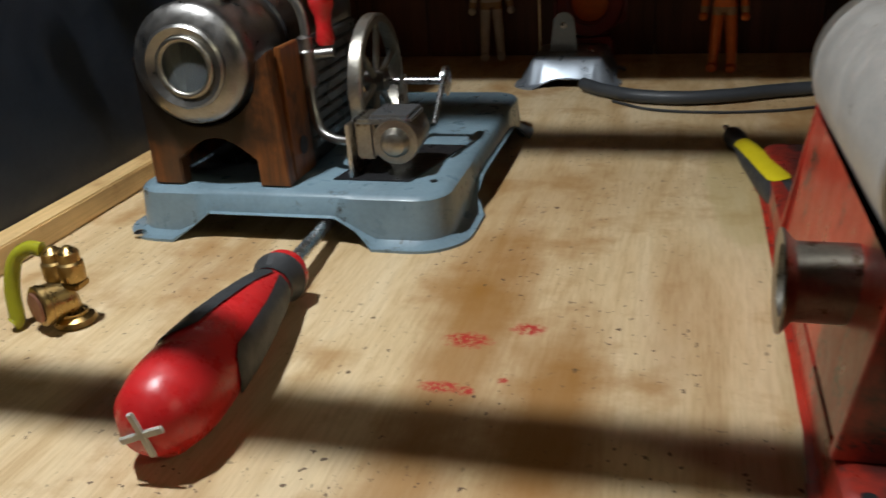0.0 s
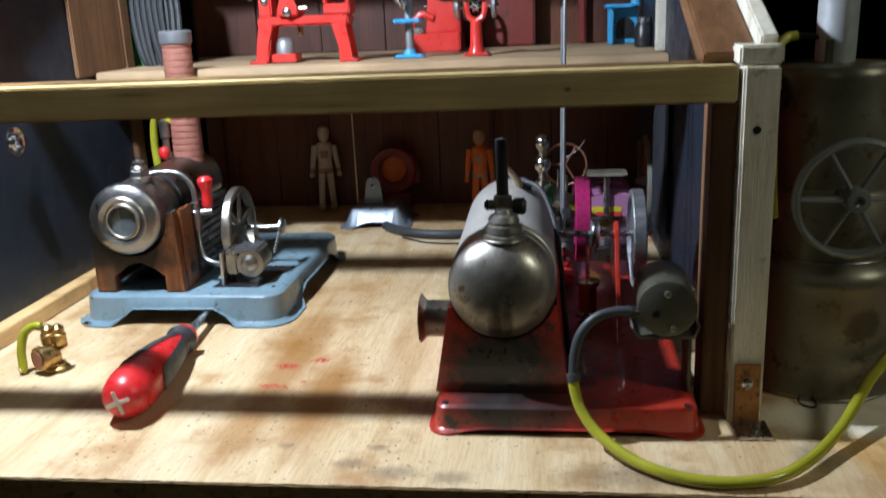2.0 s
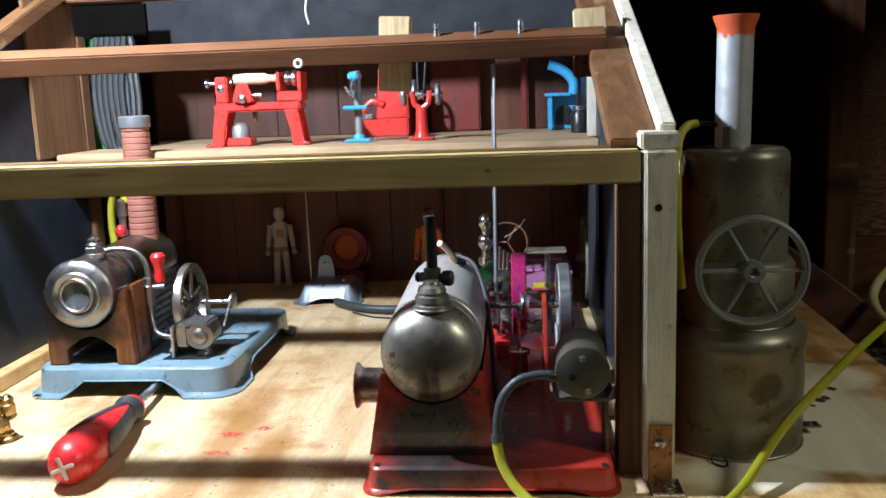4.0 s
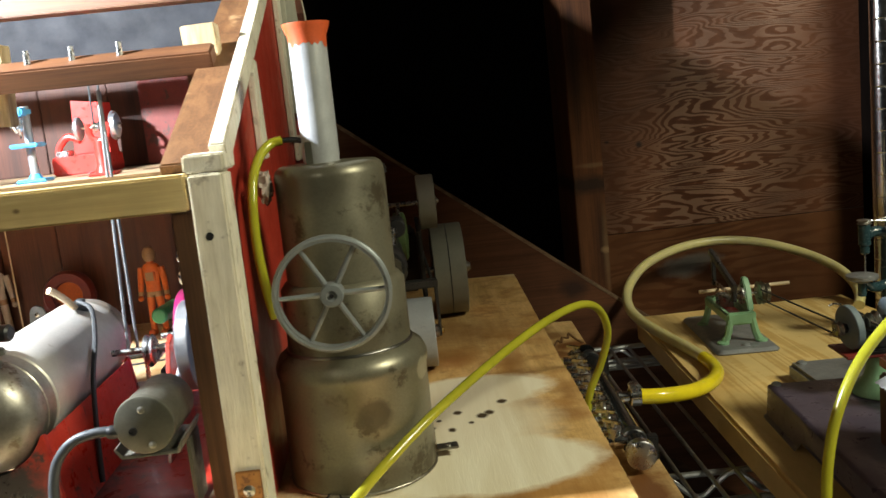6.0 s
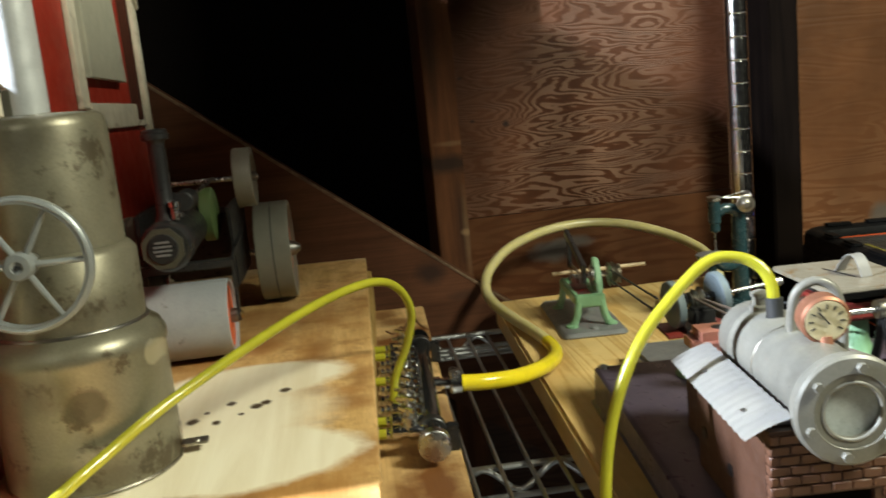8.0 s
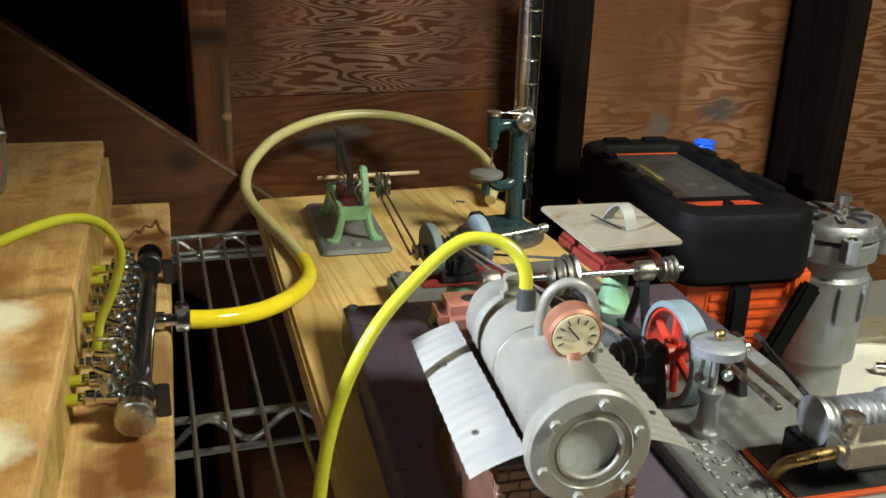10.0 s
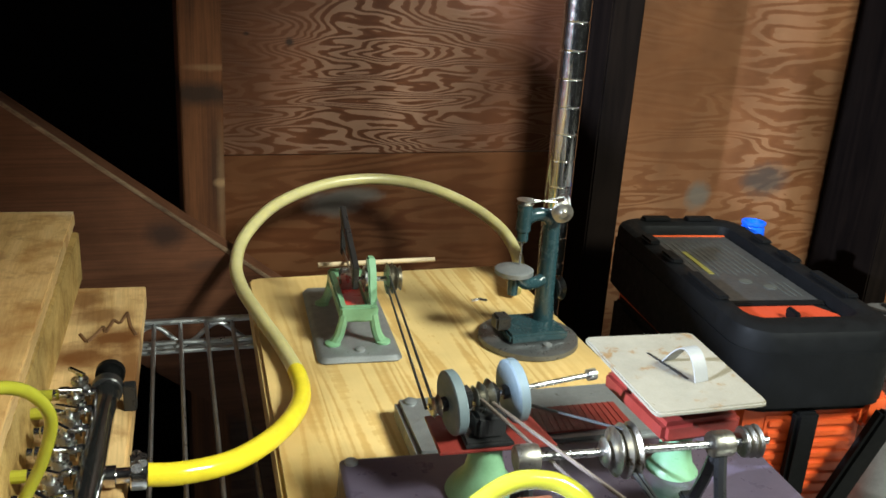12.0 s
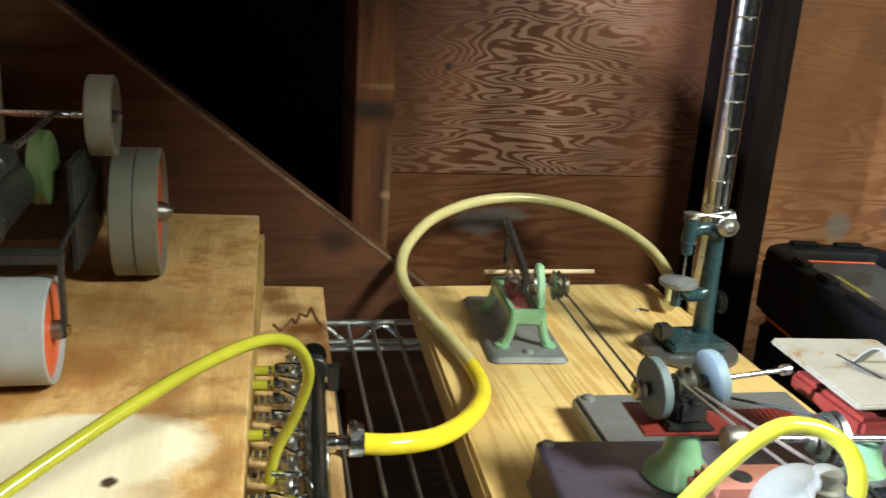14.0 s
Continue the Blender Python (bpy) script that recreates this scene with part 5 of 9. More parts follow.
def brass_whistle():
    e = thing("brass_whistle", "small brass steam fitting with a yellow tube", "brass fitting", (-0.160, 0.287, 0))
    part("foot", turned(bm_(), (-0.158, 0.288, 0.0003), (-0.158, 0.288, 1), [(0.0085, 0), (0.0092, 0.001), (0.0085, 0.003), (0.0060, 0.0045), (0.0062, 0.006), (0.0040, 0.008), (0.0036, 0.013)], 22), M["brass"], e)
    part("drum", turned(bm_(), (-0.166, 0.277, 0.0125), (-0.158, 0.293, 0.0125), [(0.0085, 0), (0.0092, 0.0008), (0.0092, 0.003), (0.0084, 0.0036), (0.0084, 0.014), (0.007, 0.015)], 24), M["brass"], e)
    part("drum_cover", turned(bm_(), (-0.1662, 0.2766, 0.0125), (-0.1752, 0.2586, 0.0125), [(0.0070, 0), (0.0062, 0.0008), (0.002, 0.0012)], 20), M["copper"], e)
    for x, h in ((-0.1625, 0.0145), (-0.1545, 0.0150)):
        part("valve_body", turned(bm_(), (x, 0.289, 0.0205), (x, 0.289, 1), [(0.0048, 0), (0.0055, 0.001), (0.0055, 0.008), (0.0046, 0.009), (0.0046, h - 0.002), (0.0025, h), (0.001, h + 0.001)], 18), M["brass"], e)
    part("valve_base", box(bm_(), (-0.166, 0.2845, 0.0170), (-0.150, 0.2935, 0.0208), 0.001), M["brass"], e)
    part("feed_tube", tube(bm_(), [(-0.166, 0.288, 0.0345), (-0.172, 0.287, 0.0350), (-0.1785, 0.285, 0.030), (-0.181, 0.282, 0.018), (-0.180, 0.279, 0.005), (-0.181, 0.277, 0.0032)], 0.0033, 10), M["yellow"], e, "yellow vinyl tube")
    return e


stand(brass_whistle(), (-0.1730, 0.2893, 0), 0.92)


def red_engine():
    e = thing("steam_engine", "toy steam engine on a worn red enamelled base", "steam engine", (0.17, 0.35, 0))
    base = part("base", pressed_base(bm_(), 0.0985, 0.2465, 0.2065, 0.50, 0.0165, 0.004, 0.0022, 0.010, (("front", 0.112, 0.230), ("right", 0.24, 0.46), ("left", 0.24, 0.46)), 0.0035), M["sootshadered"], e, "worn red enamelled pressed base")
    part("bolt_hole", rod(bm_(), (0.1065, 0.2130, 0.0155), (0.1065, 0.2130, 0.0168), 0.0019), M["black"], base)
    part("bolt_hole", rod(bm_(), (0.2385, 0.2130, 0.0155), (0.2385, 0.2130, 0.0168), 0.0019), M["black"], base)
    cx, cz, r = 0.1390, 0.0790, 0.0298
    # boiler cradle: two tapered plates and a skin
    for y in (0.226, 0.375):
        arc = [(cx + (r + 0.0004) * math.cos(a), cz + (r + 0.0004) * math.sin(a)) for a in [radians(202 + 136 * k / 14) for k in range(15)]]
        pts = [(0.0995, 0.0167), (0.1085, 0.068)] + arc + [(0.1690, 0.068), (0.1755, 0.0167)]
        m = Matrix(((1, 0, 0, 0), (0, 0, -1, y + 0.004), (0, 1, 0, 0), (0, 0, 0, 1)))
        part("cradle_plate", prism(bm_(), pts, 0, 0.004, 0.0005, m=m), M["sootshadered"], e, "worn red end plate")
    for s, x in ((1, 0.1710), (-1, 0.1060)):
        bm = bm_()
        v = [bm.verts.new(p) for p in ((x + s * 0.0045, 0.2305, 0.0167), (x + s * 0.0045, 0.3745, 0.0167), (x - s * 0.0022, 0.3745, 0.0665), (x - s * 0.0022, 0.2305, 0.0665))]
        bm.faces.new(v)
        bmesh.ops.solidify(bm, geom=bm.faces[:], thickness=0.0015)
        part("cradle_side", bm, M["red"], e)
    bo = part("boiler", turned(bm_(), (cx, 0.212, cz), (cx - 0.003, 0.42, cz), [(0.0005, 0), (0.010, 0.0008), (0.018, 0.003), (0.0245, 0.007), (0.0285, 0.0125), (0.0302, 0.0185), (r, 0.023), (r, 0.027), (r + 0.0004, 0.0275), (r + 0.0004, 0.031), (r, 0.0315), (r, 0.175), (0.0285, 0.189), (0.020, 0.200), (0.0005, 0.204)], 52), M["endnickel"], e, "tarnished nickel boiler with domed end")
    part("soldered_patch", band(bm_(), (cx - 0.0012, 0.3175, cz), (-0.0144, 1, 0), r + 0.0006, r - 0.001, 0.132, 52), M["paleboiler"], bo, "pale dull grey boiler jacket")
    fx, fy, fz = cx + 0.0015, 0.2310, cz + 0.0265
    fv = part("filler_cap", turned(bm_(), (fx, fy, fz), (fx, fy, 1), [(0.0112, 0), (0.0118, 0.0012), (0.0112, 0.0034), (0.0098, 0.0040), (0.0098, 0.0050), (0.0102, 0.0056), (0.0096, 0.0086), (0.0082, 0.0092), (0.0082, 0.0104), (0.0086, 0.0110), (0.0076, 0.0138), (0.0052, 0.0150), (0.0044, 0.0172), (0.0012, 0.0180)], 32), M["pewter"], e, "dull pewter filler cap in stacked rings")
    part("cap_edge", ring(bm_(), (fx, fy, fz + 0.0010), (0, 0, 1), 0.0114, 0.0009), M["tarnish"], fv)
    va = part("steam_tap", turned(bm_(), (cx, 0.2520, cz + 0.0285), (cx, 0.2520, 1), [(0.0065, 0), (0.0065, 0.003), (0.0042, 0.0045), (0.0042, 0.0100), (0.0052, 0.0105), (0.0052, 0.0180), (0.0038, 0.0190)], 22), M["drab"], e, "dark bronze steam tap")
    part("tap_barrel", rod(bm_(), (cx - 0.0075, 0.2520, cz + 0.0415), (cx + 0.0070, 0.2500, cz + 0.0410), 0.0030), M["drab"], va)
    part("tap_knob", turned(bm_(), (cx + 0.0055, 0.2502, cz + 0.0410), (cx + 0.02, 0.2485, cz + 0.0408), [(0.0025, 0), (0.0044, 0.001), (0.0048, 0.003), (0.0048, 0.0062), (0.0036, 0.0075)], 18), M["black"], va)
    part("tap_wing", box(bm_(), (cx - 0.0105, 0.2500, cz + 0.0385), (cx - 0.0070, 0.2540, cz + 0.0445), 0.001), M["black"], va)
    part("riser_pipe", rod(bm_(), (cx, 0.2525, cz + 0.0470), (cx - 0.0005, 0.2540, cz + 0.0785), 0.0034, None, 16, 0.0004), M["black"], va, "black riser pipe")
    part("pipe_bore", rod(bm_(), (cx - 0.0005, 0.2540, cz + 0.0784), (cx - 0.0005, 0.2540, cz + 0.0788), 0.0022, None, 12), M["greyhose"], va)
    part("copper_pipe", tube(bm_(), [(cx + 0.006, 0.36, cz + 0.030), (cx + 0.003, 0.355, cz + 0.037), (cx - 0.001, 0.350, cz + 0.043), (cx - 0.0035, 0.346, cz + 0.046)], 0.0024, 8), M["stick"], e, "pale dowel stub")
    part("union", turned(bm_(), (cx + 0.008, 0.365, cz + 0.026), (cx + 0.008, 0.365, 1), [(0.006, 0), (0.006, 0.003), (0.0035, 0.004), (0.0035, 0.0085), (0.0015, 0.0095)], 16), M["black"], bo)
    part("black_cable", tube(bm_(), [(cx + 0.008, 0.362, cz + 0.034), (cx + 0.020, 0.35, cz + 0.030), (cx + 0.0285, 0.325, cz + 0.016), (cx + 0.0325, 0.30, cz - 0.004), (cx + 0.035, 0.285, 0.045), (cx + 0.0375, 0.275, 0.0195)], 0.0016, 8), M["rubber"], e)
    part("burner_can", turned(bm_(), (0.1085, 0.262, 0.0485), (0.0, 0.262, 0.0485), [(0.0112, 0), (0.0112, 0.017), (0.0118, 0.018), (0.0148, 0.0205), (0.0148, 0.0212), (0.0105, 0.0205), (0.0095, 0.006)], 28), M["tarnish"], e, "flanged tin burner tube")
    # drum on the right with the hose
    mo = part("pump_drum", turned(bm_(), (0.2262, 0.2110, 0.0720), (0.2280, 0.26, 0.0725), [(0.0140, 0), (0.0153, 0.0006), (0.0157, 0.002), (0.0157, 0.0035), (0.0151, 0.0042), (0.0151, 0.040), (0.0125, 0.042)], 36), M["drab"], e, "dark drab metal drum")
    part("drum_hole", rod(bm_(), (0.2205, 0.2106, 0.0695), (0.2205, 0.2120, 0.0695), 0.0022), M["black"], mo)
    screw(mo, (0.2262, 0.2110, 0.0805), (0, -1, 0), 0.0020, M["pewter"])
    screw(mo, (0.2292, 0.2110, 0.0615), (0, -1, 0), 0.0020, M["pewter"])
    cd = part("drum_cradle", prism(bm_(), [(-0.0145, -0.0010), (0.0150, -0.0010), (0.0178, 0.0060), (0.0166, 0.0064), (0.0140, 0.0008), (-0.0138, 0.0008), (-0.0168, 0.0050), (-0.0180, 0.0045)], 0, 0.040, 0.0004, m=Matrix(((1, 0, 0, 0.2262), (0, 0, 1, 0.2130), (0, 1, 0, 0.0555), (0, 0, 0, 1)))), M["pewter"], e, "folded sheet cradle")
    part("cradle_leg", box(bm_(), (0.2405, 0.230, 0.0166), (0.2425, 0.252, 0.0555), 0.0005), M["drab"], cd)
    part("drum_hose", tube(bm_(), [(0.2140, 0.2150, 0.0690), (0.2020, 0.2130, 0.0705), (0.1900, 0.2110, 0.0680), (0.1815, 0.2095, 0.0595), (0.1780, 0.2080, 0.0480), (0.1772, 0.2060, 0.0350)], 0.0027, 12), M["greyhose"], e, "dark grey rubber hose")
    part("hose_union", turned(bm_(), (0.2115, 0.2148, 0.0691), (0.2020, 0.2130, 0.0705), [(0.0030, 0), (0.0036, 0.001), (0.0036, 0.0040), (0.0030, 0.005)], 14), M["black"], e)
    # red engine frame with the grey flywheel behind
    fr = part("engine_frame", prism(bm_(), [(0.30, 0.0167), (0.372, 0.0167), (0.352, 0.084), (0.343, 0.088), (0.334, 0.084)], 0, 0.003, 0.0005, m=Matrix(((0, 0, 1, 0.2075), (1, 0, 0, 0), (0, 1, 0, 0), (0, 0, 0, 1)))), M["red"], e, "worn red bearing plate")
    c = Vector((0.2225, 0.343, 0.0795))
    part("crankshaft", rod(bm_(), (0.170, 0.343, 0.0795), (0.234, 0.343, 0.0795), 0.0022), M["steel"], e)
    fw = part("flywheel", band(bm_(), c, (1, 0, 0), 0.0295, 0.0245, 0.0085), M["alu"], e, "dull grey flywheel")
    part("web", turned(bm_(), c - Vector((0.002, 0, 0)), c + Vector((1, 0, 0)), [(0.0248, 0), (0.0248, 0.003), (0.006, 0.004), (0.006, 0.007), (0.003, 0.008)], 36), M["alu"], fw)
    part("drive_cord", tube(bm_(), [(0.2165, 0.325, 0.070), (0.2165, 0.300, 0.058), (0.2165, 0.270, 0.068), (0.218, 0.262, 0.074)], 0.0012, 8), M["castgrey"], e)
    part("pulley", turned(bm_(), (0.192, 0.343, 0.0795), (1, 0.343, 0.0795), [(0.009, 0), (0.010, 0.001), (0.007, 0.003), (0.010, 0.005), (0.009, 0.006)], 24), M["steel"], e)
    cyl = part("engine_cylinder", turned(bm_(), (0.1905, 0.345, 0.0200), (0.1905, 0.345, 1), [(0.008, 0), (0.008, 0.003), (0.0062, 0.004), (0.0062, 0.022), (0.008, 0.023), (0.008, 0.026), (0.002, 0.027)], 22), M["chrome"], e)
    part("piston_rod", rod(bm_(), (0.1905, 0.345, 0.047), (0.1905, 0.345, 0.077), 0.0014), M["steel"], cyl)
    return e


red_engine()

# clear yellow air tube that leaves the red engine, arches over the platform and drops to the manifold
tb = [(0.1771, 0.2062, 0.0375), (0.1778, 0.2035, 0.0290), (0.1815, 0.1985, 0.0190), (0.1900, 0.1890, 0.0105), (0.2050, 0.1735, 0.0055), (0.2240, 0.1600, 0.0042), (0.2510, 0.1545, 0.0042), (0.2800, 0.1640, 0.0050), (0.3110, 0.1980, 0.0080), (0.343, 0.242, 0.022), (0.374, 0.273, 0.0375), (0.419, 0.320, 0.0530), (0.459, 0.362, 0.0625), (0.490, 0.394, 0.0635), (0.508, 0.415, 0.0530), (0.5165, 0.429, 0.0310), (0.511, 0.434, 0.006), (0.501, 0.435, -0.016), (0.497, 0.435, -0.034)]
e = thing("air_tube", "clear yellow vinyl air tube arching over the platform", "tube", (0.233, 0.1545, 0))
part("tube_wall", tube(bm_(), tb, 0.0030, 12, 8), M["yellow"], e)
part("tube_end", tube(bm_(), [tb[0], (0.1774, 0.2050, 0.0335)], 0.0038, 12, 3), M["greyhose"], e, "dark rubber end sleeve")


def plant_engine():
    """The magenta engine at the back, with its governor, on a pink tray."""
    e = thing("stationary_engine", "small magenta stationary engine with a bright governor", "steam engine", (0.215, 0.55, 0))
    tr = part("tray", pressed_base(bm_(), 0.165, 0.252, 0.50, 0.70, 0.012, 0.003, 0.002, 0.008, z=0.0), M["steel"], e, "bright plated tray")
    bx = part("tank", box(bm_(), (0.196, 0.615, 0.0122), (0.250, 0.690, 0.045), 0.004, 3), M["pink"], e, "pink-purple enamelled tank")
    part("tank_lid", box(bm_(), (0.204, 0.64, 0.0452), (0.242, 0.676, 0.0485), 0.001), M["pink"], bx)
    part("top_plate", box(bm_(), (0.205, 0.60, 0.061), (0.244, 0.625, 0.0635), 0.0006), M["cream"], e, "cream metal plate")
    part("plate_stand", rod(bm_(), (0.226, 0.612, 0.0122), (0.226, 0.612, 0.061), 0.003), M["steel"], e)
    c = Vector((0.1985, 0.465, 0.0545))
    fw = part("flywheel", band(bm_(), c, (1, 0, 0), 0.0325, 0.0270, 0.0115), M["magenta"], e, "magenta enamelled flywheel")
    part("spokes", spokes(bm_(), c, (1, 0, 0), 5, 0.004, 0.0275, 0.0022, 0.2), M["magenta"], fw)
    part("shaft", rod(bm_(), (0.175, 0.465, 0.0545), (0.240, 0.465, 0.0545), 0.002), M["steel"], e)
    for x in (0.180, 0.2205):
        part("bearing_stand", prism(bm_(), [(-0.012, 0.002), (0.012, 0.002), (0.004, 0.056), (-0.004, 0.056)], 0, 0.003, 0.0004, m=Matrix(((0, 0, 1, x), (1, 0, 0, 0.465), (0, 1, 0, 0), (0, 0, 0, 1)))), M["nickel"], e)
    gv = part("governor", turned(bm_(), (0.1680, 0.590, 0.0122), (0.1680, 0.590, 1), [(0.009, 0), (0.009, 0.004), (0.004, 0.006), (0.004, 0.040), (0.0075, 0.043), (0.0075, 0.049), (0.004, 0.051), (0.004, 0.056), (0.0072, 0.060), (0.0078, 0.064), (0.0070, 0.068), (0.0035, 0.071), (0.0035, 0.075), (0.0062, 0.079), (0.0068, 0.083), (0.0058, 0.087), (0.002, 0.090)], 22), M["chrome"], e, "chromed governor column")
    part("steam_dome", turned(bm_(), (0.186, 0.570, 0.0122), (0.186, 0.570, 1), [(0.010, 0), (0.010, 0.030), (0.013, 0.032), (0.013, 0.036), (0.006, 0.040), (0.002, 0.041)], 24), M["nickel"], e)
    for k, x in enumerate((0.181, 0.1845, 0.188)):
        part("gauge_column", rod(bm_(), (x, 0.566, 0.053), (x + 0.001, 0.566, 0.075 - 0.003 * k), 0.0014), M["chrome"], e)
    hw = part("hand_wheel", ring(bm_(), (0.1885, 0.60, 0.073), (0.1, 1, 0.1), 0.0190, 0.0011), M["copper"], e, "thin copper hand wheel")
    part("spokes", spokes(bm_(), (0.1885, 0.60, 0.073), (0.1, 1, 0.1), 3, 0.001, 0.019, 0.0008), M["copper"], hw)
    part("green_cylinder", turned(bm_(), (0.171, 0.48, 0.066), (0.181, 0.56, 0.066), [(0.005, 0), (0.0062, 0.001), (0.0062, 0.034), (0.005, 0.036)], 20), M["brightgreen"], e, "green enamelled cylinder")
    part("tube", tube(bm_(), [(0.190, 0.49, 0.060), (0.205, 0.475, 0.055), (0.216, 0.48, 0.047), (0.224, 0.50, 0.044)], 0.0028, 8), M["yellow"], e, "yellow vinyl tube")
    part("slide_bar", rod(bm_(), (0.172, 0.44, 0.040), (0.172, 0.52, 0.042), 0.0022), M["chrome"], e)
    part("slide_bar", rod(bm_(), (0.180, 0.44, 0.034), (0.180, 0.52, 0.036), 0.0022), M["chrome"], e)
    part("valve_chest", box(bm_(), (0.168, 0.50, 0.030), (0.186, 0.53, 0.050), 0.002), M["chrome"], e)
    part("red_bed", box(bm_(), (0.166, 0.425, 0.0122), (0.192, 0.50, 0.022), 0.002), M["brightred"], e)
    part("tank_stripe", box(bm_(), (0.2120, 0.6143, 0.0250), (0.2400, 0.6149, 0.0300), 0.0002), M["yellowgrip"], bx, "yellow stripe")
    part("tank_stripe", box(bm_(), (0.2120, 0.6143, 0.0190), (0.2400, 0.6149, 0.0240), 0.0002), M["brightred"], bx, "red stripe")
    for k, (x, y) in enumerate(((0.174, 0.452), (0.186, 0.452), (0.174, 0.478), (0.186, 0.478))):
        part("pillar_nut", hex_nut(bm_(), (x, y, 0.0222), (x, y, 0.0262 + 0.002 * (k % 2)), 0.0030), M["chrome"], e)
    part("eccentric", turned(bm_(), (0.1855, 0.465, 0.0570), (1, 0.465, 0.0570), [(0.0050, 0), (0.0085, 0.0006), (0.0085, 0.0040), (0.0050, 0.0046)], 20), M["black"], e)
    part("eccentric_rod", rod(bm_(), (0.1870, 0.470, 0.0640), (0.1800, 0.520, 0.0470), 0.0013), M["chrome"], e)
    part("lever", tube(bm_(), [(0.186, 0.585, 0.080), (0.198, 0.583, 0.088), (0.205, 0.582, 0.097)], 0.0006, 6, 4), M["steel"], e)
    return e


stand(plant_engine(), (0.209, 0.562, 0), 1.08)

bm = bm_()
rod(bm, (0.1750, 0.387, 0.250), (0.1735, 0.385, 0.072), 0.0011, seg=8)
single("string", bm, M["castgrey"], "grey drive cord running up from the engine to the loft", "cord", "drive cords")
single("string", rod(bm_(), (0.1765, 0.380, 0.250), (0.1745, 0.361, 0.074), 0.0011, seg=8), M["castgrey"], "grey drive cord running up from the engine to the loft", "cord", "drive cords")


def sheave_stand():
    e = thing("pulley_stand", "silver pressed-metal stand with an upright bearing plate", "toy stand", (-0.008, 0.70, 0))
    part("base", pressed_base(bm_(), -0.041, 0.024, 0.668, 0.735, 0.020, 0.009, 0.005, 0.010, (("front", -0.028, 0.012), ("right", 0.685, 0.72), ("left", 0.685, 0.72)), 0.006), M["galvanised"], e, "silver pressed base")
    pl = [(-0.010, 0.0), (0.010, 0.0), (0.0075, 0.020)] + [(0.0075 * math.cos(radians(180 * k / 8)), 0.020 + 0.0075 * math.sin(radians(180 * k / 8))) for k in range(1, 8)] + [(-0.0075, 0.020)]
    pl_ = part("bearing_plate", prism(bm_(), pl, 0, 0.002, 0.0004, m=Matrix(((1, 0, 0, -0.013), (0, 0, -1, 0.698), (0, 1, 0, 0.0202), (0, 0, 0, 1)))), M["galvanised"], e)
    screw(pl_, (-0.013, 0.6958, 0.0385), (0, -1, 0), 0.0025)
    screw(e, (0.006, 0.695, 0.0202), r=0.0025)
    return e


stand(sheave_stand(), (-0.026, 0.7165, 0), 1.08)
single("light_cord", rod(bm_(), (-0.0505, 0.7165, 0.0205), (-0.0515, 0.7165, 0.1755), 0.0008, seg=8), M["stick"], "thin pale cord stretched from the silver stand to the loft", "cord")


def red_ring():
    e = thing("toy_fan", "red ring-shaped toy blower with an orange inside", "toy blower", (-0.003, 0.752, 0))
    c = Vector((-0.002, 0.752, 0.0455))
    part("ring", lathe(bm_(), [(0.0165, -0.006), (0.0240, -0.008), (0.0262, -0.004), (0.0262, 0.004), (0.0240, 0.008), (0.0165, 0.006), (0.0165, -0.006)], aim(c, c + Vector((0, 1, 0))), 36, caps=False), M["redplate"], e, "red enamelled ring")
    for s in (-1, 1):
        part("lug", box(bm_(), (c.x + s * 0.0235 - 0.004, 0.747, 0.030), (c.x + s * 0.0235 + 0.004, 0.757, 0.048), 0.002), M["redplate"], e)
    part("inner_disc", turned(bm_(), c + Vector((0, 0.003, 0)), c + Vector((0, 1, 0)), [(0.0164, 0), (0.0164, 0.002), (0.004, 0.003)], 28), M["figorange"], e, "orange inner disc")
    part("inner_rim", ring(bm_(), c - Vector((0, 0.002, 0)), (0, 1, 0), 0.0155, 0.0016), M["redplate"], e)
    part("foot", box(bm_(), (-0.020, 0.742, 0.0), (0.016, 0.762, 0.0205), 0.002), M["redplate"], e)
    return e


stand(red_ring(), (-0.019, 0.774, 0), 1.08)
single("grey_hose", tube(bm_(), [(-0.012, 0.672, 0.006), (0.004, 0.655, 0.0055), (0.03, 0.638, 0.0055), (0.06, 0.633, 0.0055), (0.09, 0.640, 0.0055), (0.125, 0.655, 0.0055), (0.16, 0.665, 0.0055)], 0.0046, 12), M["greyhose"], "dark grey rubber hose lying across the platform", "hose")
single("black_wire", tube(bm_(), [(0.012, 0.640, 0.0012), (0.04, 0.618, 0.0012), (0.08, 0.612, 0.0012), (0.12, 0.618, 0.0012), (0.15, 0.63, 0.0012)], 0.0010, 6), M["rubber"], "thin black wire on the platform", "wire")


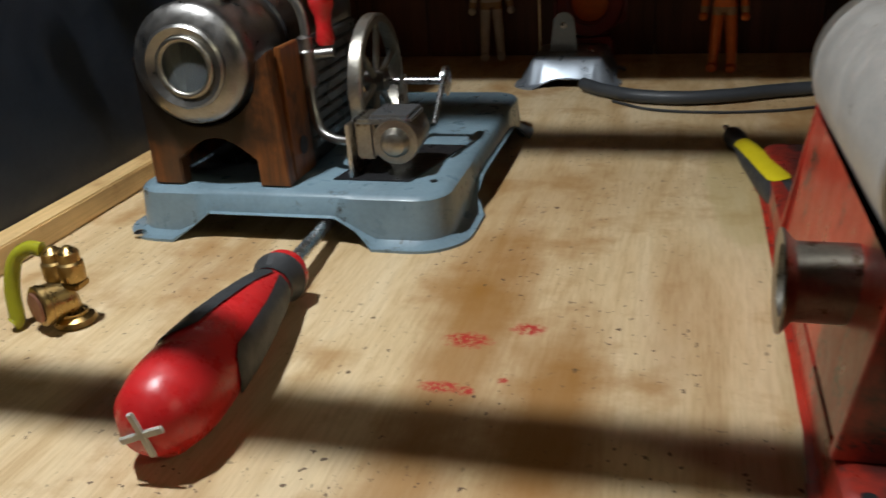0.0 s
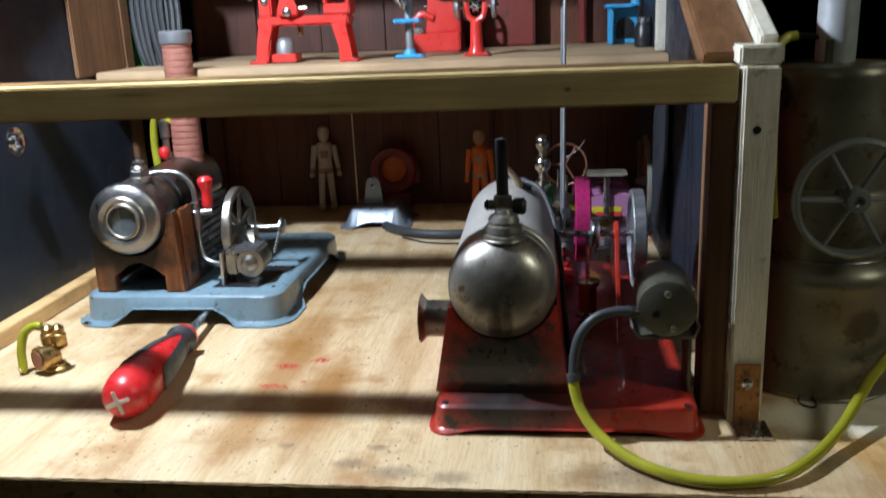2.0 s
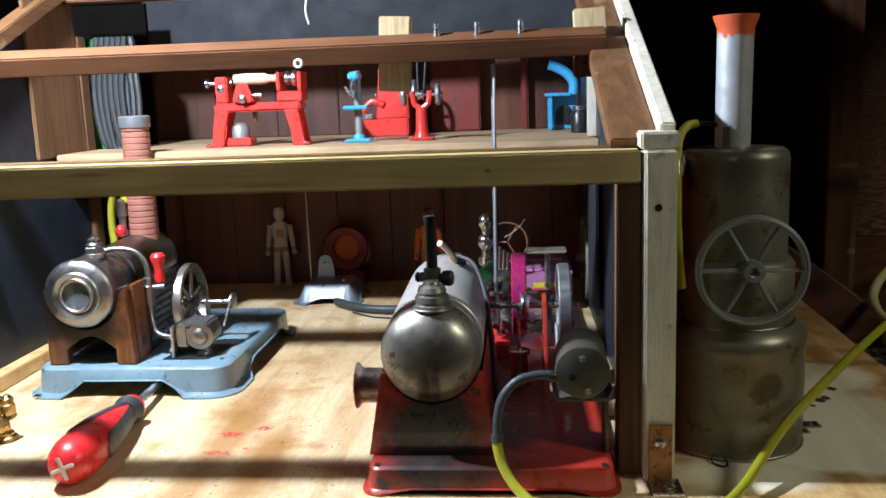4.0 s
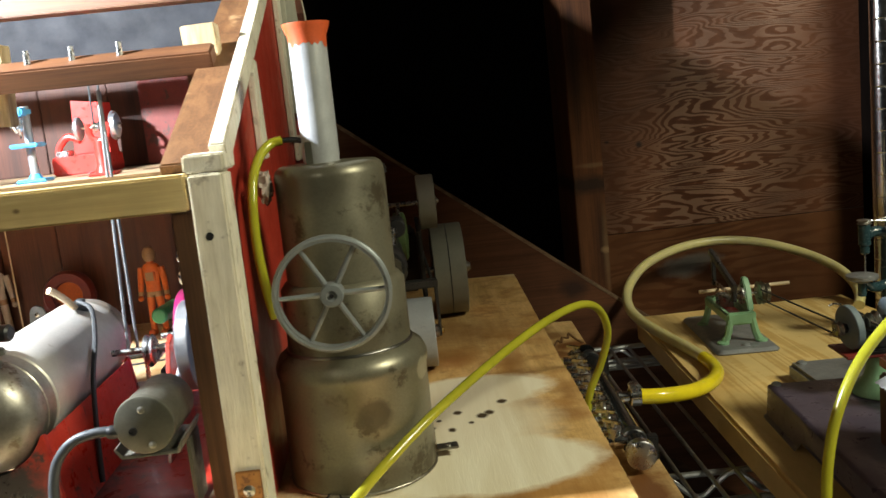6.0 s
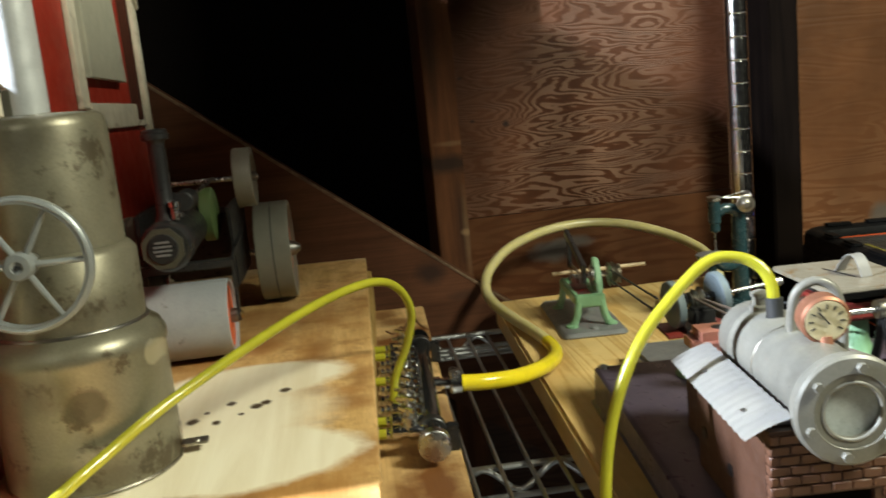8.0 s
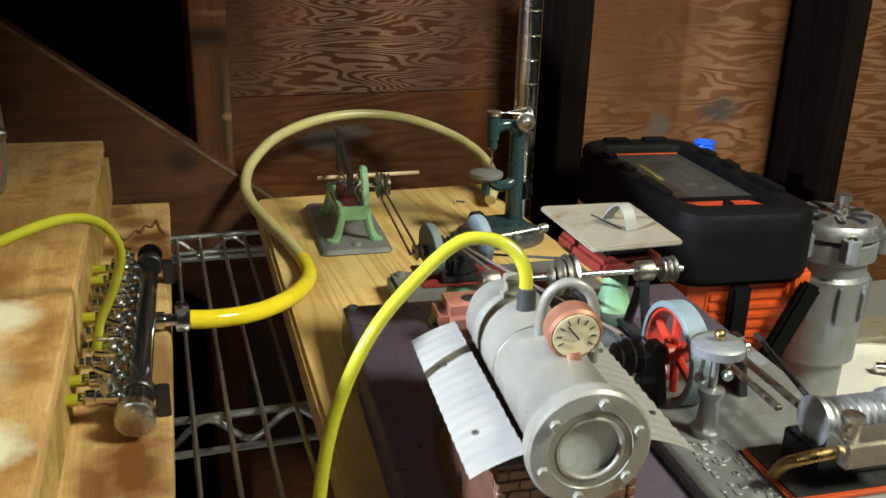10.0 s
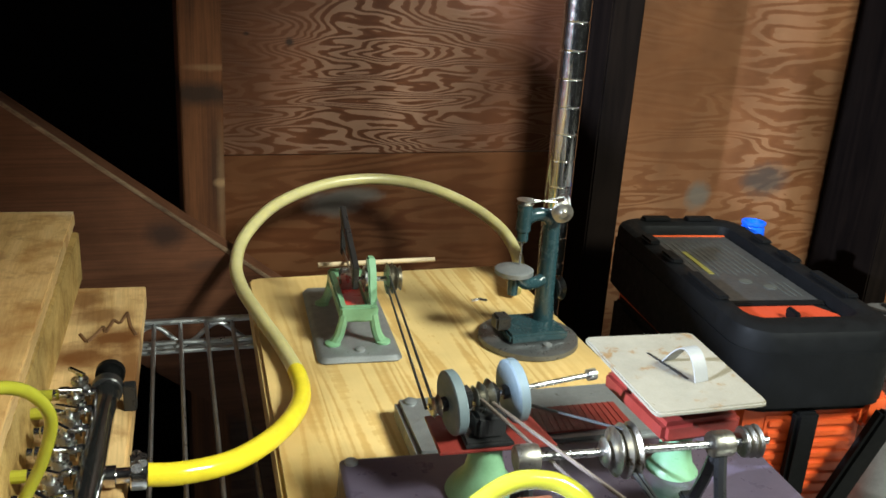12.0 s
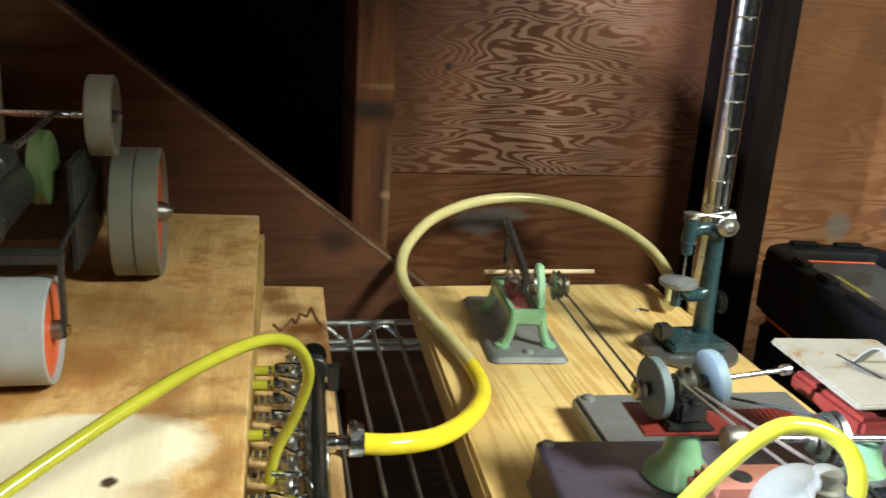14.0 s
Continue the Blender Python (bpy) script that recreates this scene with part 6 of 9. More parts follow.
def doll(name, label, x, y, material, height, turn, arm, accent, low):
    """A standing toy figure as one plain mesh of rounded limbs."""
    b = bm_()
    s = height / 0.095
    lathe(b, [(0.0005, 0.0785), (0.0052, 0.0795), (0.0066, 0.084), (0.0066, 0.089), (0.0045, 0.0935), (0.0005, 0.095)], Matrix.Diagonal((1, 1.05, 1, 1)), 16)
    rod(b, (0, 0, 0.074), (0, 0, 0.081), 0.0038, None, 12)
    lathe(b, [(0.0062, 0.043), (0.0082, 0.047), (0.0072, 0.054), (0.0090, 0.066), (0.0092, 0.073), (0.0062, 0.0765), (0.002, 0.077)], Matrix.Diagonal((1.05, 0.62, 1, 1)), 18)
    box(b, (-0.0055, -0.0068, 0.058), (0.0055, -0.0035, 0.069), 0.001)
    for sd_ in (-1, 1):
        tube(b, [(sd_ * 0.0042, 0, 0.046), (sd_ * 0.0056, -0.0006, 0.026), (sd_ * 0.0066, 0.0006, 0.005)], 0.0043, 10, 4, 0.0034)
        box(b, (sd_ * 0.0068 - 0.0035, -0.0075, 0.0), (sd_ * 0.0068 + 0.0035, 0.0038, 0.006), 0.0012)
        tube(b, [(sd_ * 0.0108, 0, 0.0725), (sd_ * 0.0128, -0.0005, 0.060), (sd_ * (0.0142 + arm), -0.002, 0.043)], 0.0036, 10, 4, 0.0027)
        ball(b, (sd_ * (0.0146 + arm), -0.0024, 0.040), 0.0031)
    bmesh.ops.transform(b, matrix=pose(x, y, 0.0002, 0, 0, turn) @ Matrix.Scale(s, 4), verts=b.verts)
    ob = single(name, b, material, label, "toy figure", "toy figures")
    ob.data.materials.append(accent)
    zs = [v.co.z for v in ob.data.vertices]
    lo, hi = min(zs), max(zs)
    for p in ob.data.polygons:
        h = (p.center.z - lo) / (hi - lo)
        p.material_index = 1 if h > low or 0.60 < h < 0.74 and p.area > 4e-5 or 0.455 < h < 0.495 else 0
    return ob


doll("toy_figure", "plain yellowed white plastic toy figure standing by the wall", -0.104, 0.788, M["bone"], 0.1005, 12, 0.001, M["tan"], 2.0)
doll("toy_figure", "plain orange plastic toy figure standing by the wall", 0.087, 0.738, M["figorange"], 0.0990, -8, 0.0, M["tan"], 0.83)

# ---------------------------------------------------------------- in the loft
def toy_lathe():
    e = thing("toy_lathe", "bright red toy wood lathe on the loft floor", "toy lathe", (-0.025, 0.50, 0.186))
    y0, y1, z = 0.487, 0.509, 0.186
    part("bed", box(bm_(), (-0.0600, y0, 0.2135), (0.010, y1, 0.2205), 0.0015), M["brightred"], e)
    for s, x in ((1, -0.0640), (-1, 0.0120)):
        for y in (y0 + 0.002, y1 - 0.002):
            b = bm_()
            prism(b, [(0, 0), (s * 0.010, 0), (s * 0.011, 0.012), (s * 0.016, 0.030), (s * 0.006, 0.035), (s * 0.003, 0.020)], -0.0015, 0.0015, 0.0004, m=Matrix(((1, 0, 0, x), (0, 0, -1, y), (0, 1, 0, z + 0.0003), (0, 0, 0, 1))))
            part("leg", b, M["brightred"], e)
        part("foot", box(bm_(), (min(x - s * 0.004, x + s * 0.010), y0 - 0.003, z + 0.0002), (max(x - s * 0.004, x + s * 0.010), y1 + 0.003, z + 0.0022), 0.0005), M["brightred"], e)
        screw(e, (x - s * 0.001, y0 - 0.001, z + 0.0022), r=0.002)
    hs = part("headstock", box(bm_(), (-0.0085, y0, 0.2205), (0.0115, y1, 0.2285), 0.001), M["brightred"], e)
    for x in (-0.0085, 0.0085):
        part("headstock_cheek", box(bm_(), (x, y0, 0.2285), (x + 0.003, y1, 0.2435), 0.0008), M["brightred"], hs)
    part("step_pulley", turned(bm_(), (-0.004, 0.498, 0.2385), (1, 0.498, 0.2385), [(0.004, 0), (0.0055, 0.001), (0.0055, 0.003), (0.004, 0.004), (0.0045, 0.006), (0.0065, 0.007), (0.0065, 0.0095), (0.004, 0.011)], 20), M["steel"], hs)
    ts = part("tailstock", box(bm_(), (-0.0590, y0 + 0.003, 0.2205), (-0.0490, y1 - 0.003, 0.2415), 0.0012), M["brightred"], e)
    part("tail_screw", turned(bm_(), (-0.0685, 0.498, 0.2365), (0, 0.498, 0.2365), [(0.0035, 0), (0.0035, 0.002), (0.0015, 0.0025), (0.0015, 0.010), (0.003, 0.0105), (0.003, 0.0215)], 14), M["steel"], ts)
    screw(ts, (-0.054, y0 + 0.003, 0.232), (0, -1, 0), 0.003)
    part("workpiece", turned(bm_(), (-0.0455, 0.498, 0.2390), (-0.008, 0.498, 0.2390), [(0.002, 0), (0.0040, 0.0005), (0.0048, 0.010), (0.0045, 0.025), (0.0030, 0.029), (0.0030, 0.037)], 18), M["stick"], e, "turned pale wooden workpiece")
    rs = part("tool_rest", box(bm_(), (-0.043, y0 - 0.004, 0.2205), (-0.027, y1 - 0.006, 0.2255), 0.001), M["brightred"], e)
    part("rest_blade", prism(bm_(), [(-0.008, 0), (0.008, 0), (0.004, 0.010), (-0.004, 0.010)], 0, 0.002, 0.0004, m=Matrix(((1, 0, 0, -0.035), (0, 0, -1, y0 - 0.001), (0, 1, 0, 0.2255), (0, 0, 0, 1)))), M["brightred"], rs)
    screw(rs, (-0.035, y0 - 0.004, 0.2235), (0, -1, 0), 0.0035)
    part("rest_knob", rod(bm_(), (-0.027, y0 + 0.002, 0.226), (-0.021, y0 + 0.002, 0.226), 0.002), M["steel"], rs)
    part("clamp_bolt", rod(bm_(), (-0.030, 0.498, 0.2135), (-0.030, 0.498, 0.206), 0.002), M["brass"], e)
    return e


stand(toy_lathe(), (-0.0615, 0.600, 0.1855), 1.24)


def blue_drill():
    e = thing("toy_drill_press", "sky-blue toy drill press on the loft floor", "toy drill", (0.0545, 0.53, 0.186))
    part("foot", box(bm_(), (0.0430, 0.519, 0.1863), (0.0670, 0.542, 0.1893), 0.001), M["skyblue"], e)
    for x in (0.0415, 0.0685):
        screw(e, (x, 0.521, 0.1863), r=0.002)
    part("foot_boss", turned(bm_(), (0.0545, 0.532, 0.1893), (0.0545, 0.532, 1), [(0.006, 0), (0.004, 0.004)], 16), M["skyblue"], e)
    part("column", rod(bm_(), (0.0545, 0.532, 0.1893), (0.0545, 0.532, 0.2495), 0.0036), M["castgrey"], e)
    part("table", box(bm_(), (0.0428, 0.518, 0.2155), (0.0658, 0.5385, 0.2190), 0.001), M["skyblue"], e)
    part("spindle", turned(bm_(), (0.0525, 0.522, 0.2235), (0.0525, 0.522, 1), [(0.0008, 0), (0.0012, 0.006), (0.003, 0.008), (0.003, 0.017), (0.002, 0.018)], 12), M["steel"], e)
    part("head", box(bm_(), (0.0490, 0.516, 0.2415), (0.0585, 0.537, 0.2485), 0.0015), M["skyblue"], e)
    part("feed_lever", rod(bm_(), (0.0505, 0.521, 0.228), (0.0455, 0.519, 0.236), 0.0011), M["steel"], e)
    return e


stand(blue_drill(), (0.0345, 0.606, 0.1855), 1.10)


def red_grinder():
    e = thing("toy_grinder", "bright red toy pedestal grinder with two grey wheels", "toy grinder", (0.112, 0.53, 0.186))
    part("foot", box(bm_(), (0.1015, 0.5185, 0.1863), (0.1235, 0.5425, 0.1890), 0.001), M["brightred"], e)
    part("pedestal", turned(bm_(), (0.1125, 0.5305, 0.1890), (0.1125, 0.5305, 1), [(0.0075, 0), (0.0055, 0.006), (0.0048, 0.026)], 18), M["brightred"], e)
    for s in (-1, 1):
        part("fork", tube(bm_(), [(0.1125, 0.5305, 0.2145), (0.1125 + s * 0.006, 0.5305, 0.2185), (0.1125 + s * 0.0078, 0.5305, 0.2265), (0.1125 + s * 0.0078, 0.5305, 0.2300)], 0.0026, 8, 4), M["brightred"], e)
        w = part("grinding_wheel", turned(bm_(), (0.1125 + s * 0.0135, 0.5305, 0.2265), (0.1125 + s * 0.2, 0.5305, 0.2265), [(0.0085, 0), (0.0098, 0.0008), (0.0098, 0.0032), (0.0085, 0.004)], 26), M["alu"], e)
        part("hub_nut", hex_nut(bm_(), (0.1125 + s * 0.0175, 0.5305, 0.2265), (0.1125 + s * 0.0195, 0.5305, 0.2265), 0.0028), M["steel"], w)
    part("axle", rod(bm_(), (0.096, 0.5305, 0.2265), (0.129, 0.5305, 0.2265), 0.0014), M["steel"], e)
    part("pulley", turned(bm_(), (0.110, 0.5305, 0.2265), (1, 0.5305, 0.2265), [(0.005, 0), (0.0035, 0.0025), (0.005, 0.005)], 18), M["steel"], e)
    for s in (-1, 1):
        screw(e, (0.1125 + s * 0.0085, 0.5205, 0.1890), r=0.0018)
    for dx in (-0.0025, 0.0025):
        part("belt", rod(bm_(), (0.1125 + dx, 0.5305, 0.2270), (0.1145 + dx * 1.6, 0.5305, 0.262), 0.0008, seg=6), M["greyhose"], e)
    return e


stand(red_grinder(), (0.0975, 0.606, 0.1855), 1.10)


def red_press():
    e = thing("toy_machine", "large red toy power hammer at the back of the loft", "toy machine", (0.090, 0.66, 0.186))
    part("plinth", box(bm_(), (0.055, 0.640, 0.1863), (0.107, 0.690, 0.2040), 0.0015), M["brightred"], e)
    part("body", prism(bm_(), [(-0.016, 0), (0.018, 0), (0.016, 0.048), (-0.012, 0.052)], 0, 0.030, 0.0015, m=Matrix(((1, 0, 0, 0.088), (0, 0, -1, 0.685), (0, 1, 0, 0.204), (0, 0, 0, 1)))), M["brightred"], e)
    part("arm", tube(bm_(), [(0.060, 0.655, 0.190), (0.058, 0.655, 0.210), (0.068, 0.655, 0.222), (0.080, 0.655, 0.218)], 0.0035, 8, 5), M["brightred"], e)
    part("flywheel", band(bm_(), (0.111, 0.665, 0.229), (1, 0, 0), 0.014, 0.0115, 0.004), M["alu"], e)
    part("axle", rod(bm_(), (0.070, 0.665, 0.229), (0.114, 0.665, 0.229), 0.0016), M["steel"], e)
    part("anvil", box(bm_(), (0.058, 0.645, 0.2042), (0.070, 0.662, 0.2095), 0.001), M["steel"], e)
    return e


stand(red_press(), (0.056, 0.715, 0.1855), 1.08)


def blue_saw():
    e = thing("toy_jigsaw", "sky-blue toy band saw near the loft's end wall", "toy saw", (0.252, 0.695, 0.186))
    part("table", box(bm_(), (0.2350, 0.680, 0.2215), (0.2620, 0.706, 0.2250), 0.0008), M["skyblue"], e)
    part("pillar", prism(bm_(), [(0, 0), (0.030, 0), (0.030, 0.036), (0, 0.036)], 0, 0.004, 0.0006, m=Matrix(((1, 0, 0, 0.2385), (0, 0, -1, 0.704), (0, 1, 0, 0.1865), (0, 0, 0, 1)))), M["skyblue"], e)
    part("opening", prism(bm_(), [(0.009 * math.cos(radians(15 * k)), 0.009 * math.sin(radians(15 * k))) for k in range(13)] + [(-0.009, -0.012), (0.009, -0.012)], 0, 0.0006, m=Matrix(((1, 0, 0, 0.2560), (0, 0, -1, 0.6998), (0, 1, 0, 0.2030), (0, 0, 0, 1)))), M["black"], e)
    part("post", box(bm_(), (0.2385, 0.684, 0.1865), (0.2435, 0.6995, 0.2215), 0.001), M["skyblue"], e)
    part("arm", tube(bm_(), [(0.266, 0.697, 0.223), (0.266, 0.697, 0.236), (0.258, 0.697, 0.246), (0.246, 0.697, 0.253), (0.240, 0.697, 0.255)], 0.0055, 10, 5), M["skyblue"], e)
    return e


stand(blue_saw(), (0.242, 0.742, 0.1855), 1.06)


def dark_jar():
    e = thing("jar", "small dark glass jar with a metal lid", "jar", (0.2715, 0.655, 0.186))
    part("body", turned(bm_(), (0.2640, 0.640, 0.1862), (0.2640, 0.640, 1), [(0.0075, 0), (0.0085, 0.001), (0.0085, 0.016), (0.006, 0.021)], 18), M["black"], e)
    part("lid", turned(bm_(), (0.2640, 0.640, 0.2072), (0.2640, 0.640, 1), [(0.0064, 0), (0.0064, 0.004), (0.005, 0.0045)], 18), M["steel"], e)
    return e


stand(dark_jar(), (0.266, 0.680, 0.1855), 1.10)


def cable_reel():
    e = thing("cable_frame", "green board hung with black cable coils in the loft", "cable holder", (-0.19, 0.60, 0.186))
    part("board", box(bm_(), (-0.262, 0.640, 0.1700), (-0.205, 0.646, 0.300), 0.002), M["brightgreen"], e)
    for k in range(6):
        x = -0.241 + 0.006 * k
        pts = [(x, 0.632, 0.300), (x - 0.005, 0.626, 0.245), (x + 0.001, 0.622, 0.198 - 0.004 * (k % 3)), (x + 0.008, 0.626, 0.190 - 0.003 * (k % 2)), (x + 0.010, 0.632, 0.235), (x + 0.005, 0.636, 0.300)]
        part("cable_loop", tube(bm_(), pts, 0.0030, 7, 6), M["rubber"], e)
    return e


cable_reel()
e = thing("toy_machine", "small red toy machine in the shade of the loft", "toy machine", (-0.083, 0.60, 0.1855))
part("base", box(bm_(), (-0.098, 0.590, 0.1862), (-0.072, 0.612, 0.194), 0.001), M["brightred"], e)
part("body", turned(bm_(), (-0.085, 0.601, 0.194), (-0.085, 0.601, 1), [(0.009, 0), (0.009, 0.010), (0.006, 0.014), (0.003, 0.015)], 18), M["castgrey"], e)

# ---------------------------------------------------------------- beside the barn
def vertical_boiler():
    cx, cy = 0.3285, 0.2975
    e = thing("vertical_boiler", "tall stepped olive-grey toy vertical boiler with a tin chimney", "toy boiler", (cx, cy, 0))
    up = lambda prof, seg=56: turned(bm_(), (cx, cy, 0), (cx, cy, 1), prof, seg)
    b = part("lower_drum", up([(0.0440, 0.0004), (0.0450, 0.0015), (0.0450, 0.066), (0.0460, 0.0675), (0.0460, 0.072), (0.0435, 0.0775), (0.0385, 0.0810), (0.0372, 0.0822)]), M["oliveworn"], e, "stained olive-grey metal drum")
    part("middle_drum", up([(0.0372, 0.0823), (0.0372, 0.118), (0.0345, 0.1215), (0.0325, 0.1225)]), M["oliveworn"], e)
    part("upper_drum", up([(0.0325, 0.1226), (0.0325, 0.184), (0.0312, 0.1885), (0.0285, 0.1905), (0.010, 0.1915), (0.0005, 0.1915)]), M["oliveworn"], e)
    part("weld_seam", ring(bm_(), (cx, cy, 0.0815), (0, 0, 1), 0.0376, 0.0011), M["nickel"], b)
    part("drum_rim", ring(bm_(), (cx, cy, 0.0016), (0, 0, 1), 0.0450, 0.0009), M["tarnish"], b)
    st = part("chimney", turned(bm_(), (cx - 0.003, cy - 0.004, 0.190), (cx - 0.0026, cy - 0.005, 0.30), [(0.0104, 0), (0.0107, 0.005), (0.0108, 0.0755), (0.0098, 0.0755), (0.0096, 0.01)], 36), M["tin"], e, "plain galvanised tin chimney")
    rnd = random.Random(3)
    bm = bm_()
    seg = 40
    rows = []
    for k, (r, z) in enumerate(((0.01085, 0.2585), (0.0110, 0.2630), (0.0134, 0.2690), (0.0136, 0.2705), (0.0108, 0.2650))):
        rows.append([bm.verts.new((cx - 0.0026 + r * math.cos(2 * math.pi * i / seg), cy - 0.0047 + r * math.sin(2 * math.pi * i / seg), z + (rnd.uniform(-0.0028, 0.0012) if k == 0 else 0))) for i in range(seg)])
    for p, q in zip(rows, rows[1:]):
        for i in range(seg):
            bm.faces.new((p[i], p[(i + 1) % seg], q[(i + 1) % seg], q[i]))
    part("flared_top", bm, M["orangepaint"], st, "chipped orange-red flared top")
    part("chimney_patch", box(bm_(), (cx - 0.011, cy - 0.0145, 0.190), (cx - 0.007, cy - 0.0125, 0.204), 0.0004), M["drab"], st)
    c = Vector((0.3265, 0.2440, 0.1225))
    wh = part("flywheel", band(bm_(), c, (0, 1, 0), 0.0325, 0.0288, 0.0062, 56, 0.0014), M["hub"], e, "grey painted six-spoke flywheel")
    part("rim_groove", ring(bm_(), c - Vector((0, 0.0026, 0)), (0, 1, 0), 0.0306, 0.0010, 48, 8), M["hub"], wh)
    part("spokes", spokes(bm_(), c, (0, 1, 0), 6, 0.004, 0.0292, 0.0017, 0.0, 0.0013), M["hub"], wh)
    part("hub", turned(bm_(), c - Vector((0, 0.0065, 0)), c + Vector((0, 1, 0)), [(0.0012, 0.0015), (0.0030, 0), (0.0058, 0.0004), (0.0065, 0.0015), (0.0065, 0.011), (0.004, 0.012)], 24), M["hub"], wh)
    part("hub_hole", rod(bm_(), c - Vector((0, 0.0070, 0)), c - Vector((0, 0.006, 0)), 0.0012), M["black"], wh)
    part("axle", rod(bm_(), c, (0.3265, 0.270, 0.1225), 0.0025), M["steel"], e)
    for s, a in ((1, 4), (0, -118)):
        d = Vector((math.cos(radians(a)), math.sin(radians(a)), 0))
        p = Vector((cx, cy, 0)) + d * 0.0448
        if s:
            tb_ = part("fixing_tab", box(bm_(), (-0.001, -0.0048, 0.0004), (0.0145, 0.0048, 0.0018), 0.0005, m=pose(p.x, p.y, 0.0045, 0, 0, a)), M["tarnish"], e)
            part("tab_web", box(bm_(), (-0.001, -0.0048, 0.0018), (0.0005, 0.0048, 0.013), 0.0004, m=pose(p.x, p.y, 0.0045, 0, 0, a)), M["tarnish"], tb_)
            screw(tb_, (p.x + 0.008, p.y + 0.0006, 0.0063), r=0.0022)
        else:
            part("wire_loop", tube(bm_(), [(p.x + 0.003, p.y + 0.002, 0.004), (p.x, p.y - 0.006, 0.0012), (p.x + 0.005, p.y - 0.012, 0.0008), (p.x + 0.009, p.y - 0.008, 0.0008), (p.x + 0.006, p.y + 0.0015, 0.005)], 0.0006, 6), M["black"], e, "bent black wire")
    part("steam_nozzle", tube(bm_(), [(0.3170, 0.2915, 0.2045), (0.3105, 0.2925, 0.2060), (0.3020, 0.2935, 0.2062)], 0.0016, 8), M["black"], e)
    part("steam_tube", tube(bm_(), [(0.3040, 0.2932, 0.2062), (0.2975, 0.2915, 0.2048), (0.2915, 0.2840, 0.1985), (0.2878, 0.2720, 0.1860), (0.2868, 0.2645, 0.1680), (0.2868, 0.2625, 0.1480), (0.2882, 0.2635, 0.1270), (0.2905, 0.2660, 0.1080)], 0.0028, 12), M["yellow"], e, "yellow vinyl tube")
    return e


vertical_boiler()


def road_roller():
    e = thing("road_roller", "toy steam road roller in black with grey wheels and orange discs", "toy road roller", (0.36, 0.57, 0))
    y, z, r = 0.500, 0.0295, 0.0290
    dr = part("front_roller", turned(bm_(), (0.318, y, z), (0.394, y, z), [(0.0255, 0.001), (r - 0.0005, 0), (r, 0.0006), (r, 0.0735), (r - 0.0005, 0.0741), (0.0262, 0.0738), (0.0260, 0.070)], 52), M["rollergrey"], e, "grey metal roller drum")
    part("roller_disc", turned(bm_(), (0.3885, y, z), (1, y, z), [(0.0258, 0), (0.0258, 0.001), (0.006, 0.0018)], 40), M["orangepaint"], dr, "orange painted disc")
    part("roller_hub", turned(bm_(), (0.389, y, z), (1, y, z), [(0.0055, 0), (0.0055, 0.006), (0.004, 0.0075), (0.002, 0.008)], 18), M["nickel"], dr)
    fk = part("fork", box(bm_(), (0.3955, y - 0.0035, z - 0.004), (0.3980, y + 0.0035, 0.073), 0.0006), M["black"], e)
    part("fork_bridge", box(bm_(), (0.310, y - 0.005, 0.0670), (0.3985, y + 0.005, 0.0735), 0.001), M["black"], fk)
    screw(fk, (0.3982, y, z), (1, 0, 0), 0.003, M["brass"])
    bo = part("boiler", turned(bm_(), (0.3580, 0.462, 0.0915), (0.3540, 0.62, 0.0915), [(0.0005, 0), (0.0155, 0.0005), (0.0180, 0.004), (0.0180, 0.030), (0.0168, 0.034), (0.0168, 0.16)], 40), M["black"], e, "black enamelled boiler")
    part("smokebox_plate", lathe(bm_(), [(0.0140, 0), (0.0151, 0.001), (0.0151, 0.004)], aim((0.3570, 0.4610, 0.0915), (0.3570, 0.40, 0.0915)) @ Matrix.Rotation(radians(22.5), 4, "Z"), 8), M["drab"], bo)
    dp = part("smokebox_door", turned(bm_(), (0.3570, 0.4570, 0.0915), (0.3570, 0.40, 0.0915), [(0.0100, 0), (0.0106, 0.0006), (0.0100, 0.0014), (0.002, 0.0016)], 30), M["black"], bo)
    for k in range(4):
        w = 0.014 - abs(k - 1.5) * 0.0025
        part("name_bar", box(bm_(), (0.3570 - w / 2, 0.4548, 0.0865 + 0.0030 * k), (0.3570 + w / 2, 0.4556, 0.0880 + 0.0030 * k), 0.0003, m=None), M["castgrey"], dp)
    part("chimney", turned(bm_(), (0.3580, 0.482, 0.1075), (0.3580, 0.482, 1), [(0.0088, 0), (0.0066, 0.006), (0.0060, 0.055), (0.0066, 0.057), (0.0086, 0.059), (0.0088, 0.065), (0.0074, 0.066), (0.0050, 0.053)], 28), M["black"], e, "black chimney")
    part("chimney_cap", band(bm_(), (0.3580, 0.482, 0.168), (0, 0, 1), 0.0098, 0.0078, 0.005), M["black"], e)
    part("steam_dome", turned(bm_(), (0.356, 0.535, 0.1065), (0.356, 0.535, 1), [(0.009, 0), (0.009, 0.010), (0.005, 0.016), (0.001, 0.017)], 20), M["black"], e)
    for s, x in ((1, 0.4045), (-1, 0.299)):
        c = Vector((x + s * 0.012, 0.682, 0.0470))
        rw = part("rear_wheel", band(bm_(), c, (1, 0, 0), 0.0466, 0.0425, 0.032, 56), M["rimgrey"], e, "grey metal rear wheel")
        part("tread_groove", ring(bm_(), c, (1, 0, 0), 0.0464, 0.0006, 56, 6), M["black"], rw)
        part("wheel_disc", turned(bm_(), c + Vector((s * 0.011, 0, 0)), c + Vector((s, 0, 0)), [(0.0424, 0), (0.0424, 0.001), (0.008, 0.002)], 44), M["orangepaint"], rw, "orange painted disc")
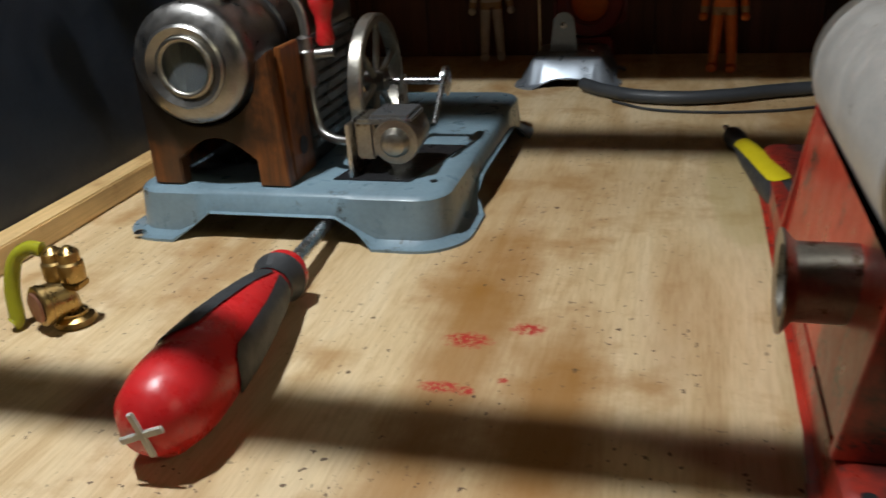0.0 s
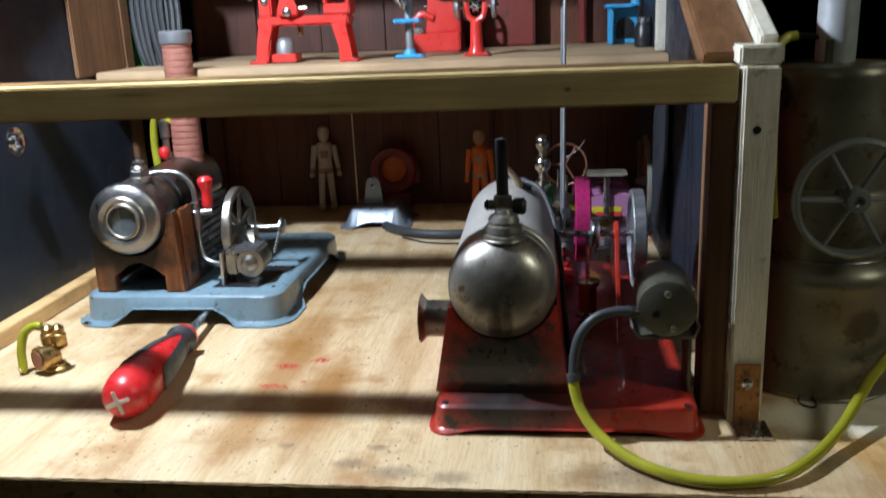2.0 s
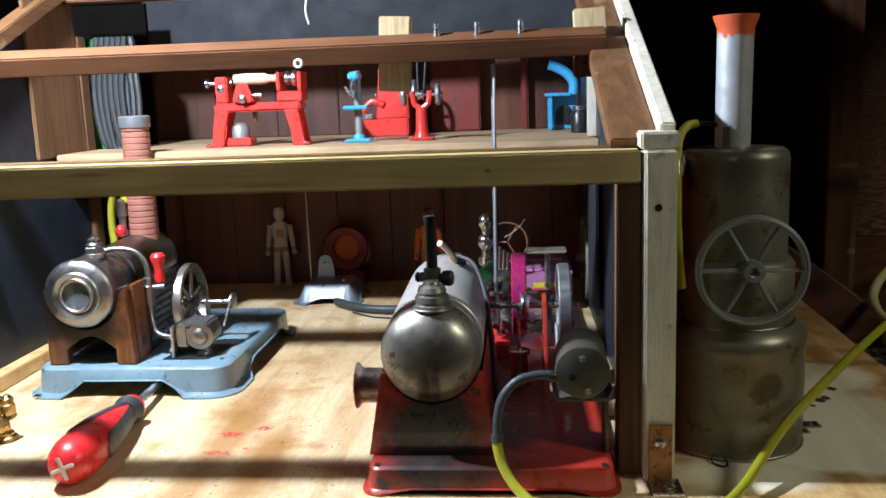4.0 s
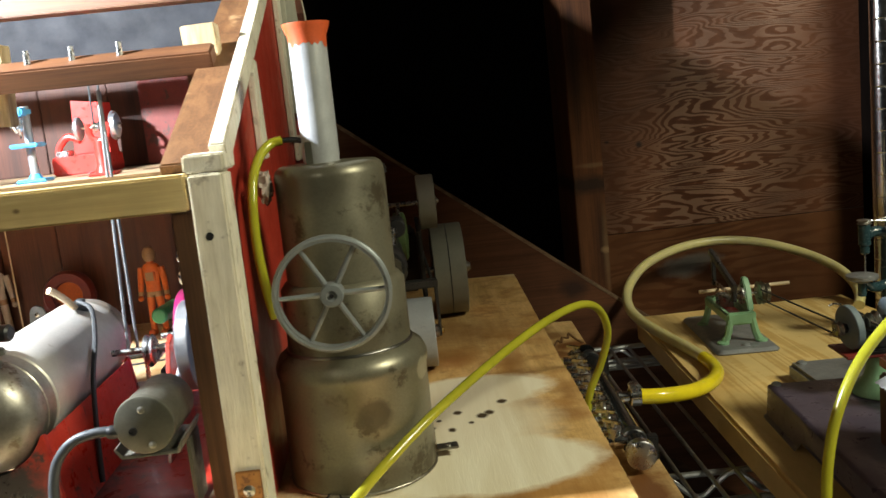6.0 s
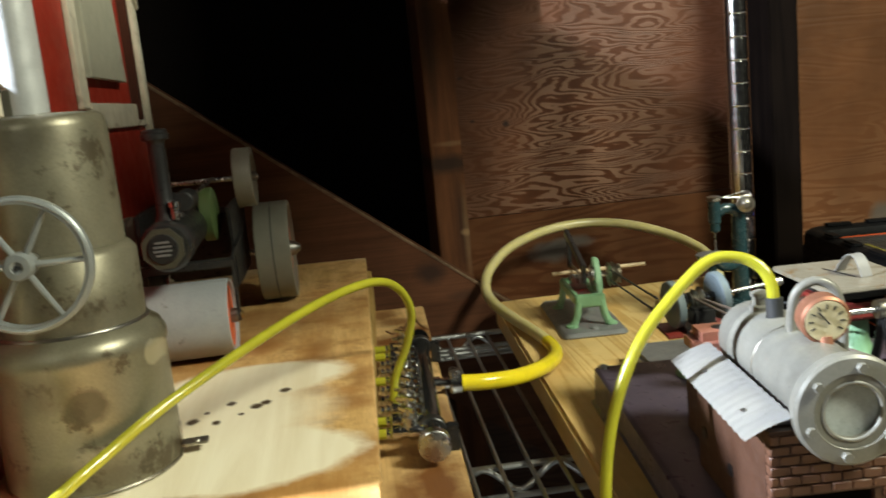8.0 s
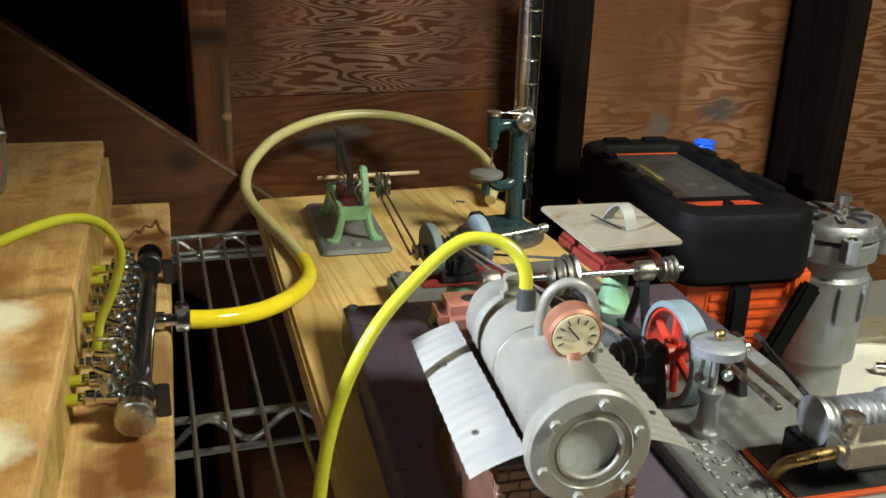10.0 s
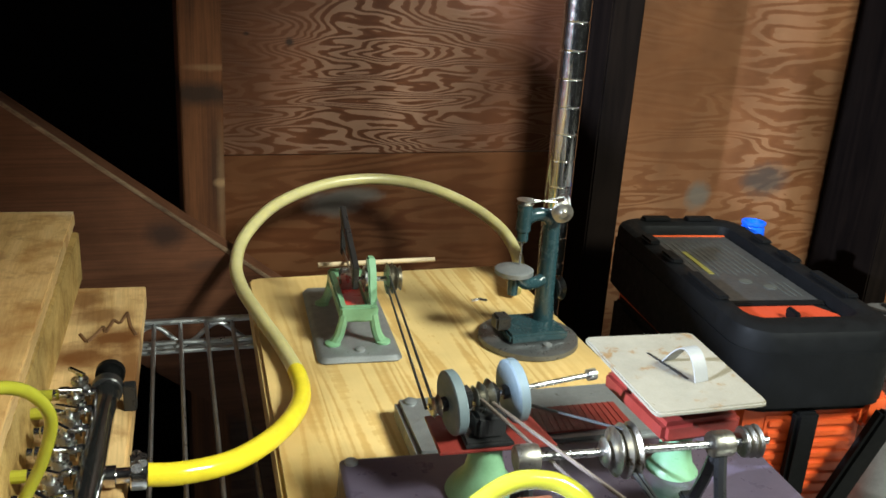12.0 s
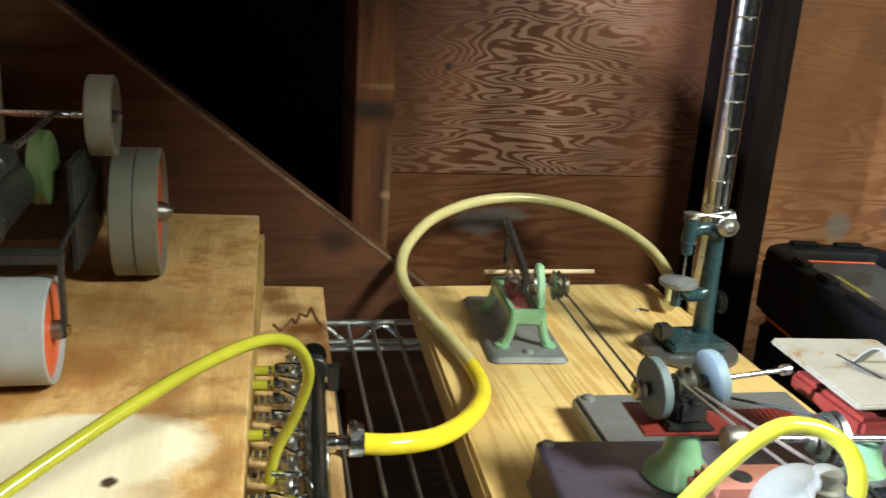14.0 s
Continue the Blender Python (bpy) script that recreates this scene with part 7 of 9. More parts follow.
        part("wheel_hub", turned(bm_(), c + Vector((s * 0.011, 0, 0)), c + Vector((s, 0, 0)), [(0.008, 0), (0.007, 0.006), (0.0045, 0.010), (0.003, 0.012)], 18), M["nickel"], rw)
    c = Vector((0.4000, 0.645, 0.1220))
    fw = part("flywheel", band(bm_(), c, (1, 0, 0), 0.0265, 0.0220, 0.0165, 44), M["rimgrey"], e, "grey flywheel")
    part("spokes", spokes(bm_(), c, (1, 0, 0), 6, 0.003, 0.0225, 0.0021), M["orangepaint"], fw)
    part("hub", rod(bm_(), c - Vector((0.006, 0, 0)), c + Vector((0.010, 0, 0)), 0.0042), M["nickel"], fw)
    part("crankshaft", rod(bm_(), (0.330, 0.645, 0.122), (0.412, 0.645, 0.122), 0.0022), M["steel"], e)
    part("green_gear_guard", turned(bm_(), (0.366, 0.592, 0.098), (0.384, 0.592, 0.098), [(0.019, 0), (0.0225, 0.0015), (0.0225, 0.010), (0.019, 0.012), (0.006, 0.013)], 36), M["duskgreen"], e, "dusty green enamelled gear guard")
    part("side_plate", box(bm_(), (0.387, 0.575, 0.035), (0.391, 0.690, 0.105), 0.002), M["black"], e)
    part("side_plate", box(bm_(), (0.313, 0.575, 0.035), (0.317, 0.690, 0.105), 0.002), M["black"], e)
    part("tender", box(bm_(), (0.3175, 0.665, 0.030), (0.3865, 0.730, 0.090), 0.003), M["black"], e)
    part("rear_axle", rod(bm_(), (0.29, 0.682, 0.047), (0.422, 0.682, 0.047), 0.003), M["steel"], e)
    part("connecting_rod", rod(bm_(), (0.372, 0.500, 0.121), (0.372, 0.640, 0.124), 0.0017), M["steel"], e)
    part("cylinder", turned(bm_(), (0.370, 0.485, 0.120), (0.370, 0.60, 0.120), [(0.0065, 0), (0.0075, 0.001), (0.0075, 0.028), (0.006, 0.029), (0.003, 0.035)], 20), M["black"], e)
    part("steering_shaft", rod(bm_(), (0.3945, 0.505, 0.070), (0.390, 0.68, 0.075), 0.0014), M["black"], e)
    for yy in (0.475, 0.492):
        part("filler_stub", turned(bm_(), (0.3655, yy, 0.109), (0.368, yy, 0.2), [(0.003, 0), (0.003, 0.008), (0.0042, 0.009), (0.0042, 0.013), (0.002, 0.014)], 12), M["steel"], e)
    return e


stand(road_roller(), (0.3520, 0.568, 0), 1.02)


def manifold():
    a, b = Vector((0.5178, 0.3605, -0.0398)), Vector((0.5335, 0.6060, -0.0398))
    d = (b - a).normalized()
    e = thing("air_manifold", "black pipe manifold with a row of steel valves", "manifold", (0.53, 0.47, -0.056))
    pp = part("pipe", turned(bm_(), a, b, [(0.0068, 0.0), (0.0074, 0.001), (0.0074, 0.245), (0.0068, 0.246)], 28), M["glossblack"], e, "glossy black pipe")
    part("end_cap", turned(bm_(), a - d * 0.0085, b, [(0.0095, 0), (0.0108, 0.001), (0.0108, 0.0085)], 28), M["steel"], e, "steel end cap")
    part("end_plug", turned(bm_(), b - d * 0.002, b + d, [(0.0094, 0), (0.0094, 0.006), (0.0075, 0.008)], 24), M["blackplastic"], e)
    for s in (0.022, 0.226):
        c = a + d * s
        cl = part("pipe_clip", band(bm_(), c, d, 0.0098, 0.0074, 0.009), M["black"], e)
        part("clip_ear", box(bm_(), (0.0095, -0.004, -0.0158), (0.0175, 0.004, 0.003), 0.0008, m=pose(c.x, c.y, c.z, 0, 0, -4)), M["black"], cl)
    left = Vector((-1, 0.075, 0))
    for k in range(10):
        c = a + d * (0.016 + 0.0222 * k) + left * 0.0065 + Vector((0, 0, 0.003))
        el = part("valve", turned(bm_(), c - left * 0.001, c + left, [(0.0036, 0), (0.0036, 0.003), (0.0060, 0.0035), (0.0060, 0.010), (0.0044, 0.0105), (0.0044, 0.0155), (0.0052, 0.016), (0.0052, 0.021), (0.0034, 0.022), (0.0038, 0.025), (0.0030, 0.026), (0.0034, 0.029), (0.0024, 0.030)], 14), M["chrome"], e, "bright steel needle valve")
        part("valve_stem", turned(bm_(), c + left * 0.008, c + left * 0.008 + Vector((0, 0, 1)), [(0.0044, 0), (0.0044, 0.007), (0.0052, 0.0075), (0.0052, 0.0105), (0.0022, 0.011), (0.0022, 0.015)], 12), M["steel"], el)
        part("valve_lever", box(bm_(), (-0.0050, -0.0015, 0.0135), (0.0095, 0.0015, 0.0158), 0.0005, m=pose(*(c + left * 0.008), 0, 0, 20 * (k % 3) + 130)), M["chrome"], el)
        if k in (0, 1, 5, 8, 9):
            q = c + left * 0.020
            part("tube_stub", tube(bm_(), [q, q + left * 0.020, q + left * 0.045 + Vector((0, 0.002, -0.001))], 0.0036, 9, 4), M["yellow"], el, "yellow vinyl tube")
    ci = Vector((0.5345, 0.4955, -0.0470))
    out = Vector((1, -0.02, -0.05)).normalized()
    ba = part("hose_barb", turned(bm_(), ci - out * 0.012, ci + out, [(0.0045, 0), (0.0045, 0.010), (0.0062, 0.0105), (0.0062, 0.016), (0.0046, 0.0165), (0.0046, 0.026)], 18), M["chrome"], e)
    part("hose_clamp", band(bm_(), ci + out * 0.0165, out, 0.0088, 0.0074, 0.0095), M["chrome"], ba, "stainless hose clamp")
    part("clamp_screw", rod(bm_(), ci + out * 0.0165 + Vector((-0.001, -0.007, 0.0085)), ci + out * 0.0165 + Vector((-0.001, 0.007, 0.0085)), 0.0032, None, 10), M["steel"], ba)
    part("clamp_housing", box(bm_(), (-0.0045, -0.0045, 0.0065), (0.0045, 0.0045, 0.0115), 0.0008, m=Matrix.Translation(ci + out * 0.0165)), M["steel"], ba)
    return e


manifold()
hp = [(0.549, 0.4950, -0.0478), (0.575, 0.4945, -0.050), (0.606, 0.508, -0.054), (0.636, 0.543, -0.060), (0.657, 0.588, -0.0665), (0.6635, 0.630, -0.0690), (0.659, 0.685, -0.0690), (0.650, 0.742, -0.0680)]
h2 = [(0.650, 0.742, -0.0680), (0.6405, 0.800, -0.0640), (0.6390, 0.845, -0.0560), (0.653, 0.890, -0.0420), (0.690, 0.936, -0.0250), (0.745, 0.966, -0.0135), (0.805, 0.978, -0.0110), (0.862, 0.968, -0.0180), (0.905, 0.930, -0.0310), (0.924, 0.880, -0.0430), (0.9215, 0.830, -0.0520), (0.907, 0.785, -0.0580), (0.893, 0.760, -0.0660)]
full = hp + h2[1:]
path = smooth_path(full, 8)
cut = 5 * 8 + 2
ho = thing("air_hose", "yellow braided air hose looping to the wall, faded further on", "hose", (0.65, 0.70, -0.075))
part("new_hose", tube(bm_(), path[: cut + 1], 0.0068, 14, 1), M["hose"], ho, "bright yellow braided hose")
part("old_hose", tube(bm_(), path[cut:], 0.0062, 14, 1), M["oldhose"], ho, "faded yellow hose")
single("white_disc", turned(bm_(), (0.507, 0.222, -0.0548), (0.507, 0.222, 1), [(0.0068, 0), (0.0074, 0.0006), (0.0074, 0.0018), (0.0066, 0.0024)], 24), M["white"], "small white plastic disc on the lower board", "disc")

# ---------------------------------------------------------------- on the pine bench board
def mill_engine():
    """The large engine on the mauve base, in axes of its own: u across, v back, w up from the pine board."""
    e = thing("steam_engine", "large toy steam plant on a mauve enamelled metal base", "steam engine", (0.628, 0.1575, -0.076), -5.6, own=True)
    top = 0.030
    part("base", pressed_base(bm_(), 0.0, 0.268, 0.0, 0.3310, top, 0.004, 0.0015, 0.006, (("front", 0.055, 0.235), ("left", 0.06, 0.25)), 0.012, n=26), M["purple"], e, "mauve enamelled pressed base")
    part("base_hole", rod(bm_(), (0.010, 0.0105, top - 0.001), (0.010, 0.0105, top + 0.0006), 0.0022), M["black"], e)
    screw(e, (0.009, 0.3220, top), r=0.0042, material=M["castgrey"])
    # brick house
    u0, u1, v0, v1, w0, w1 = 0.0235, 0.0850, 0.0235, 0.1300, top + 0.0002, 0.0930
    hs = part("boiler_house", box(bm_(), (u0 + 0.001, v0 + 0.006, w0), (u1 - 0.001, v1, w1), 0.0008), M["brickside"], e, "brown tin boiler house")
    fo = part("fire_opening", box(bm_(), (u0 + 0.0097, v0 + 0.0048, w0 + 0.004), (u1 - 0.0122, v0 + 0.0062, w0 + 0.0293), 0.0004), M["dark"], hs)
    for a, b in (((u0 + 0.001, w0), (u0 + 0.0095, w1 - 0.001)), ((u1 - 0.012, w0), (u1 - 0.001, w1 - 0.001)), ((u0 + 0.0096, w0), (u1 - 0.0121, w0 + 0.0038)), ((u0 + 0.0096, w0 + 0.0295), (u1 - 0.0121, w1 - 0.001))):
        part("mortar_panel", box(bm_(), (a[0], v0 + 0.0012, a[1]), (b[0], v0 + 0.0060, b[1])), M["brickside"], hs)
    part("burner", box(bm_(), (u0 + 0.020, v0 + 0.0016, w0 + 0.0042), (u0 + 0.038, v0 + 0.0060, w0 + 0.021), 0.0015), M["tape"], fo)
    part("burner_flap", box(bm_(), (u0 + 0.0215, v0 + 0.002, w0 + 0.0205), (u0 + 0.0425, v0 + 0.007, w0 + 0.0225), 0.0005), M["brickside"], fo)
    brick = bm_()
    box(brick, (0.0003, 0, 0.0003), (0.0092, 0.006, 0.0047), 0.0005, 1)
    first = part("brick", brick, M["brick"], hs)
    half = bm_()
    box(half, (0.0003, 0, 0.0003), (0.0044, 0.006, 0.0047), 0.0005, 1)
    hf = part("brick", half, M["brick"], hs)
    shared, shared_half, used = first.data, hf.data, {}
    for row in range(12):
        u = u0 + 0.0005
        w = w0 + 0.0002 + 0.005 * row
        first_half = row % 2
        while u < u1 - 0.003:
            wide = 0.0047 if (first_half or u + 0.0095 > u1) else 0.0095
            first_half = 0
            inside = u + wide > u0 + 0.0100 and u < u1 - 0.0120 and w < w0 + 0.0295 and w > w0 + 0.0035
            inside |= (u + wide / 2 - 0.0605) ** 2 + (w - 0.0965) ** 2 < 0.0215 ** 2
            if not inside:
                kind = shared if wide > 0.005 else shared_half
                if kind not in used:
                    ob = first if kind is shared else hf
                    used[kind] = 1
                else:
                    ob = new("brick", kind)
                    ob.parent = hs
                ob.location = (u, v0 + 0.0004 * random.Random(row * 40 + int(u * 1e4)).random(), w)
            u += wide
    for v, w in ((0.118, 0.055), (0.078, 0.050)):
        part("vent_hole", rod(bm_(), (u0 + 0.0012, v, w), (u0 + 0.0004, v, w), 0.0036, None, 16), M["black"], hs)
    cb_ = part("chimney_base", box(bm_(), (0.0345, 0.1560, top + 0.0002), (0.0800, 0.1850, 0.0830), 0.002), M["brickside"], e, "brown tin chimney base behind the boiler")
    part("chimney_collar", box(bm_(), (0.0335, 0.1550, 0.0831), (0.0810, 0.1860, 0.1000), 0.0055, 4), M["pinkbrick"], cb_, "salmon-red rounded collar")
    part("collar_hole", rod(bm_(), (0.0530, 0.1705, 0.0999), (0.0530, 0.1705, 0.1003), 0.0050, None, 20), M["black"], cb_)
    part("stick", rod(bm_(), (0.0620, 0.036, 0.0480), (0.0800, 0.004, 0.0352), 0.0019, None, 10), M["stick"], e, "thin bamboo stick")
    # corrugated white roof, one sheet a side of the boiler
    for side in (-1, 1):
        bm = bm_()
        n_v, n_u = 48, 8
        grid = []
        for i in range(n_v + 1):
            v = 0.0205 + 0.122 * i / n_v
            row = []
            for j in range(n_u + 1):
                s = j / n_u
                u = 0.060 + side * (0.0255 + 0.0230 * s) + (v - 0.02) * 0.02
                w = 0.1000 - 0.0045 * s * s - 0.0045 * s + 0.0007 * math.sin(i * math.pi / 1.5)
                row.append(bm.verts.new((u, v, w)))
            grid.append(row)
        for i in range(n_v):
            for j in range(n_u):
                bm.faces.new((grid[i][j], grid[i][j + 1], grid[i + 1][j + 1], grid[i + 1][j]))
        bmesh.ops.solidify(bm, geom=bm.faces[:], thickness=0.0007)
        rf = part("roof_sheet", bm, M["whitemetal"], hs, "white corrugated tin roof sheet")
        for v in (0.045, 0.105):
            screw(rf, (0.060 + side * 0.040 + (v - 0.02) * 0.02, v, 0.0958), r=0.0017)
    # boiler
    A, B_ = Vector((0.0585, 0.0145, 0.1020)), Vector((0.0645, 0.170, 0.1020))
    d = (B_ - A).normalized()
    bo = part("boiler", turned(bm_(), A, B_, [(0.0128, 0.0045), (0.0128, 0.0012), (0.0136, 0.0006), (0.0172, 0.0006), (0.0176, 0.0), (0.0245, 0.0006), (0.0258, 0.002), (0.0258, 0.0075), (0.0243, 0.009), (0.0238, 0.0125), (0.0222, 0.015), (0.0212, 0.0165), (0.0210, 0.106), (0.0216, 0.107), (0.0216, 0.1105), (0.0210, 0.1115), (0.0210, 0.126), (0.0185, 0.133), (0.010, 0.137), (0.0005, 0.138)], 52), M["boilergrey"], e, "silver-grey painted boiler with a round front window")
    part("front_window", turned(bm_(), A + d * 0.004, B_, [(0.0127, 0), (0.0127, 0.0012)], 32), M["dustyglass"], bo, "dusty round glass")
    part("window_back", turned(bm_(), A + d * 0.0056, B_, [(0.0127, 0), (0.0127, 0.0008)], 32), M["ash"], bo)
    part("window_rim", ring(bm_(), A + d * 0.0012, d, 0.0134, 0.0011), M["boilergrey"], bo)
    for k in range(6):
        a = radians(60 * k + 20)
        p = A + Vector((0.0207 * math.cos(a), 0, 0.0207 * math.sin(a)))
        part("cover_bolt", hex_nut(bm_(), p + d * 0.0004, p - d * 0.0022, 0.0024), M["boilergrey"], bo)
    g = Vector((0.0645, 0.0515, 0.1190))
    gd = Vector((-0.06, -1, -0.10)).normalized()
    ga = part("pressure_gauge", turned(bm_(), g + Vector((0, 0.004, 0.0150)) - gd * 0.0055, g + Vector((0, 0.004, 0.0150)) + gd, [(0.0090, 0), (0.0118, 0.001), (0.0120, 0.009), (0.0108, 0.0102), (0.0100, 0.0095)], 30), M["copper"], e, "copper-cased pressure gauge")
    part("dial", turned(bm_(), g + Vector((0, 0.004, 0.0150)) + gd * 0.0042, g + Vector((0, 0.004, 0.0150)) + gd, [(0.0101, 0), (0.0101, 0.0008)], 28), M["dial"], ga, "yellowed dial")
    dc = g + Vector((0, 0.004, 0.0150)) + gd * 0.0052
    bm = bm_()
    dm = aim(dc, dc + gd)
    for k in range(9):
        box(bm, (-0.0003, 0.0062, -0.0002), (0.0003, 0.0086, 0.0002), m=dm @ Matrix.Rotation(radians(-120 + 30 * k), 4, "Z"))
    part("dial_marks", bm, M["black"], ga)
    part("needle", box(bm_(), (-0.0004, -0.002, 0.0), (0.0004, 0.0062, 0.0004), m=dm @ Matrix.Rotation(radians(40), 4, "Z")), M["black"], ga)
    part("gauge_stem", rod(bm_(), g - Vector((0, 0, 0.002)), g + Vector((0, 0.002, 0.006)), 0.0034, None, 14), M["copper"], ga)
    part("loop_pipe", tube(bm_(), [(0.0580, 0.076, 0.1180), (0.0578, 0.076, 0.130), (0.0605, 0.075, 0.1425), (0.0690, 0.073, 0.1480), (0.0780, 0.071, 0.1430), (0.0815, 0.070, 0.128), (0.0815, 0.070, 0.110)], 0.0024, 10), M["boilergrey"], e, "bent grey loop pipe")
    part("loop_flange", turned(bm_(), (0.0580, 0.076, 0.1165), (0.0580, 0.076, 1), [(0.0048, 0), (0.0048, 0.002), (0.003, 0.003)], 16), M["boilergrey"], e)
    part("safety_valve", turned(bm_(), (0.0605, 0.1225, 0.1215), (0.0605, 0.1225, 1), [(0.0062, 0), (0.0062, 0.003), (0.0045, 0.004), (0.0045, 0.008), (0.0055, 0.0085), (0.0055, 0.0105), (0.0015, 0.012)], 18), M["boilergrey"], e)
    sl = part("rubber_sleeve", tube(bm_(), [(0.0608, 0.1035, 0.1190), (0.0610, 0.1040, 0.1260), (0.0610, 0.1045, 0.1330)], 0.0046, 12, 5), M["rubber"], e, "black rubber sleeve")
    part("boiler_band", band(bm_(), A + d * 0.070, d, 0.0214, 0.0205, 0.002), M["tarnish"], bo)
    # cast plate with the engine
    part("cast_plate", pressed_base(bm_(), 0.142, 0.258, 0.024, 0.212, 0.0085, 0.003, 0.0, 0.012, z=top + 0.0003), M["castgrey"], e, "cast grey plate with raised rim")
    pz = top + 0.0088
    rnd = random.Random(8)
    bm = bm_()
    for k in range(60):
        u, v = rnd.uniform(0.150, 0.178), rnd.uniform(0.034, 0.10)
        box(bm, (u, v, pz - 0.0004), (u + rnd.uniform(0.002, 0.005), v + rnd.uniform(0.002, 0.005), pz + 0.0006), 0.0004, 1)
    tagged(part("cast_pattern", bm, M["castgrey"], e), kind="stuff")
    c = Vector((0.1745, 0.156, 0.0620))
    fw = part("flywheel", band(bm_(), c, (1, 0.0, 0), 0.0310, 0.0275, 0.0130, 56), M["paleblue"], e, "pale blue-grey flywheel rim")
    part("spokes", spokes(bm_(), c, (1, 0, 0), 6, 0.004, 0.0280, 0.0030, 0.4, 0.0022), M["red"], fw, "red enamelled spokes")
    part("inner_rim", band(bm_(), c, (1, 0, 0), 0.0276, 0.0252, 0.0105, 48), M["red"], fw, "red inner rim")
    part("hub", turned(bm_(), c - Vector((0.008, 0, 0)), c + Vector((1, 0, 0)), [(0.004, 0), (0.0062, 0.001), (0.0062, 0.015), (0.004, 0.016)], 18), M["red"], fw)
    part("crankshaft", rod(bm_(), (0.132, 0.156, 0.062), (0.222, 0.156, 0.062), 0.0028), M["steel"], e)
    part("shaft_pulley", turned(bm_(), (0.136, 0.156, 0.062), (1, 0.156, 0.062), [(0.0080, 0), (0.0095, 0.001), (0.0060, 0.004), (0.0095, 0.007), (0.0110, 0.008), (0.0075, 0.011), (0.0110, 0.014), (0.010, 0.015)], 24), M["black"], e)
    for u in (0.160, 0.212):
        part("bearing_block", prism(bm_(), [(-0.016, 0), (0.016, 0), (0.007, 0.029), (0.004, 0.033), (-0.004, 0.033), (-0.007, 0.029)], 0, 0.006, 0.0006, m=Matrix(((0, 0, 1, u - 0.003), (1, 0, 0, 0.154), (0, 1, 0, pz), (0, 0, 0, 1)))), M["black"], e)
    gv = part("governor", turned(bm_(), (0.1700, 0.108, pz), (0.1700, 0.108, 1), [(0.0085, 0), (0.0085, 0.003), (0.0060, 0.006), (0.0048, 0.020), (0.0070, 0.024), (0.0070, 0.027), (0.0022, 0.028), (0.0022, 0.051)], 22), M["alu"], e, "grey governor column")
    part("governor_disc", turned(bm_(), (0.1700, 0.108, pz + 0.048), (0.1700, 0.108, 1), [(0.0120, 0), (0.0140, 0.001), (0.0140, 0.0055), (0.0120, 0.0070), (0.0030, 0.0075)], 34), M["castgrey"], gv)
    part("governor_knob", ball(bm_(), (0.1700, 0.108, pz + 0.0585), 0.0030), M["brass"], gv)
    for s in (-1, 1):
        part("governor_arm", rod(bm_(), (0.1700 + s * 0.007, 0.108, pz + 0.048), (0.1700 + s * 0.008, 0.108, pz + 0.036), 0.0011), M["steel"], gv)
        part("governor_ball", ball(bm_(), (0.1700 + s * 0.008, 0.108, pz + 0.034), 0.0032), M["alu"], gv)
    cb = part("cylinder_bed", box(bm_(), (0.178, 0.040, pz), (0.262, 0.086, pz + 0.0035), 0.001), M["orangepaint"], e, "black engine bed edged in red")
    part("bed_top", box(bm_(), (0.1795, 0.0415, pz + 0.0036), (0.2605, 0.0845, pz + 0.0046), 0.0006), M["black"], cb)
    part("bed_block", box(bm_(), (0.196, 0.052, pz + 0.0046), (0.250, 0.080, pz + 0.0185), 0.0015), M["black"], cb)
    cy = part("cylinder", turned(bm_(), (0.200, 0.066, pz + 0.029), (1, 0.066, pz + 0.029), [(0.006, 0), (0.0125, 0.001), (0.0125, 0.004)] + [(0.0098 + 0.0012 * (k % 2), 0.005 + 0.0022 * k) for k in range(17)] + [(0.0125, 0.043), (0.0125, 0.047), (0.006, 0.048)], 28), M["alu"], e, "ribbed grey cylinder")
    part("cylinder_cover", turned(bm_(), (0.2480, 0.066, pz + 0.029), (1, 0.066, pz + 0.029), [(0.0132, 0), (0.0132, 0.004), (0.010, 0.006), (0.003, 0.007)], 26), M["cream"], cy)
    ch = part("steam_chest", box(bm_(), (0.200, 0.038, pz + 0.018), (0.232, 0.054, pz + 0.032), 0.0015), M["tarnish"], e)
    part("lubricator", turned(bm_(), (0.206, 0.046, pz + 0.032), (0.206, 0.046, 1), [(0.0045, 0), (0.0045, 0.008), (0.0055, 0.0085), (0.0055, 0.0115), (0.003, 0.012)], 18), M["tarnish"], ch)
    part("elbow_pipe", tube(bm_(), [(0.178, 0.058, pz + 0.006), (0.179, 0.052, pz + 0.016), (0.186, 0.048, pz + 0.021), (0.200, 0.046, pz + 0.024)], 0.0032, 10), M["brass"], e, "brass elbow pipe")
    part("guide_bar", box(bm_(), (0.190, 0.080, pz + 0.027), (0.194, 0.150, pz + 0.030), 0.0006), M["tarnish"], e)
    part("guide_bar", box(bm_(), (0.202, 0.080, pz + 0.027), (0.206, 0.150, pz + 0.030), 0.0006), M["tarnish"], e)
    part("valve_arm", rod(bm_(), (0.214, 0.060, pz + 0.022), (0.222, 0.150, pz + 0.034), 0.0016), M["black"], e)
    # line shaft behind the engine
    sh = part("line_shaft", rod(bm_(), (0.082, 0.241, 0.0790), (0.2220, 0.241, 0.0790), 0.0022), M["steel"], e, "bright steel line shaft")
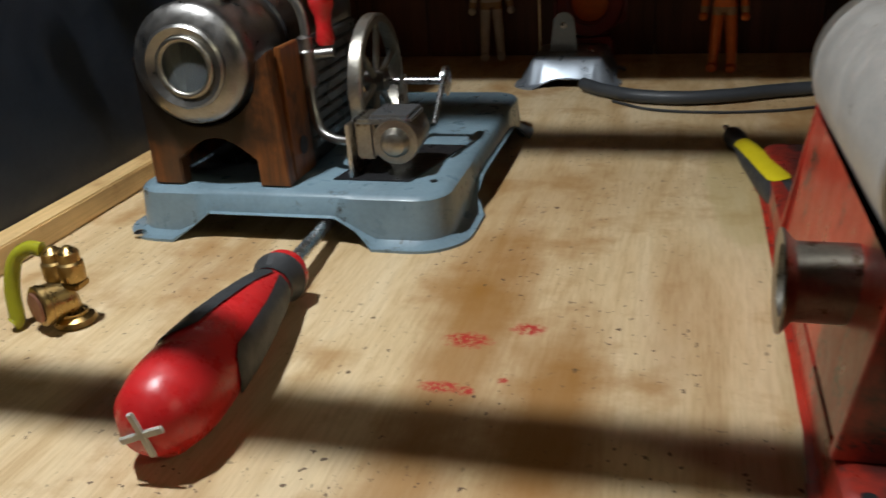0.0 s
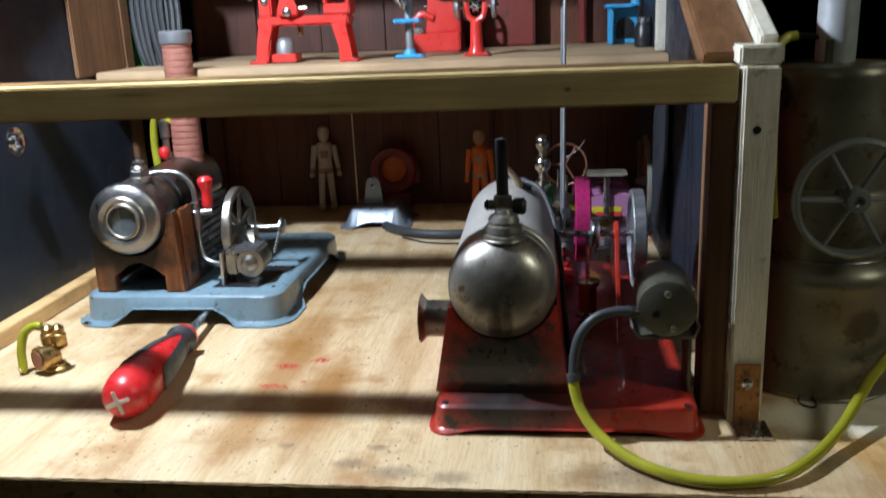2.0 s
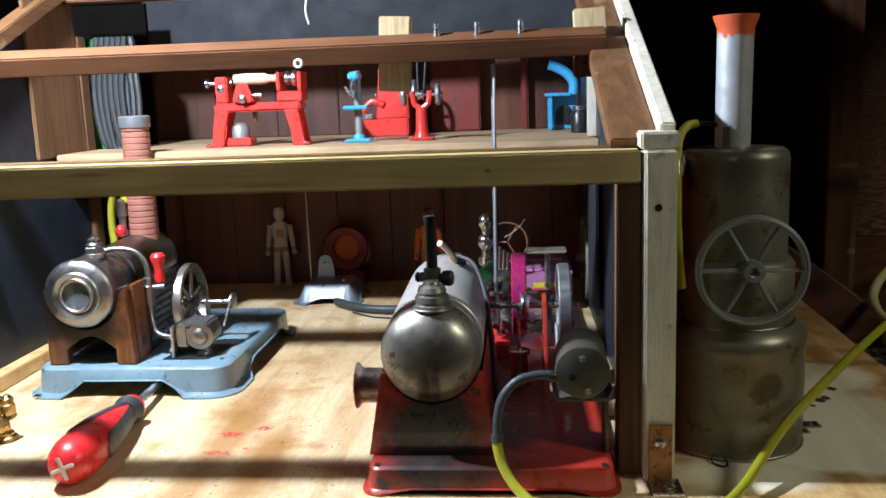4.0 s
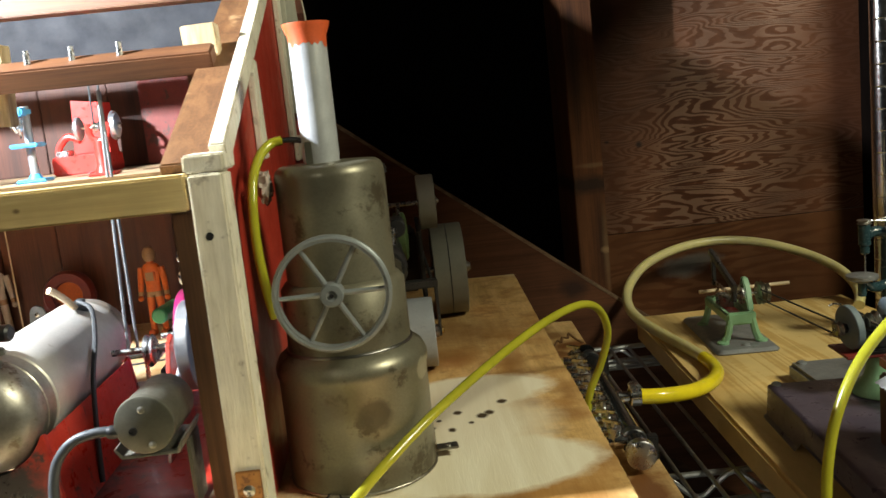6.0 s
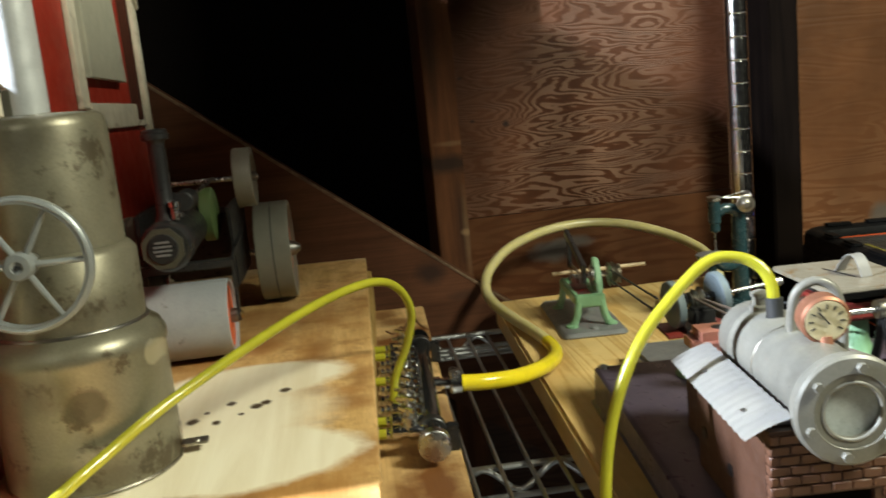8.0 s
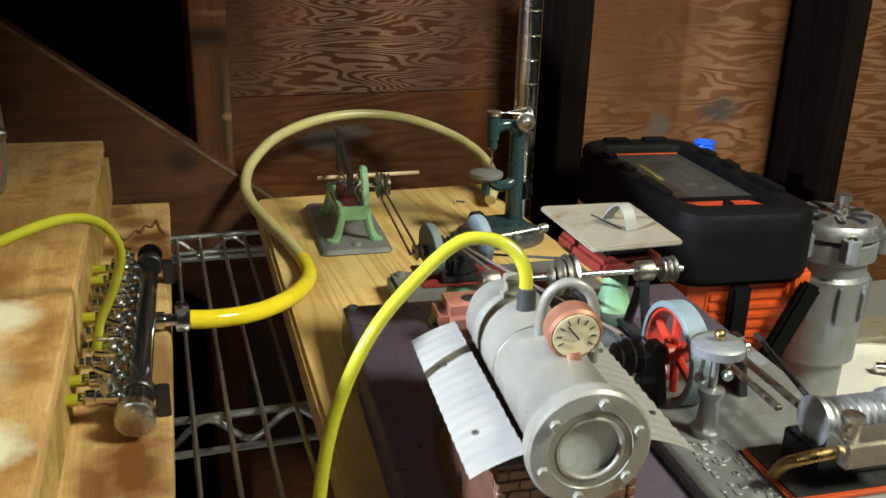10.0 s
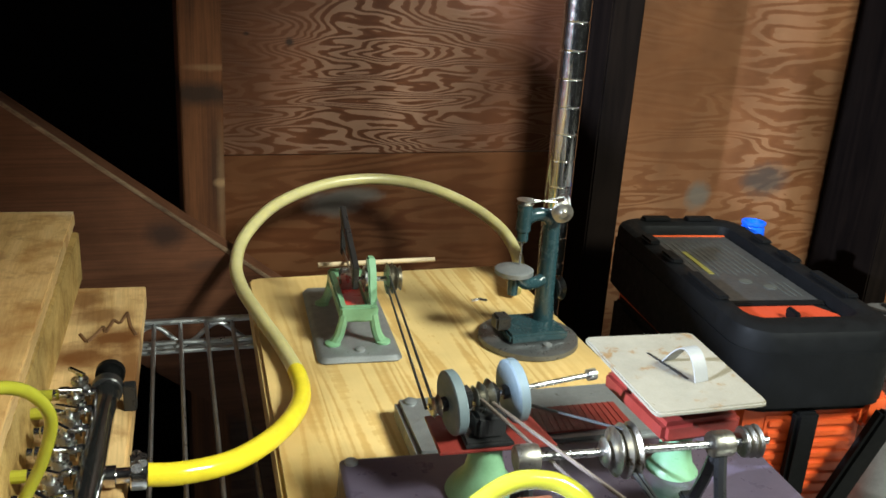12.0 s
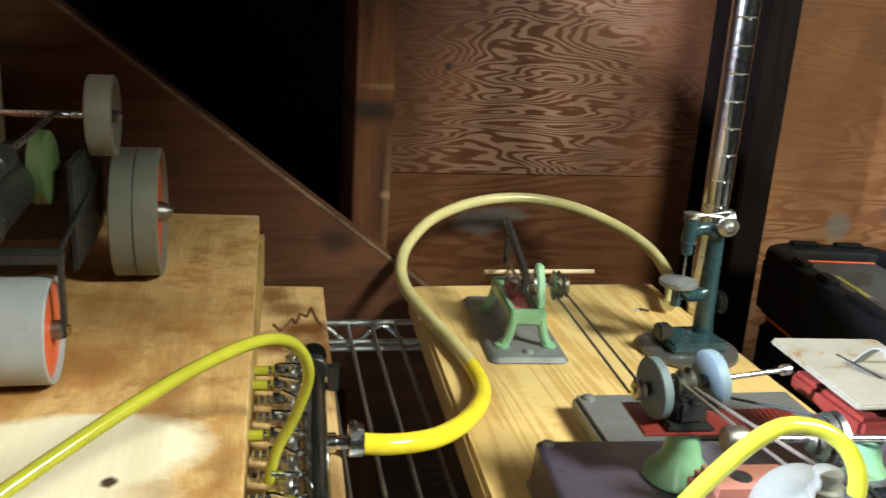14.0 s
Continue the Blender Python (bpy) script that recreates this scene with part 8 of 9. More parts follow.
    part("shaft_pulley", turned(bm_(), (0.127, 0.241, 0.079), (1, 0.241, 0.079), [(0.0065, 0), (0.0078, 0.001), (0.0050, 0.003), (0.0078, 0.005), (0.0100, 0.0055), (0.0130, 0.006), (0.0100, 0.009), (0.0145, 0.011), (0.0120, 0.0135), (0.0150, 0.016), (0.0140, 0.017)], 32), M["tarnish"], sh)
    part("shaft_pulley", turned(bm_(), (0.2060, 0.241, 0.079), (1, 0.241, 0.079), [(0.0075, 0), (0.0085, 0.001), (0.0060, 0.003), (0.0088, 0.005), (0.0065, 0.007), (0.0092, 0.009), (0.0080, 0.010)], 26), M["tarnish"], sh)
    for u in (0.194, 0.086):
        st = part("shaft_stand", turned(bm_(), (u - 0.006, 0.241, 0.079), (1, 0.241, 0.079), [(0.0065, 0), (0.0070, 0.001), (0.0070, 0.011), (0.0065, 0.012)], 18), M["tarnish"], e)
        for s in (-1, 1):
            part("stand_leg", tube(bm_(), [(u, 0.241 + s * 0.002, 0.074), (u, 0.241 + s * 0.007, 0.056), (u, 0.241 + s * 0.016, 0.0325)], 0.0034, 8, 4), M["black"], st)
        part("stand_foot", box(bm_(), (u - 0.005, 0.217, top + 0.0002), (u + 0.005, 0.265, top + 0.0042), 0.0012), M["black"], st)
    for du in (-0.004, 0.006):
        part("drive_belt", rod(bm_(), (0.1405 + du * 0.4, 0.241 - du * 2, 0.0790 - abs(du)), (0.1440, 0.153 + du * 1.4, 0.065), 0.0011, None, 8), M["rubber"], e)
    return e


mill_engine()
ti = [(0.6985, 0.2555, 0.0540), (0.6985, 0.2575, 0.0645), (0.6945, 0.2620, 0.0735), (0.6840, 0.2660, 0.0790), (0.6680, 0.2670, 0.0785), (0.6480, 0.2660, 0.0635), (0.6255, 0.2620, 0.0405), (0.6080, 0.2560, 0.0095), (0.5975, 0.2470, -0.0235), (0.5930, 0.2360, -0.0535), (0.5930, 0.2270, -0.0670)]
e = thing("air_tube", "clear yellow vinyl tube looping off the grey boiler", "tube", (0.65, 0.28, -0.075))
part("tube_wall", tube(bm_(), ti, 0.0033, 12, 8), M["yellow"], e)
part("tube_end", tube(bm_(), [(0.5935, 0.2282, -0.0660), (0.5945, 0.2240, -0.0710), (0.5955, 0.2180, -0.0745), (0.5965, 0.2120, -0.0770)], 0.0036, 10, 4), M["white"], e, "white taped tube end")


def flared_pedestal(x, y, z, h):
    b = bm_()
    turned(b, (x, y, z), (x, y, 1), [(0.0205, 0), (0.0215, 0.001), (0.0200, 0.004), (0.0120, 0.014), (0.0095, 0.024), (0.0090, h - 0.002), (0.0080, h)], 28)
    return b


def bench_grinder():
    e = thing("toy_grinder", "toy double-ended grinder on a green flared pedestal", "toy grinder", (0.745, 0.441, -0.045))
    z = 0.0130
    part("pedestal", flared_pedestal(0.7490, 0.4405, -0.0448, 0.0325), M["green"], e, "green enamelled pedestal")
    part("red_plate", prism(bm_(), [(0.7185, 0.4310), (0.7850, 0.4260), (0.7820, 0.4640), (0.7220, 0.4700)], -0.0120, -0.0098, 0.0006), M["redplate"], e, "dull red folded plate with turned edges")
    part("stand", prism(bm_(), [(0.7330, 0.430), (0.7600, 0.428), (0.7580, 0.450), (0.7350, 0.452)], -0.0097, -0.0060, 0.001), M["black"], e)
    part("stand_post", box(bm_(), (0.739, 0.432, -0.0061), (0.757, 0.446, 0.008), 0.002), M["black"], e)
    ax = Vector((1.0, 0.03, 0.08)).normalized()
    a = Vector((0.7302, 0.4485, z - 0.0035))
    b = a + ax * 0.0360
    for c in (a, b):
        w = part("grinding_wheel", turned(bm_(), c - ax * 0.003, c + ax, [(0.0170, 0), (0.0180, 0.0008), (0.0180, 0.0056), (0.0170, 0.0064)], 36), M["paleblue"], e, "pale blue-grey grinding wheel")
        part("wheel_nut", hex_nut(bm_(), c - ax * 0.0066, c - ax * 0.0030, 0.0040), M["black"], w)
    part("axle", rod(bm_(), a - ax * 0.014, b + ax * 0.008, 0.0018), M["steel"], e)
    part("end_pulley", turned(bm_(), a - ax * 0.0125, b, [(0.0050, 0), (0.0062, 0.001), (0.0040, 0.003), (0.0062, 0.005)], 22), M["tarnish"], e)
    part("middle_pulley", turned(bm_(), a + ax * 0.012, b, [(0.0050, 0), (0.0070, 0.001), (0.0050, 0.003), (0.0085, 0.005), (0.0060, 0.0075), (0.0095, 0.010), (0.0085, 0.011)], 24), M["tarnish"], e)
    part("long_shaft", rod(bm_(), b, b + ax * 0.052, 0.0016), M["steel"], e)
    part("shaft_collar", rod(bm_(), b + ax * 0.047, b + ax * 0.052, 0.0034), M["steel"], e)
    for k, s in ((0, 0.008), (1, 0.024)):
        p = a + ax * s
        part("bearing", box(bm_(), (p.x - 0.0025, p.y - 0.005, 0.006), (p.x + 0.0025, p.y + 0.005, z + 0.004), 0.001), M["black"], e)
    return e


stand(bench_grinder(), (0.7298, 0.4333, -0.046))


def tool_tray():
    e = thing("floor_plate", "grey metal floor plate with a red chequered top", "metal plate", (0.81, 0.51, -0.075))
    part("plate", box(bm_(), (0.732, 0.4865, -0.0748), (0.905, 0.560, -0.0585), 0.003, m=None), M["castgrey"], e)
    part("red_panel", box(bm_(), (0.818, 0.495, -0.0583), (0.886, 0.528, -0.0568), 0.0005), M["redplate"], e, "red chequered panel")
    bm = bm_()
    for k in range(14):
        rod(bm, (0.818 + 0.0048 * k, 0.4955, -0.0566), (0.8228 + 0.0045 * k, 0.5275, -0.0566), 0.0004, None, 6)
    part("chequer_ribs", bm, M["redplate"], e)
    screw(e, (0.742, 0.552, -0.0585), r=0.0048, material=M["castgrey"])
    return e


stand(tool_tray(), (0.7955, 0.5160, -0.076), 1.0, -3.0)


def table_saw():
    e = thing("toy_table_saw", "toy circular saw with a cream rust-flecked table plate", "toy saw", (0.862, 0.425, -0.045))
    part("pedestal", flared_pedestal(0.8620, 0.4150, -0.0448, 0.042), M["green"], e, "green enamelled pedestal")
    part("body", box(bm_(), (0.836, 0.392, -0.003), (0.888, 0.462, 0.010), 0.003), M["redplate"], e, "dull red saw body")
    part("under_frame", box(bm_(), (0.842, 0.40, 0.0101), (0.880, 0.455, 0.0225), 0.002), M["black"], e)
    pts = [(0.8205, 0.3800), (0.8910, 0.3775), (0.9010, 0.4690), (0.8265, 0.4765)]
    soft = []
    for k, p in enumerate(pts):
        q, n_ = Vector(pts[k - 1]), Vector(pts[(k + 1) % 4])
        p = Vector(p)
        a1, a2 = p + (q - p).normalized() * 0.005, p + (n_ - p).normalized() * 0.005
        for f in (0, 0.25, 0.5, 0.75, 1):
            soft.append(tuple(a1 * (1 - f) ** 2 + p * 2 * f * (1 - f) + a2 * f ** 2))
    pts = soft
    tb_ = part("table_plate", prism(bm_(), pts, 0.0228, 0.0262, 0.0010, m=None), M["cream"], e, "cream enamelled table plate with rust flecks")
    part("blade_slot", box(bm_(), (-0.0009, -0.022, 0.0263), (0.0009, 0.014, 0.0266), m=pose(0.8570, 0.4330, 0, 0, 0, 8)), M["black"], tb_)
    b = bm_()
    arch = [(0, -0.017 + 0.030 * k / 12, 0.0265 + 0.016 * math.sin(math.pi * min(1, (k / 12) ** 0.8))) for k in range(13)]
    for p, q in zip(arch, arch[1:]):
        lo = [b.verts.new((s * 0.0048, p[1], p[2])) for s in (-1, 1)]
        hi = [b.verts.new((s * 0.0048, q[1], q[2])) for s in (-1, 1)]
        b.faces.new((lo[0], lo[1], hi[1], hi[0]))
    bmesh.ops.remove_doubles(b, verts=b.verts, dist=1e-6)
    bmesh.ops.solidify(b, geom=b.faces[:], thickness=0.0008)
    bmesh.ops.transform(b, matrix=pose(0.8640, 0.4230, 0, 0, 0, 8), verts=b.verts)
    part("blade_guard", b, M["whitemetal"], e, "bent bright metal blade guard")
    part("blade", turned(bm_(), (0.8565, 0.430, 0.0090), (1, 0.52, 0.0090), [(0.001, 0), (0.0155, 0.0001), (0.0155, 0.0006), (0.001, 0.0007)], 40), M["steel"], e)
    return e


stand(table_saw(), (0.8550, 0.4395, -0.0555), 1.0)


def power_hacksaw():
    e = thing("toy_hacksaw", "mint-green toy power hacksaw on a grey plate holding a stick", "toy saw", (0.705, 0.655, -0.075), -5.5, own=True)
    part("plate", pressed_base(bm_(), -0.006, 0.0565, -0.006, 0.139, 0.0052, 0.002, 0.0, 0.006), M["castgrey"], e, "grey metal base plate")
    for u, v in ((0.026, 0.006),):
        screw(e, (u, v, 0.0052), r=0.0042, material=M["castgrey"])
    # splayed legs at both ends and the bridge between them
    for v in (0.018, 0.098):
        for s in (-1, 1):
            part("leg", tube(bm_(), [(0.026 + s * 0.019, v, 0.0054), (0.026 + s * 0.0145, v, 0.014), (0.026 + s * 0.011, v, 0.030)], 0.0042, 8, 4, 0.0036), M["green"], e, "green enamelled leg")
            part("leg_foot", turned(bm_(), (0.026 + s * 0.0195, v, 0.0053), (0.026 + s * 0.0195, v, 1), [(0.0062, 0), (0.0062, 0.0016), (0.004, 0.003)], 14), M["green"], e)
        part("end_web", box(bm_(), (0.0115, v - 0.003, 0.024), (0.0405, v + 0.003, 0.037), 0.0015), M["green"], e)
    part("bed_rail", box(bm_(), (0.0340, 0.016, 0.026), (0.0410, 0.102, 0.036), 0.0015), M["green"], e)
    part("bed_rail", box(bm_(), (0.0110, 0.016, 0.026), (0.0170, 0.102, 0.036), 0.0015), M["green"], e)
    part("red_pan", box(bm_(), (0.0172, 0.022, 0.028), (0.0338, 0.096, 0.0305), 0.0008), M["brightred"], e, "red painted pan")
    up = part("saw_upright", prism(bm_(), [(0.022, 0.036), (0.052, 0.036), (0.050, 0.055), (0.044, 0.068), (0.038, 0.068), (0.030, 0.058)], 0, 0.0065, 0.0012, m=Matrix(((0, 0, 1, 0.0345), (1, 0, 0, 0), (0, 1, 0, 0), (0, 0, 0, 1)))), M["green"], e, "green enamelled upright")
    part("crank_disc", turned(bm_(), (0.0345, 0.040, 0.050), (-1, 0.040, 0.050), [(0.0105, 0), (0.0105, 0.002), (0.004, 0.0025), (0.004, 0.004)], 26), M["steel"], up)
    part("shaft", rod(bm_(), (0.028, 0.040, 0.050), (0.058, 0.040, 0.050), 0.0020), M["steel"], e)
    part("drive_pulley", turned(bm_(), (0.0500, 0.040, 0.050), (1, 0.040, 0.050), [(0.0100, 0), (0.0125, 0.001), (0.0085, 0.003), (0.0125, 0.005), (0.0070, 0.006), (0.0105, 0.0075), (0.0075, 0.0095), (0.0100, 0.0115), (0.0030, 0.0120)], 30), M["tarnish"], e)
    fr = part("saw_frame", box(bm_(), (0.0225, 0, -0.008), (0.0275, 0.092, 0), 0.0008, m=Matrix.Translation((0, 0.030, 0.0630)) @ Matrix.Rotation(radians(15), 4, "X")), M["black"], e, "black saw frame")
    part("frame_end", box(bm_(), (0.0230, 0.033, 0.044), (0.0270, 0.0395, 0.0620), 0.0006), M["black"], fr)
    part("frame_end", box(bm_(), (0.0230, 0.108, 0.046), (0.0270, 0.1140, 0.0830), 0.0006), M["black"], fr)
    part("saw_blade", box(bm_(), (0.0244, 0.036, 0.0475), (0.0250, 0.108, 0.0520), 0), M["steel"], fr)
    part("vice_jaw", box(bm_(), (0.0180, 0.066, 0.0305), (0.0330, 0.070, 0.0445), 0.0008), M["steel"], e)
    part("vice_jaw", box(bm_(), (0.0180, 0.078, 0.0305), (0.0330, 0.082, 0.0445), 0.0008), M["steel"], e)
    return e


stand(power_hacksaw(), (0.6918, 0.6669, -0.0758), 1.06, -4.9)
for du in (-0.006, 0.006):
    single("drive_belt", rod(bm_(), (0.7310 + du * 0.4, 0.4310 - du * 0.4, 0.0190 - abs(du)), (0.7860 + du * 0.2, 0.3060, -0.0110 + du * 1.3), 0.0011, None, 8), M["belt"], "thin grey-brown drive belt from the grinder to the crankshaft", "belt", "drive belts")
single("drive_belt", rod(bm_(), (0.7600, 0.4700, -0.0100), (0.7890, 0.3840, 0.0150), 0.0009, None, 8), M["rubber"], "thin black drive belt crossing to the line shaft", "belt", "drive belts")
single("wooden_stick", rod(bm_(), (0.7012, 0.7575, -0.0277), (0.8090, 0.7590, -0.0288), 0.0022, None, 10), M["stick"], "pale wooden stick lying across the green hacksaw", "stick")
for dx, dz in ((-0.002, 0.005), (0.005, -0.006)):
    single("drive_belt", rod(bm_(), (0.7500, 0.7044 + dx, -0.0230 + dz), (0.7010, 0.4385 + dx, 0.0110 + dz), 0.0009, None, 8), M["rubber"], "thin black drive belt from the hacksaw to the grinder", "belt", "drive belts")


def drill_press():
    e = thing("toy_drill_press", "dark teal toy drill press on a round grey foot", "toy drill", (0.878, 0.645, -0.075))
    part("round_foot", turned(bm_(), (0.8785, 0.6450, -0.0748), (0.8785, 0.6450, 1), [(0.0445, 0), (0.0455, 0.001), (0.0450, 0.005), (0.0420, 0.0065), (0.0300, 0.0070), (0.0005, 0.0070)], 48), M["darkcast"], e, "round cast grey foot")
    part("base_block", box(bm_(), (0.8520, 0.6230, -0.0677), (0.9070, 0.6690, -0.0590), 0.002, m=None), M["teal"], e, "dark teal enamelled base block")
    screw(e, (0.884, 0.6165, -0.0676), r=0.0045, material=M["castgrey"])
    part("column", tube(bm_(), [(0.8965, 0.6550, -0.0590), (0.8960, 0.6550, -0.045), (0.8955, 0.6545, -0.02), (0.8955, 0.6545, 0.020), (0.8950, 0.6540, 0.044)], 0.0098, 16, 4, 0.0072), M["teal"], e, "dark teal column")
    part("arm", tube(bm_(), [(0.8950, 0.6535, 0.0330), (0.8880, 0.6530, 0.0400), (0.8780, 0.6525, 0.0415), (0.8690, 0.6520, 0.0380)], 0.0062, 12, 5), M["teal"], e)
    q = part("quill", turned(bm_(), (0.8665, 0.6510, 0.0170), (0.8665, 0.6510, 1), [(0.0030, 0), (0.0052, 0.002), (0.0052, 0.010), (0.0066, 0.011), (0.0066, 0.034), (0.0050, 0.036)], 20), M["teal"], e)
    part("drill_bit", rod(bm_(), (0.8665, 0.6510, 0.0170), (0.8665, 0.6510, -0.0030), 0.0010), M["steel"], q)
    part("top_pulley", turned(bm_(), (0.8665, 0.6510, 0.0510), (0.8665, 0.6510, 1), [(0.0060, 0), (0.0078, 0.001), (0.0058, 0.003), (0.0078, 0.005), (0.0040, 0.006)], 22), M["tarnish"], q)
    part("guide_pulley", turned(bm_(), (0.8975, 0.6430, 0.0470), (0.8935, 0.6200, 0.0430), [(0.0080, 0), (0.0092, 0.001), (0.0065, 0.003), (0.0092, 0.005), (0.0060, 0.0055), (0.0030, 0.008)], 24), M["tarnish"], e)
    part("guide_pulley", turned(bm_(), (0.9030, 0.6560, 0.0490), (0.9250, 0.6560, 0.0490), [(0.0080, 0), (0.0092, 0.001), (0.0065, 0.003), (0.0092, 0.005), (0.0060, 0.0055)], 24), M["tarnish"], e)
    for s in (-1, 1):
        part("cord", rod(bm_(), (0.8665, 0.6510 + s * 0.006, 0.0540), (0.8975, 0.6470 + s * 0.006, 0.0560 - s * 0.004), 0.0006, None, 6), M["steel"], e)
    tb_ = part("drill_table", turned(bm_(), (0.8580, 0.6430, -0.0130), (0.8580, 0.6430, 1), [(0.0060, 0), (0.0160, 0.004), (0.0170, 0.0050), (0.0170, 0.0085), (0.0160, 0.0092)], 34), M["castgrey"], e, "round grey drill table")
    part("table_arm", tube(bm_(), [(0.8930, 0.6530, -0.0180), (0.8840, 0.6510, -0.0215), (0.8720, 0.6470, -0.0200), (0.8620, 0.6440, -0.0120)], 0.0060, 10, 5), M["teal"], tb_)
    part("table_stem", rod(bm_(), (0.8580, 0.6430, -0.0130), (0.8580, 0.6430, -0.0280), 0.0046), M["teal"], tb_)
    part("vice_block", box(bm_(), (0.8420, 0.6330, -0.0588), (0.8560, 0.6480, -0.0455), 0.002), M["black"], e)
    for z in (-0.030, -0.038):
        part("rear_pulley", turned(bm_(), (0.9040, 0.6540, z), (1, 0.6540, z), [(0.0080, 0), (0.0100, 0.001), (0.0070, 0.004), (0.0110, 0.007), (0.0095, 0.008)], 24), M["black"], e) if z == -0.030 else None
    part("crank_handle", tube(bm_(), [(0.8420, 0.660, -0.040), (0.8350, 0.662, -0.039), (0.8290, 0.664, -0.041)], 0.0012, 8, 4), M["steel"], e)
    return e


stand(drill_press(), (0.8690, 0.6735, -0.0758), 0.96)


def rounded_outline(hw, hl, r, y0, n=7):
    """A rectangle with round corners, anticlockwise, about (0, y0)."""
    pts = []
    for q, (sx, sy) in enumerate(((1, 1), (-1, 1), (-1, -1), (1, -1))):
        for k in range(n):
            a = radians(90 * q + 90 * k / (n - 1))
            pts.append((sx * (hw - r) + r * math.cos(a), y0 + sy * (hl - r) + r * math.sin(a)))
    return pts


def ring_wall(bm, outer, inner, z0, z1, soft):
    """A raised rim between two outlines, with rounded shoulders."""
    rows = []
    for w, z in ((0.0, z0), (0.0, z1 - soft), (0.08, z1 - soft * 0.35), (0.28, z1), (0.72, z1), (0.92, z1 - soft * 0.35), (1.0, z1 - soft), (1.0, z0)):
        rows.append([bm.verts.new((p[0] + (q[0] - p[0]) * w, p[1] + (q[1] - p[1]) * w, z)) for p, q in zip(outer, inner)])
    n = len(outer)
    for lo, hi in zip(rows, rows[1:]):
        for k in range(n):
            bm.faces.new((lo[k], lo[(k + 1) % n], hi[(k + 1) % n], hi[k]))
    return bm


def power_pack():
    """The orange and black machine beyond the pine board, in axes of its own."""
    e = thing("power_pack", "orange and black plastic portable power pack", "power pack", (1.082, 0.628, -0.270), -10.0, own=True)
    hw, hl, t = 0.070, 0.146, 0.240
    part("body", prism(bm_(), [(-0.052, -0.132), (0.052, -0.132), (0.058, 0.12), (-0.058, 0.12)], 0.010, 0.185, 0.006), M["orange"], e, "orange plastic body")
    for s in (-1, 1):
        part("side_panel", box(bm_(), (min(s * 0.046, s * 0.0640), -0.085, 0.030), (max(s * 0.046, s * 0.0640), 0.124, 0.170), 0.006, 3), M["blackplastic"], e, "black ribbed side panel")
    part("rear_panel", box(bm_(), (-0.052, 0.112, 0.020), (0.052, 0.128, 0.170), 0.005, 3), M["blackplastic"], e)
    lid = part("lid", prism(bm_(), rounded_outline(hw, hl, 0.030, 0.0), 0.178, t - 0.004, 0.006, seg=3), M["blackplastic"], e, "black plastic lid with rounded corners")
    part("lid_rim", ring_wall(bm_(), rounded_outline(hw - 0.001, hl - 0.001, 0.030, 0.0), rounded_outline(0.0475, 0.1140, 0.012, 0.004), t - 0.016, t + 0.009, 0.008), M["blackplastic"], lid, "thick raised black rim")
    for s in (-1, 1):
        for v, ln in ((-0.085, 0.060), (0.000, 0.030), (0.052, 0.026)):
            part("rim_clip", box(bm_(), (s * 0.0585 - 0.0065, v, t + 0.0080), (s * 0.0585 + 0.0065, v + ln, t + 0.0125), 0.0022), M["blackplastic"], lid)
        part("rim_clip", box(bm_(), (s * 0.024 - 0.016, 0.1245, t + 0.0080), (s * 0.024 + 0.016, 0.1385, t + 0.0125), 0.0022), M["blackplastic"], lid)
    lb = part("label_panel", box(bm_(), (-0.045, -0.060, t - 0.0038), (0.045, 0.1135, t - 0.0020), 0.0008), M["paper"], lid, "dark grey printed label")
    part("label_line", box(bm_(), (-0.044, 0.1085, t - 0.0019), (0.044, 0.1120, t - 0.0014)), M["orange"], lb)
    for k in range(11):
        part("print_bar", box(bm_(), (-0.032 + 0.0062 * k, 0.006 - 0.004 * (k % 3), t - 0.0019), (-0.0302 + 0.0062 * k, 0.096 - 0.007 * (k % 2), t - 0.0016)), M["greybar"], lb)
    part("print_bar", box(bm_(), (-0.026, 0.002, t - 0.00185), (-0.021, 0.062, t - 0.0014)), M["yellowbar"], lb)
    for x, y in ((0.000, -0.016), (0.016, -0.030)):
        part("print_mark", turned(bm_(), (x, y, t - 0.0020), (x, y, 1), [(0.0060, 0), (0.0060, 0.0004), (0.0005, 0.0004)], 18), M["greybar"], lb)
    for k in range(3):
        part("print_bar", box(bm_(), (0.022 + 0.006 * k, -0.052, t - 0.0019), (0.0235 + 0.006 * k, -0.020, t - 0.0016)), M["greybar"], lb)
    part("front_window", prism(bm_(), [(-0.046, -0.1085), (0.046, -0.1085), (0.046, -0.088), (0.034, -0.068), (-0.046, -0.068)], t - 0.0070, t - 0.0034, 0.0008), M["shadedorange"], lid, "orange front recess, darkened for its shade")
    part("latch_finger", box(bm_(), (-0.006, -0.106, t - 0.0036), (-0.001, -0.090, t + 0.006), 0.0015), M["blackplastic"], lid)
    part("middle_lip", box(bm_(), (-0.0465, -0.068, t - 0.0042), (0.0465, -0.0605, t - 0.0010), 0.0012), M["blackplastic"], lid)
    for k in range(11):
        part("louvre", box(bm_(), (-0.030, -0.1345, 0.060 + 0.0100 * k), (0.046, -0.1315, 0.0660 + 0.0100 * k), 0.0008), M["orange"], e)
    part("louvre_back", box(bm_(), (-0.033, -0.1328, 0.055), (0.048, -0.1320, 0.170)), M["orange"], e)
    part("front_strap", box(bm_(), (-0.014, -0.146, 0.050), (0.006, -0.135, 0.178), 0.003), M["blackplastic"], e)
